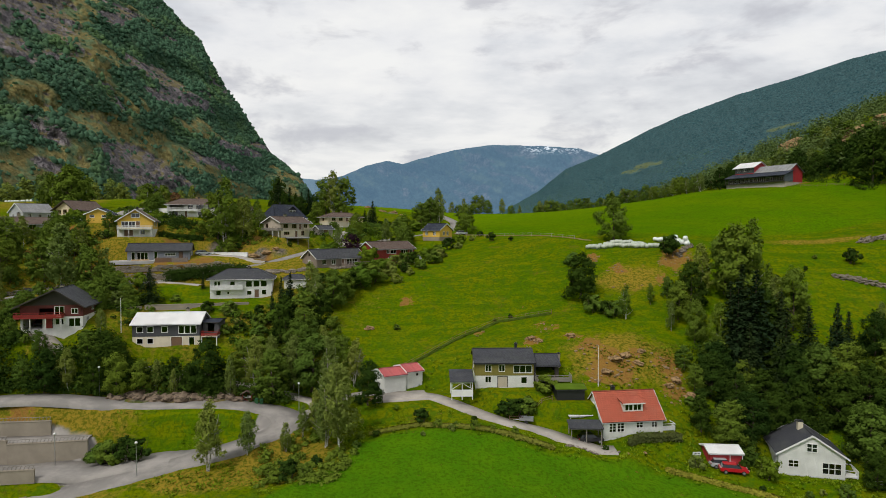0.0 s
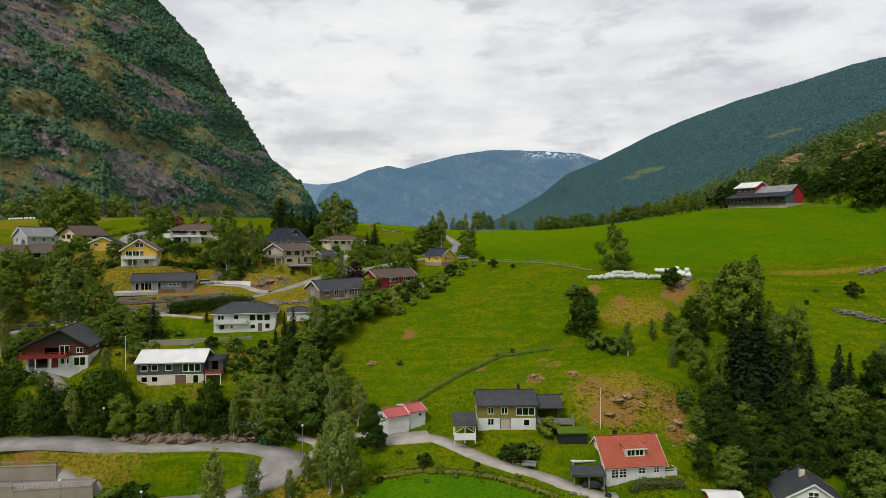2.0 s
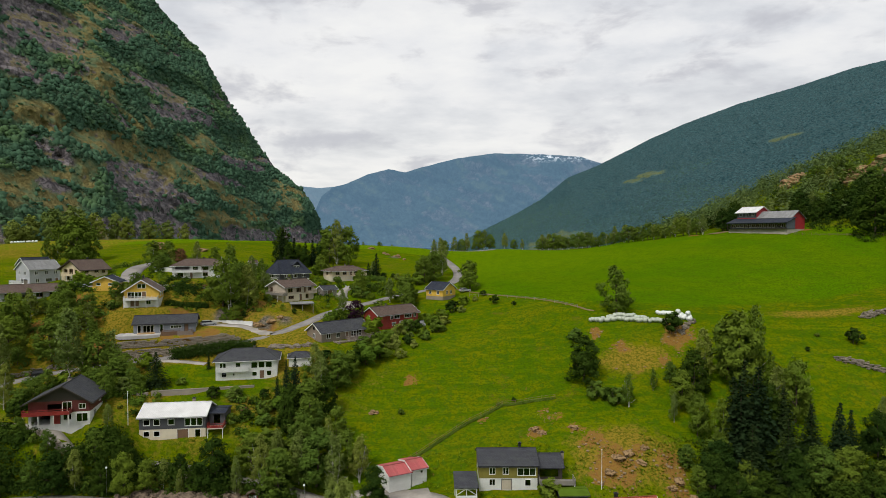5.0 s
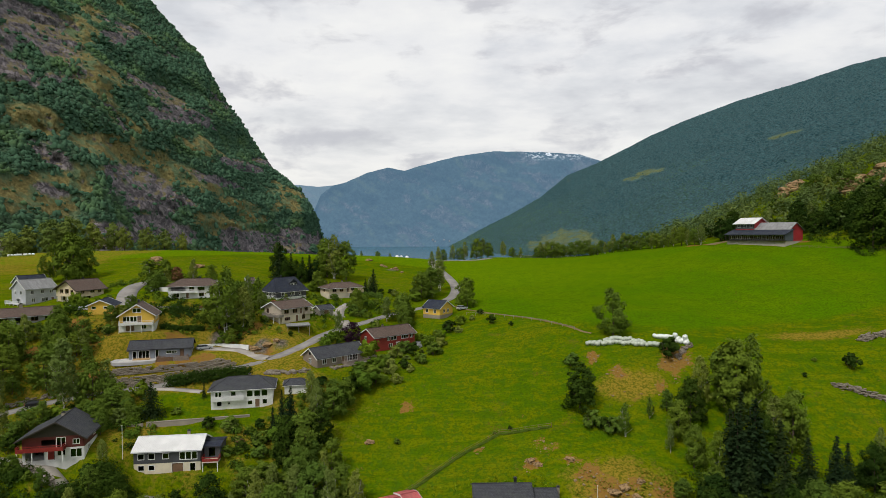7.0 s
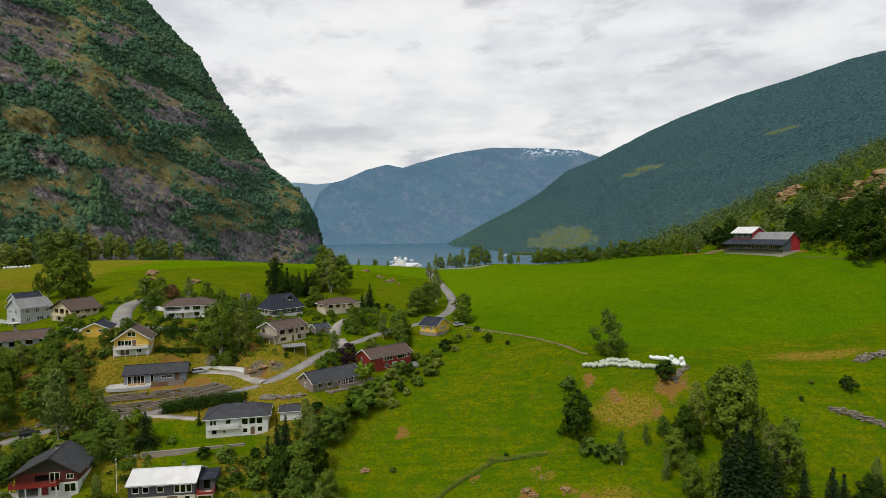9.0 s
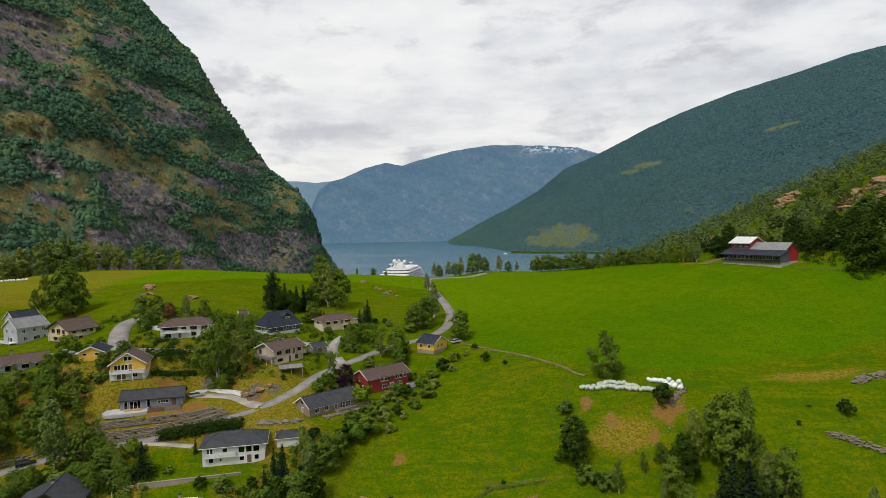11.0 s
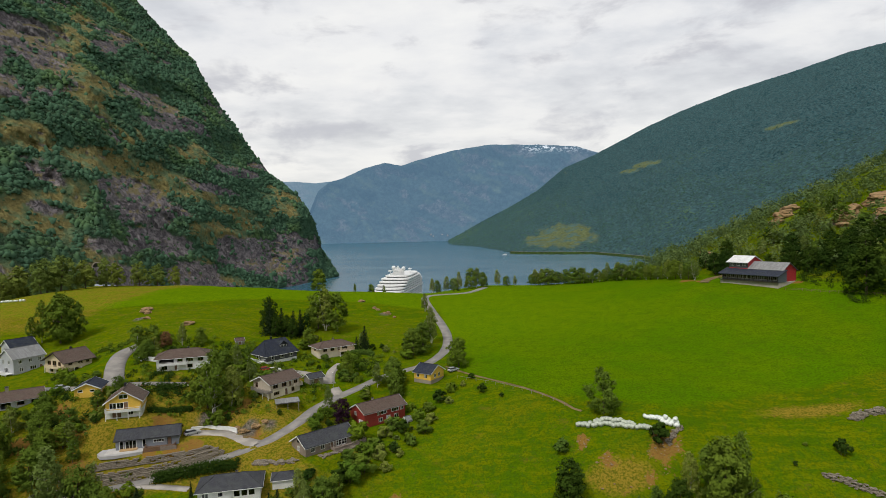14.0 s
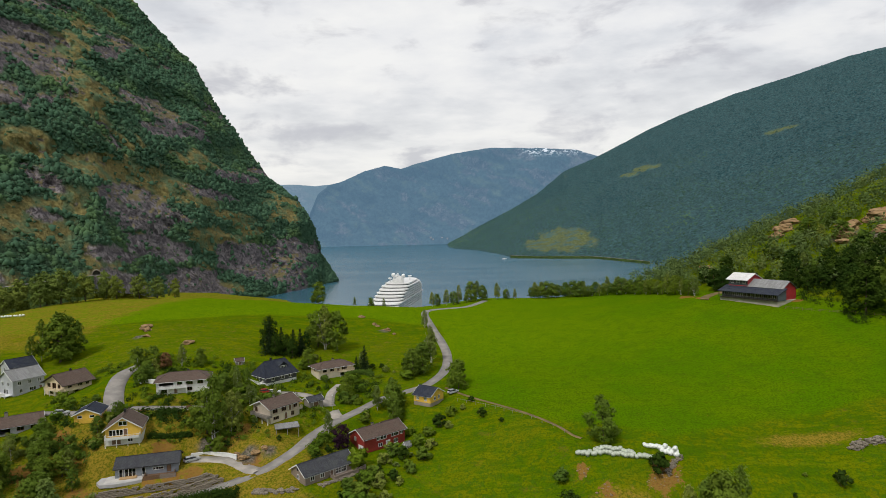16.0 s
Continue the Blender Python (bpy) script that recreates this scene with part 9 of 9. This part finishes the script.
def ship_outline(x0, x1, half, stern=10.0, bow=60.0, n=10):
    """Deck outline with a rounded stern and a drawn-out bow."""
    pts = []
    for i in range(n + 1):
        a = math.pi / 2 + math.pi * i / n
        pts.append((x0 + stern + stern * math.cos(a), half * math.sin(a)))
    pts = pts[::1]
    for i in range(n + 1):
        k = i / n
        a = -math.pi / 2 + math.pi * k
        pts.append((x1 - bow + bow * math.cos(a), half * math.sin(a)))
    return pts


bm = bmesh.new()
prism(bm, ship_outline(0, 246, 22.0, 8, 70), -4, 27, "z")
part("hull", bm, SHIP_WHITE, ship)
bm = bmesh.new()
prism(bm, ship_outline(0.4, 246.3, 22.12, 8, 70), 0.2, 3.0, "z")
part("boot_stripe", bm, painted("ship_blue", (0.03, 0.06, 0.14), 0.4), ship)
z = 27.0
for i in range(10):
    x0 = (-4.0, 0.0, 4.0, 14.0, 34.0, 44.0, 56.0, 70.0, 84.0, 98.0)[i]
    x1 = 226 - max(0, i - 6) * 8.0
    half = 23.0 if i == 3 else 21.5 if i < 9 else 18.5
    bm = bmesh.new()
    prism(bm, ship_outline(x0 + 1.6, x1 - 2, half - 1.5, 9, 34), z, z + 1.6, "z")
    part("cabin_band", bm, SHIP_DARK, ship)
    bm = bmesh.new()
    prism(bm, ship_outline(x0, x1, half, 9, 34), z + 1.6, z + 3.35, "z")
    d = part("deck", bm, SHIP_WHITE, ship)
    for s in (-1, 1):
        bm = bmesh.new()
        for k in range(int((x1 - x0 - 45) / 4.2)):
            xx = x0 + 14 + k * 4.2
            box(bm, xx, xx + 0.35, s * (half - 1.49) if s > 0 else -half + 0.1, s * (half - 0.1) if s > 0 else -half + 1.49, z, z + 1.6)
        if len(bm.verts):
            tagged(part("balcony_dividers", bm, SHIP_WHITE, d), kind="stuff")
        else:
            bm.free()
    z += 3.35
bm = bmesh.new()
prism(bm, [(120, z), (140, z), (136, z + 8), (125, z + 8)], -4, 4, "y")
bmesh.ops.bevel(bm, geom=list(bm.edges), offset=1.4, segments=2, affect="EDGES")
part("funnel", bm, SHIP_WHITE, ship)
for x, y, r in ((112, -8.5, 3.0), (124, 9.5, 3.3)):
    bm = bmesh.new()
    rod(bm, (x, y, z), (x, y, z + 8.5), 0.9, 0.7, 8)
    part("radar_mast", bm, SHIP_WHITE, ship)
    bm = bmesh.new()
    bmesh.ops.create_uvsphere(bm, u_segments=14, v_segments=10, radius=r, matrix=Matrix.Translation((x, y, z + 10)))
    part("radome", bm, SHIP_WHITE, ship, smooth=True)
for k in range(9):
    bm = bmesh.new()
    box(bm, 102 + k * 0.9, 109 + k * 0.4, -10 + k * 1.1, 10 - k * 1.1, z + k * 1.6, z + k * 1.6 + 0.9)
    part("mast_step", bm, SHIP_WHITE, ship)
for x, s in ((150, -1), (150, 1), (108, 1)):
    bm = bmesh.new()
    rod(bm, (x, s * 11, z - 2), (x, s * 11, z + 6), 0.6, n=6)
    box(bm, x - 4, x + 4, s * 11 - 2.5, s * 11 + 2.5, z + 6, z + 7.4)
    part("deck_house", bm, SHIP_WHITE, ship)

# motorboat on the fjord
boat = thing("motorboat", pose(236, 2290, 0, 0, 0, 20), "small white motorboat crossing the fjord", "boat")
bm = bmesh.new()
prism(bm, ship_outline(-9, 9, 2.6, 1.5, 7, 6), -0.5, 2.0, "z")
part("hull", bm, SHIP_WHITE, boat)
bm = bmesh.new()
box(bm, -4, 2, -1.7, 1.7, 2.0, 4.4)
part("cabin", bm, SHIP_WHITE, boat)

# ---- far shores ----
rs = random.Random(8)
bm = bmesh.new()
for k in range(70):
    a = radians(rs.gauss(0.1, 1.0))
    d = rs.uniform(4480, 4560)
    x, y = d * math.sin(a), d * math.cos(a)
    w, h = rs.uniform(4, 8), rs.uniform(3, 6)
    z0 = 2 + 45 * rs.random() ** 2
    box(bm, x - w, x + w, y - w * 0.6, y + w * 0.6, z0 - 3, z0 + h)
    prism(bm, [(y - w * 0.7, z0 + h), (y, z0 + h + 5), (y + w * 0.7, z0 + h)], x - w * 1.05, x + w * 1.05)
solo("far_village", bm, painted("far_white_walls", (0.22, 0.25, 0.29)), pose(0, 0, 0), "pale houses of a village on the far shore", "houses", kind="stuff")

# shore road on the right bank and the road to the tunnel on the left
def terrace(name, label, bearings, dist, level, width, drop, mat, bank_mat):
    az = np.radians(np.linspace(bearings[0], bearings[1], 60))
    d = np.interp(np.linspace(0, 1, 60), np.linspace(0, 1, len(dist)), dist)
    zz = np.interp(np.linspace(0, 1, 60), np.linspace(0, 1, len(level)), level)
    rows = [np.stack([(d + o) * np.sin(az), (d + o) * np.cos(az), zz + q], -1) for o, q in ((-width / 2 - drop * 1.3, -drop), (-width / 2 - 1, -0.4), (-width / 2, 0), (width / 2, 0), (width / 2 + 30, -2))]
    v = np.stack(rows, 1).reshape(-1, 3)
    ob = new(name, faces_mesh(name, v, grid_faces(5, 60), bank_mat))
    ob.data.materials.append(mat)
    idx = np.zeros(len(ob.data.polygons), np.int32)
    idx[2::4] = 1
    ob.data.polygons.foreach_set("material_index", idx)
    return tagged(ob, label, "road", kind="structure")


BANK = mountain_material("grassy_road_bank", (0.05, 0.085, 0.02), (0.12, 0.13, 0.03), (0.12, 0.11, 0.11), (0.2, 0.18, 0.17))
terrace("road", "pale shore road along the far bank", (6.4, 19.0), (2400, 2330, 2300, 2290, 2120, 1960), (9, 8, 9, 8, 8, 8), 12, 9, SURFACE["asphalt"], BANK)
terrace("road", "pale road climbing the valley side to a tunnel", (-44, -29.9), (700, 740, 790, 838), (68, 70, 73, 76), 8, 30, SURFACE["asphalt"], BANK)
a = radians(-29.7)
portal = thing("tunnel_portal", pose(846 * math.sin(a), 846 * math.cos(a), 76, 0, 0, 30 + 180), "concrete road tunnel portal in the mountain foot", "tunnel")
bm = bmesh.new()
ring = [(5.2 * math.cos(t), 6.4 * math.sin(t)) for t in np.linspace(math.pi, 0, 13)]
inner = [(4.4 * math.cos(t), 5.6 * math.sin(t)) for t in np.linspace(0, math.pi, 13)]
prism(bm, ring + inner, -3, 6, "y")
part("arch", bm, CONCRETE, portal)
# No bore is built: a black panel stands for its darkness.
bm = bmesh.new()
prism(bm, [(4.3 * math.cos(t), 5.5 * math.sin(t)) for t in np.linspace(0, math.pi, 13)], -0.5, 0.5, "y")
part("dark_bore", bm, BLACK, portal)
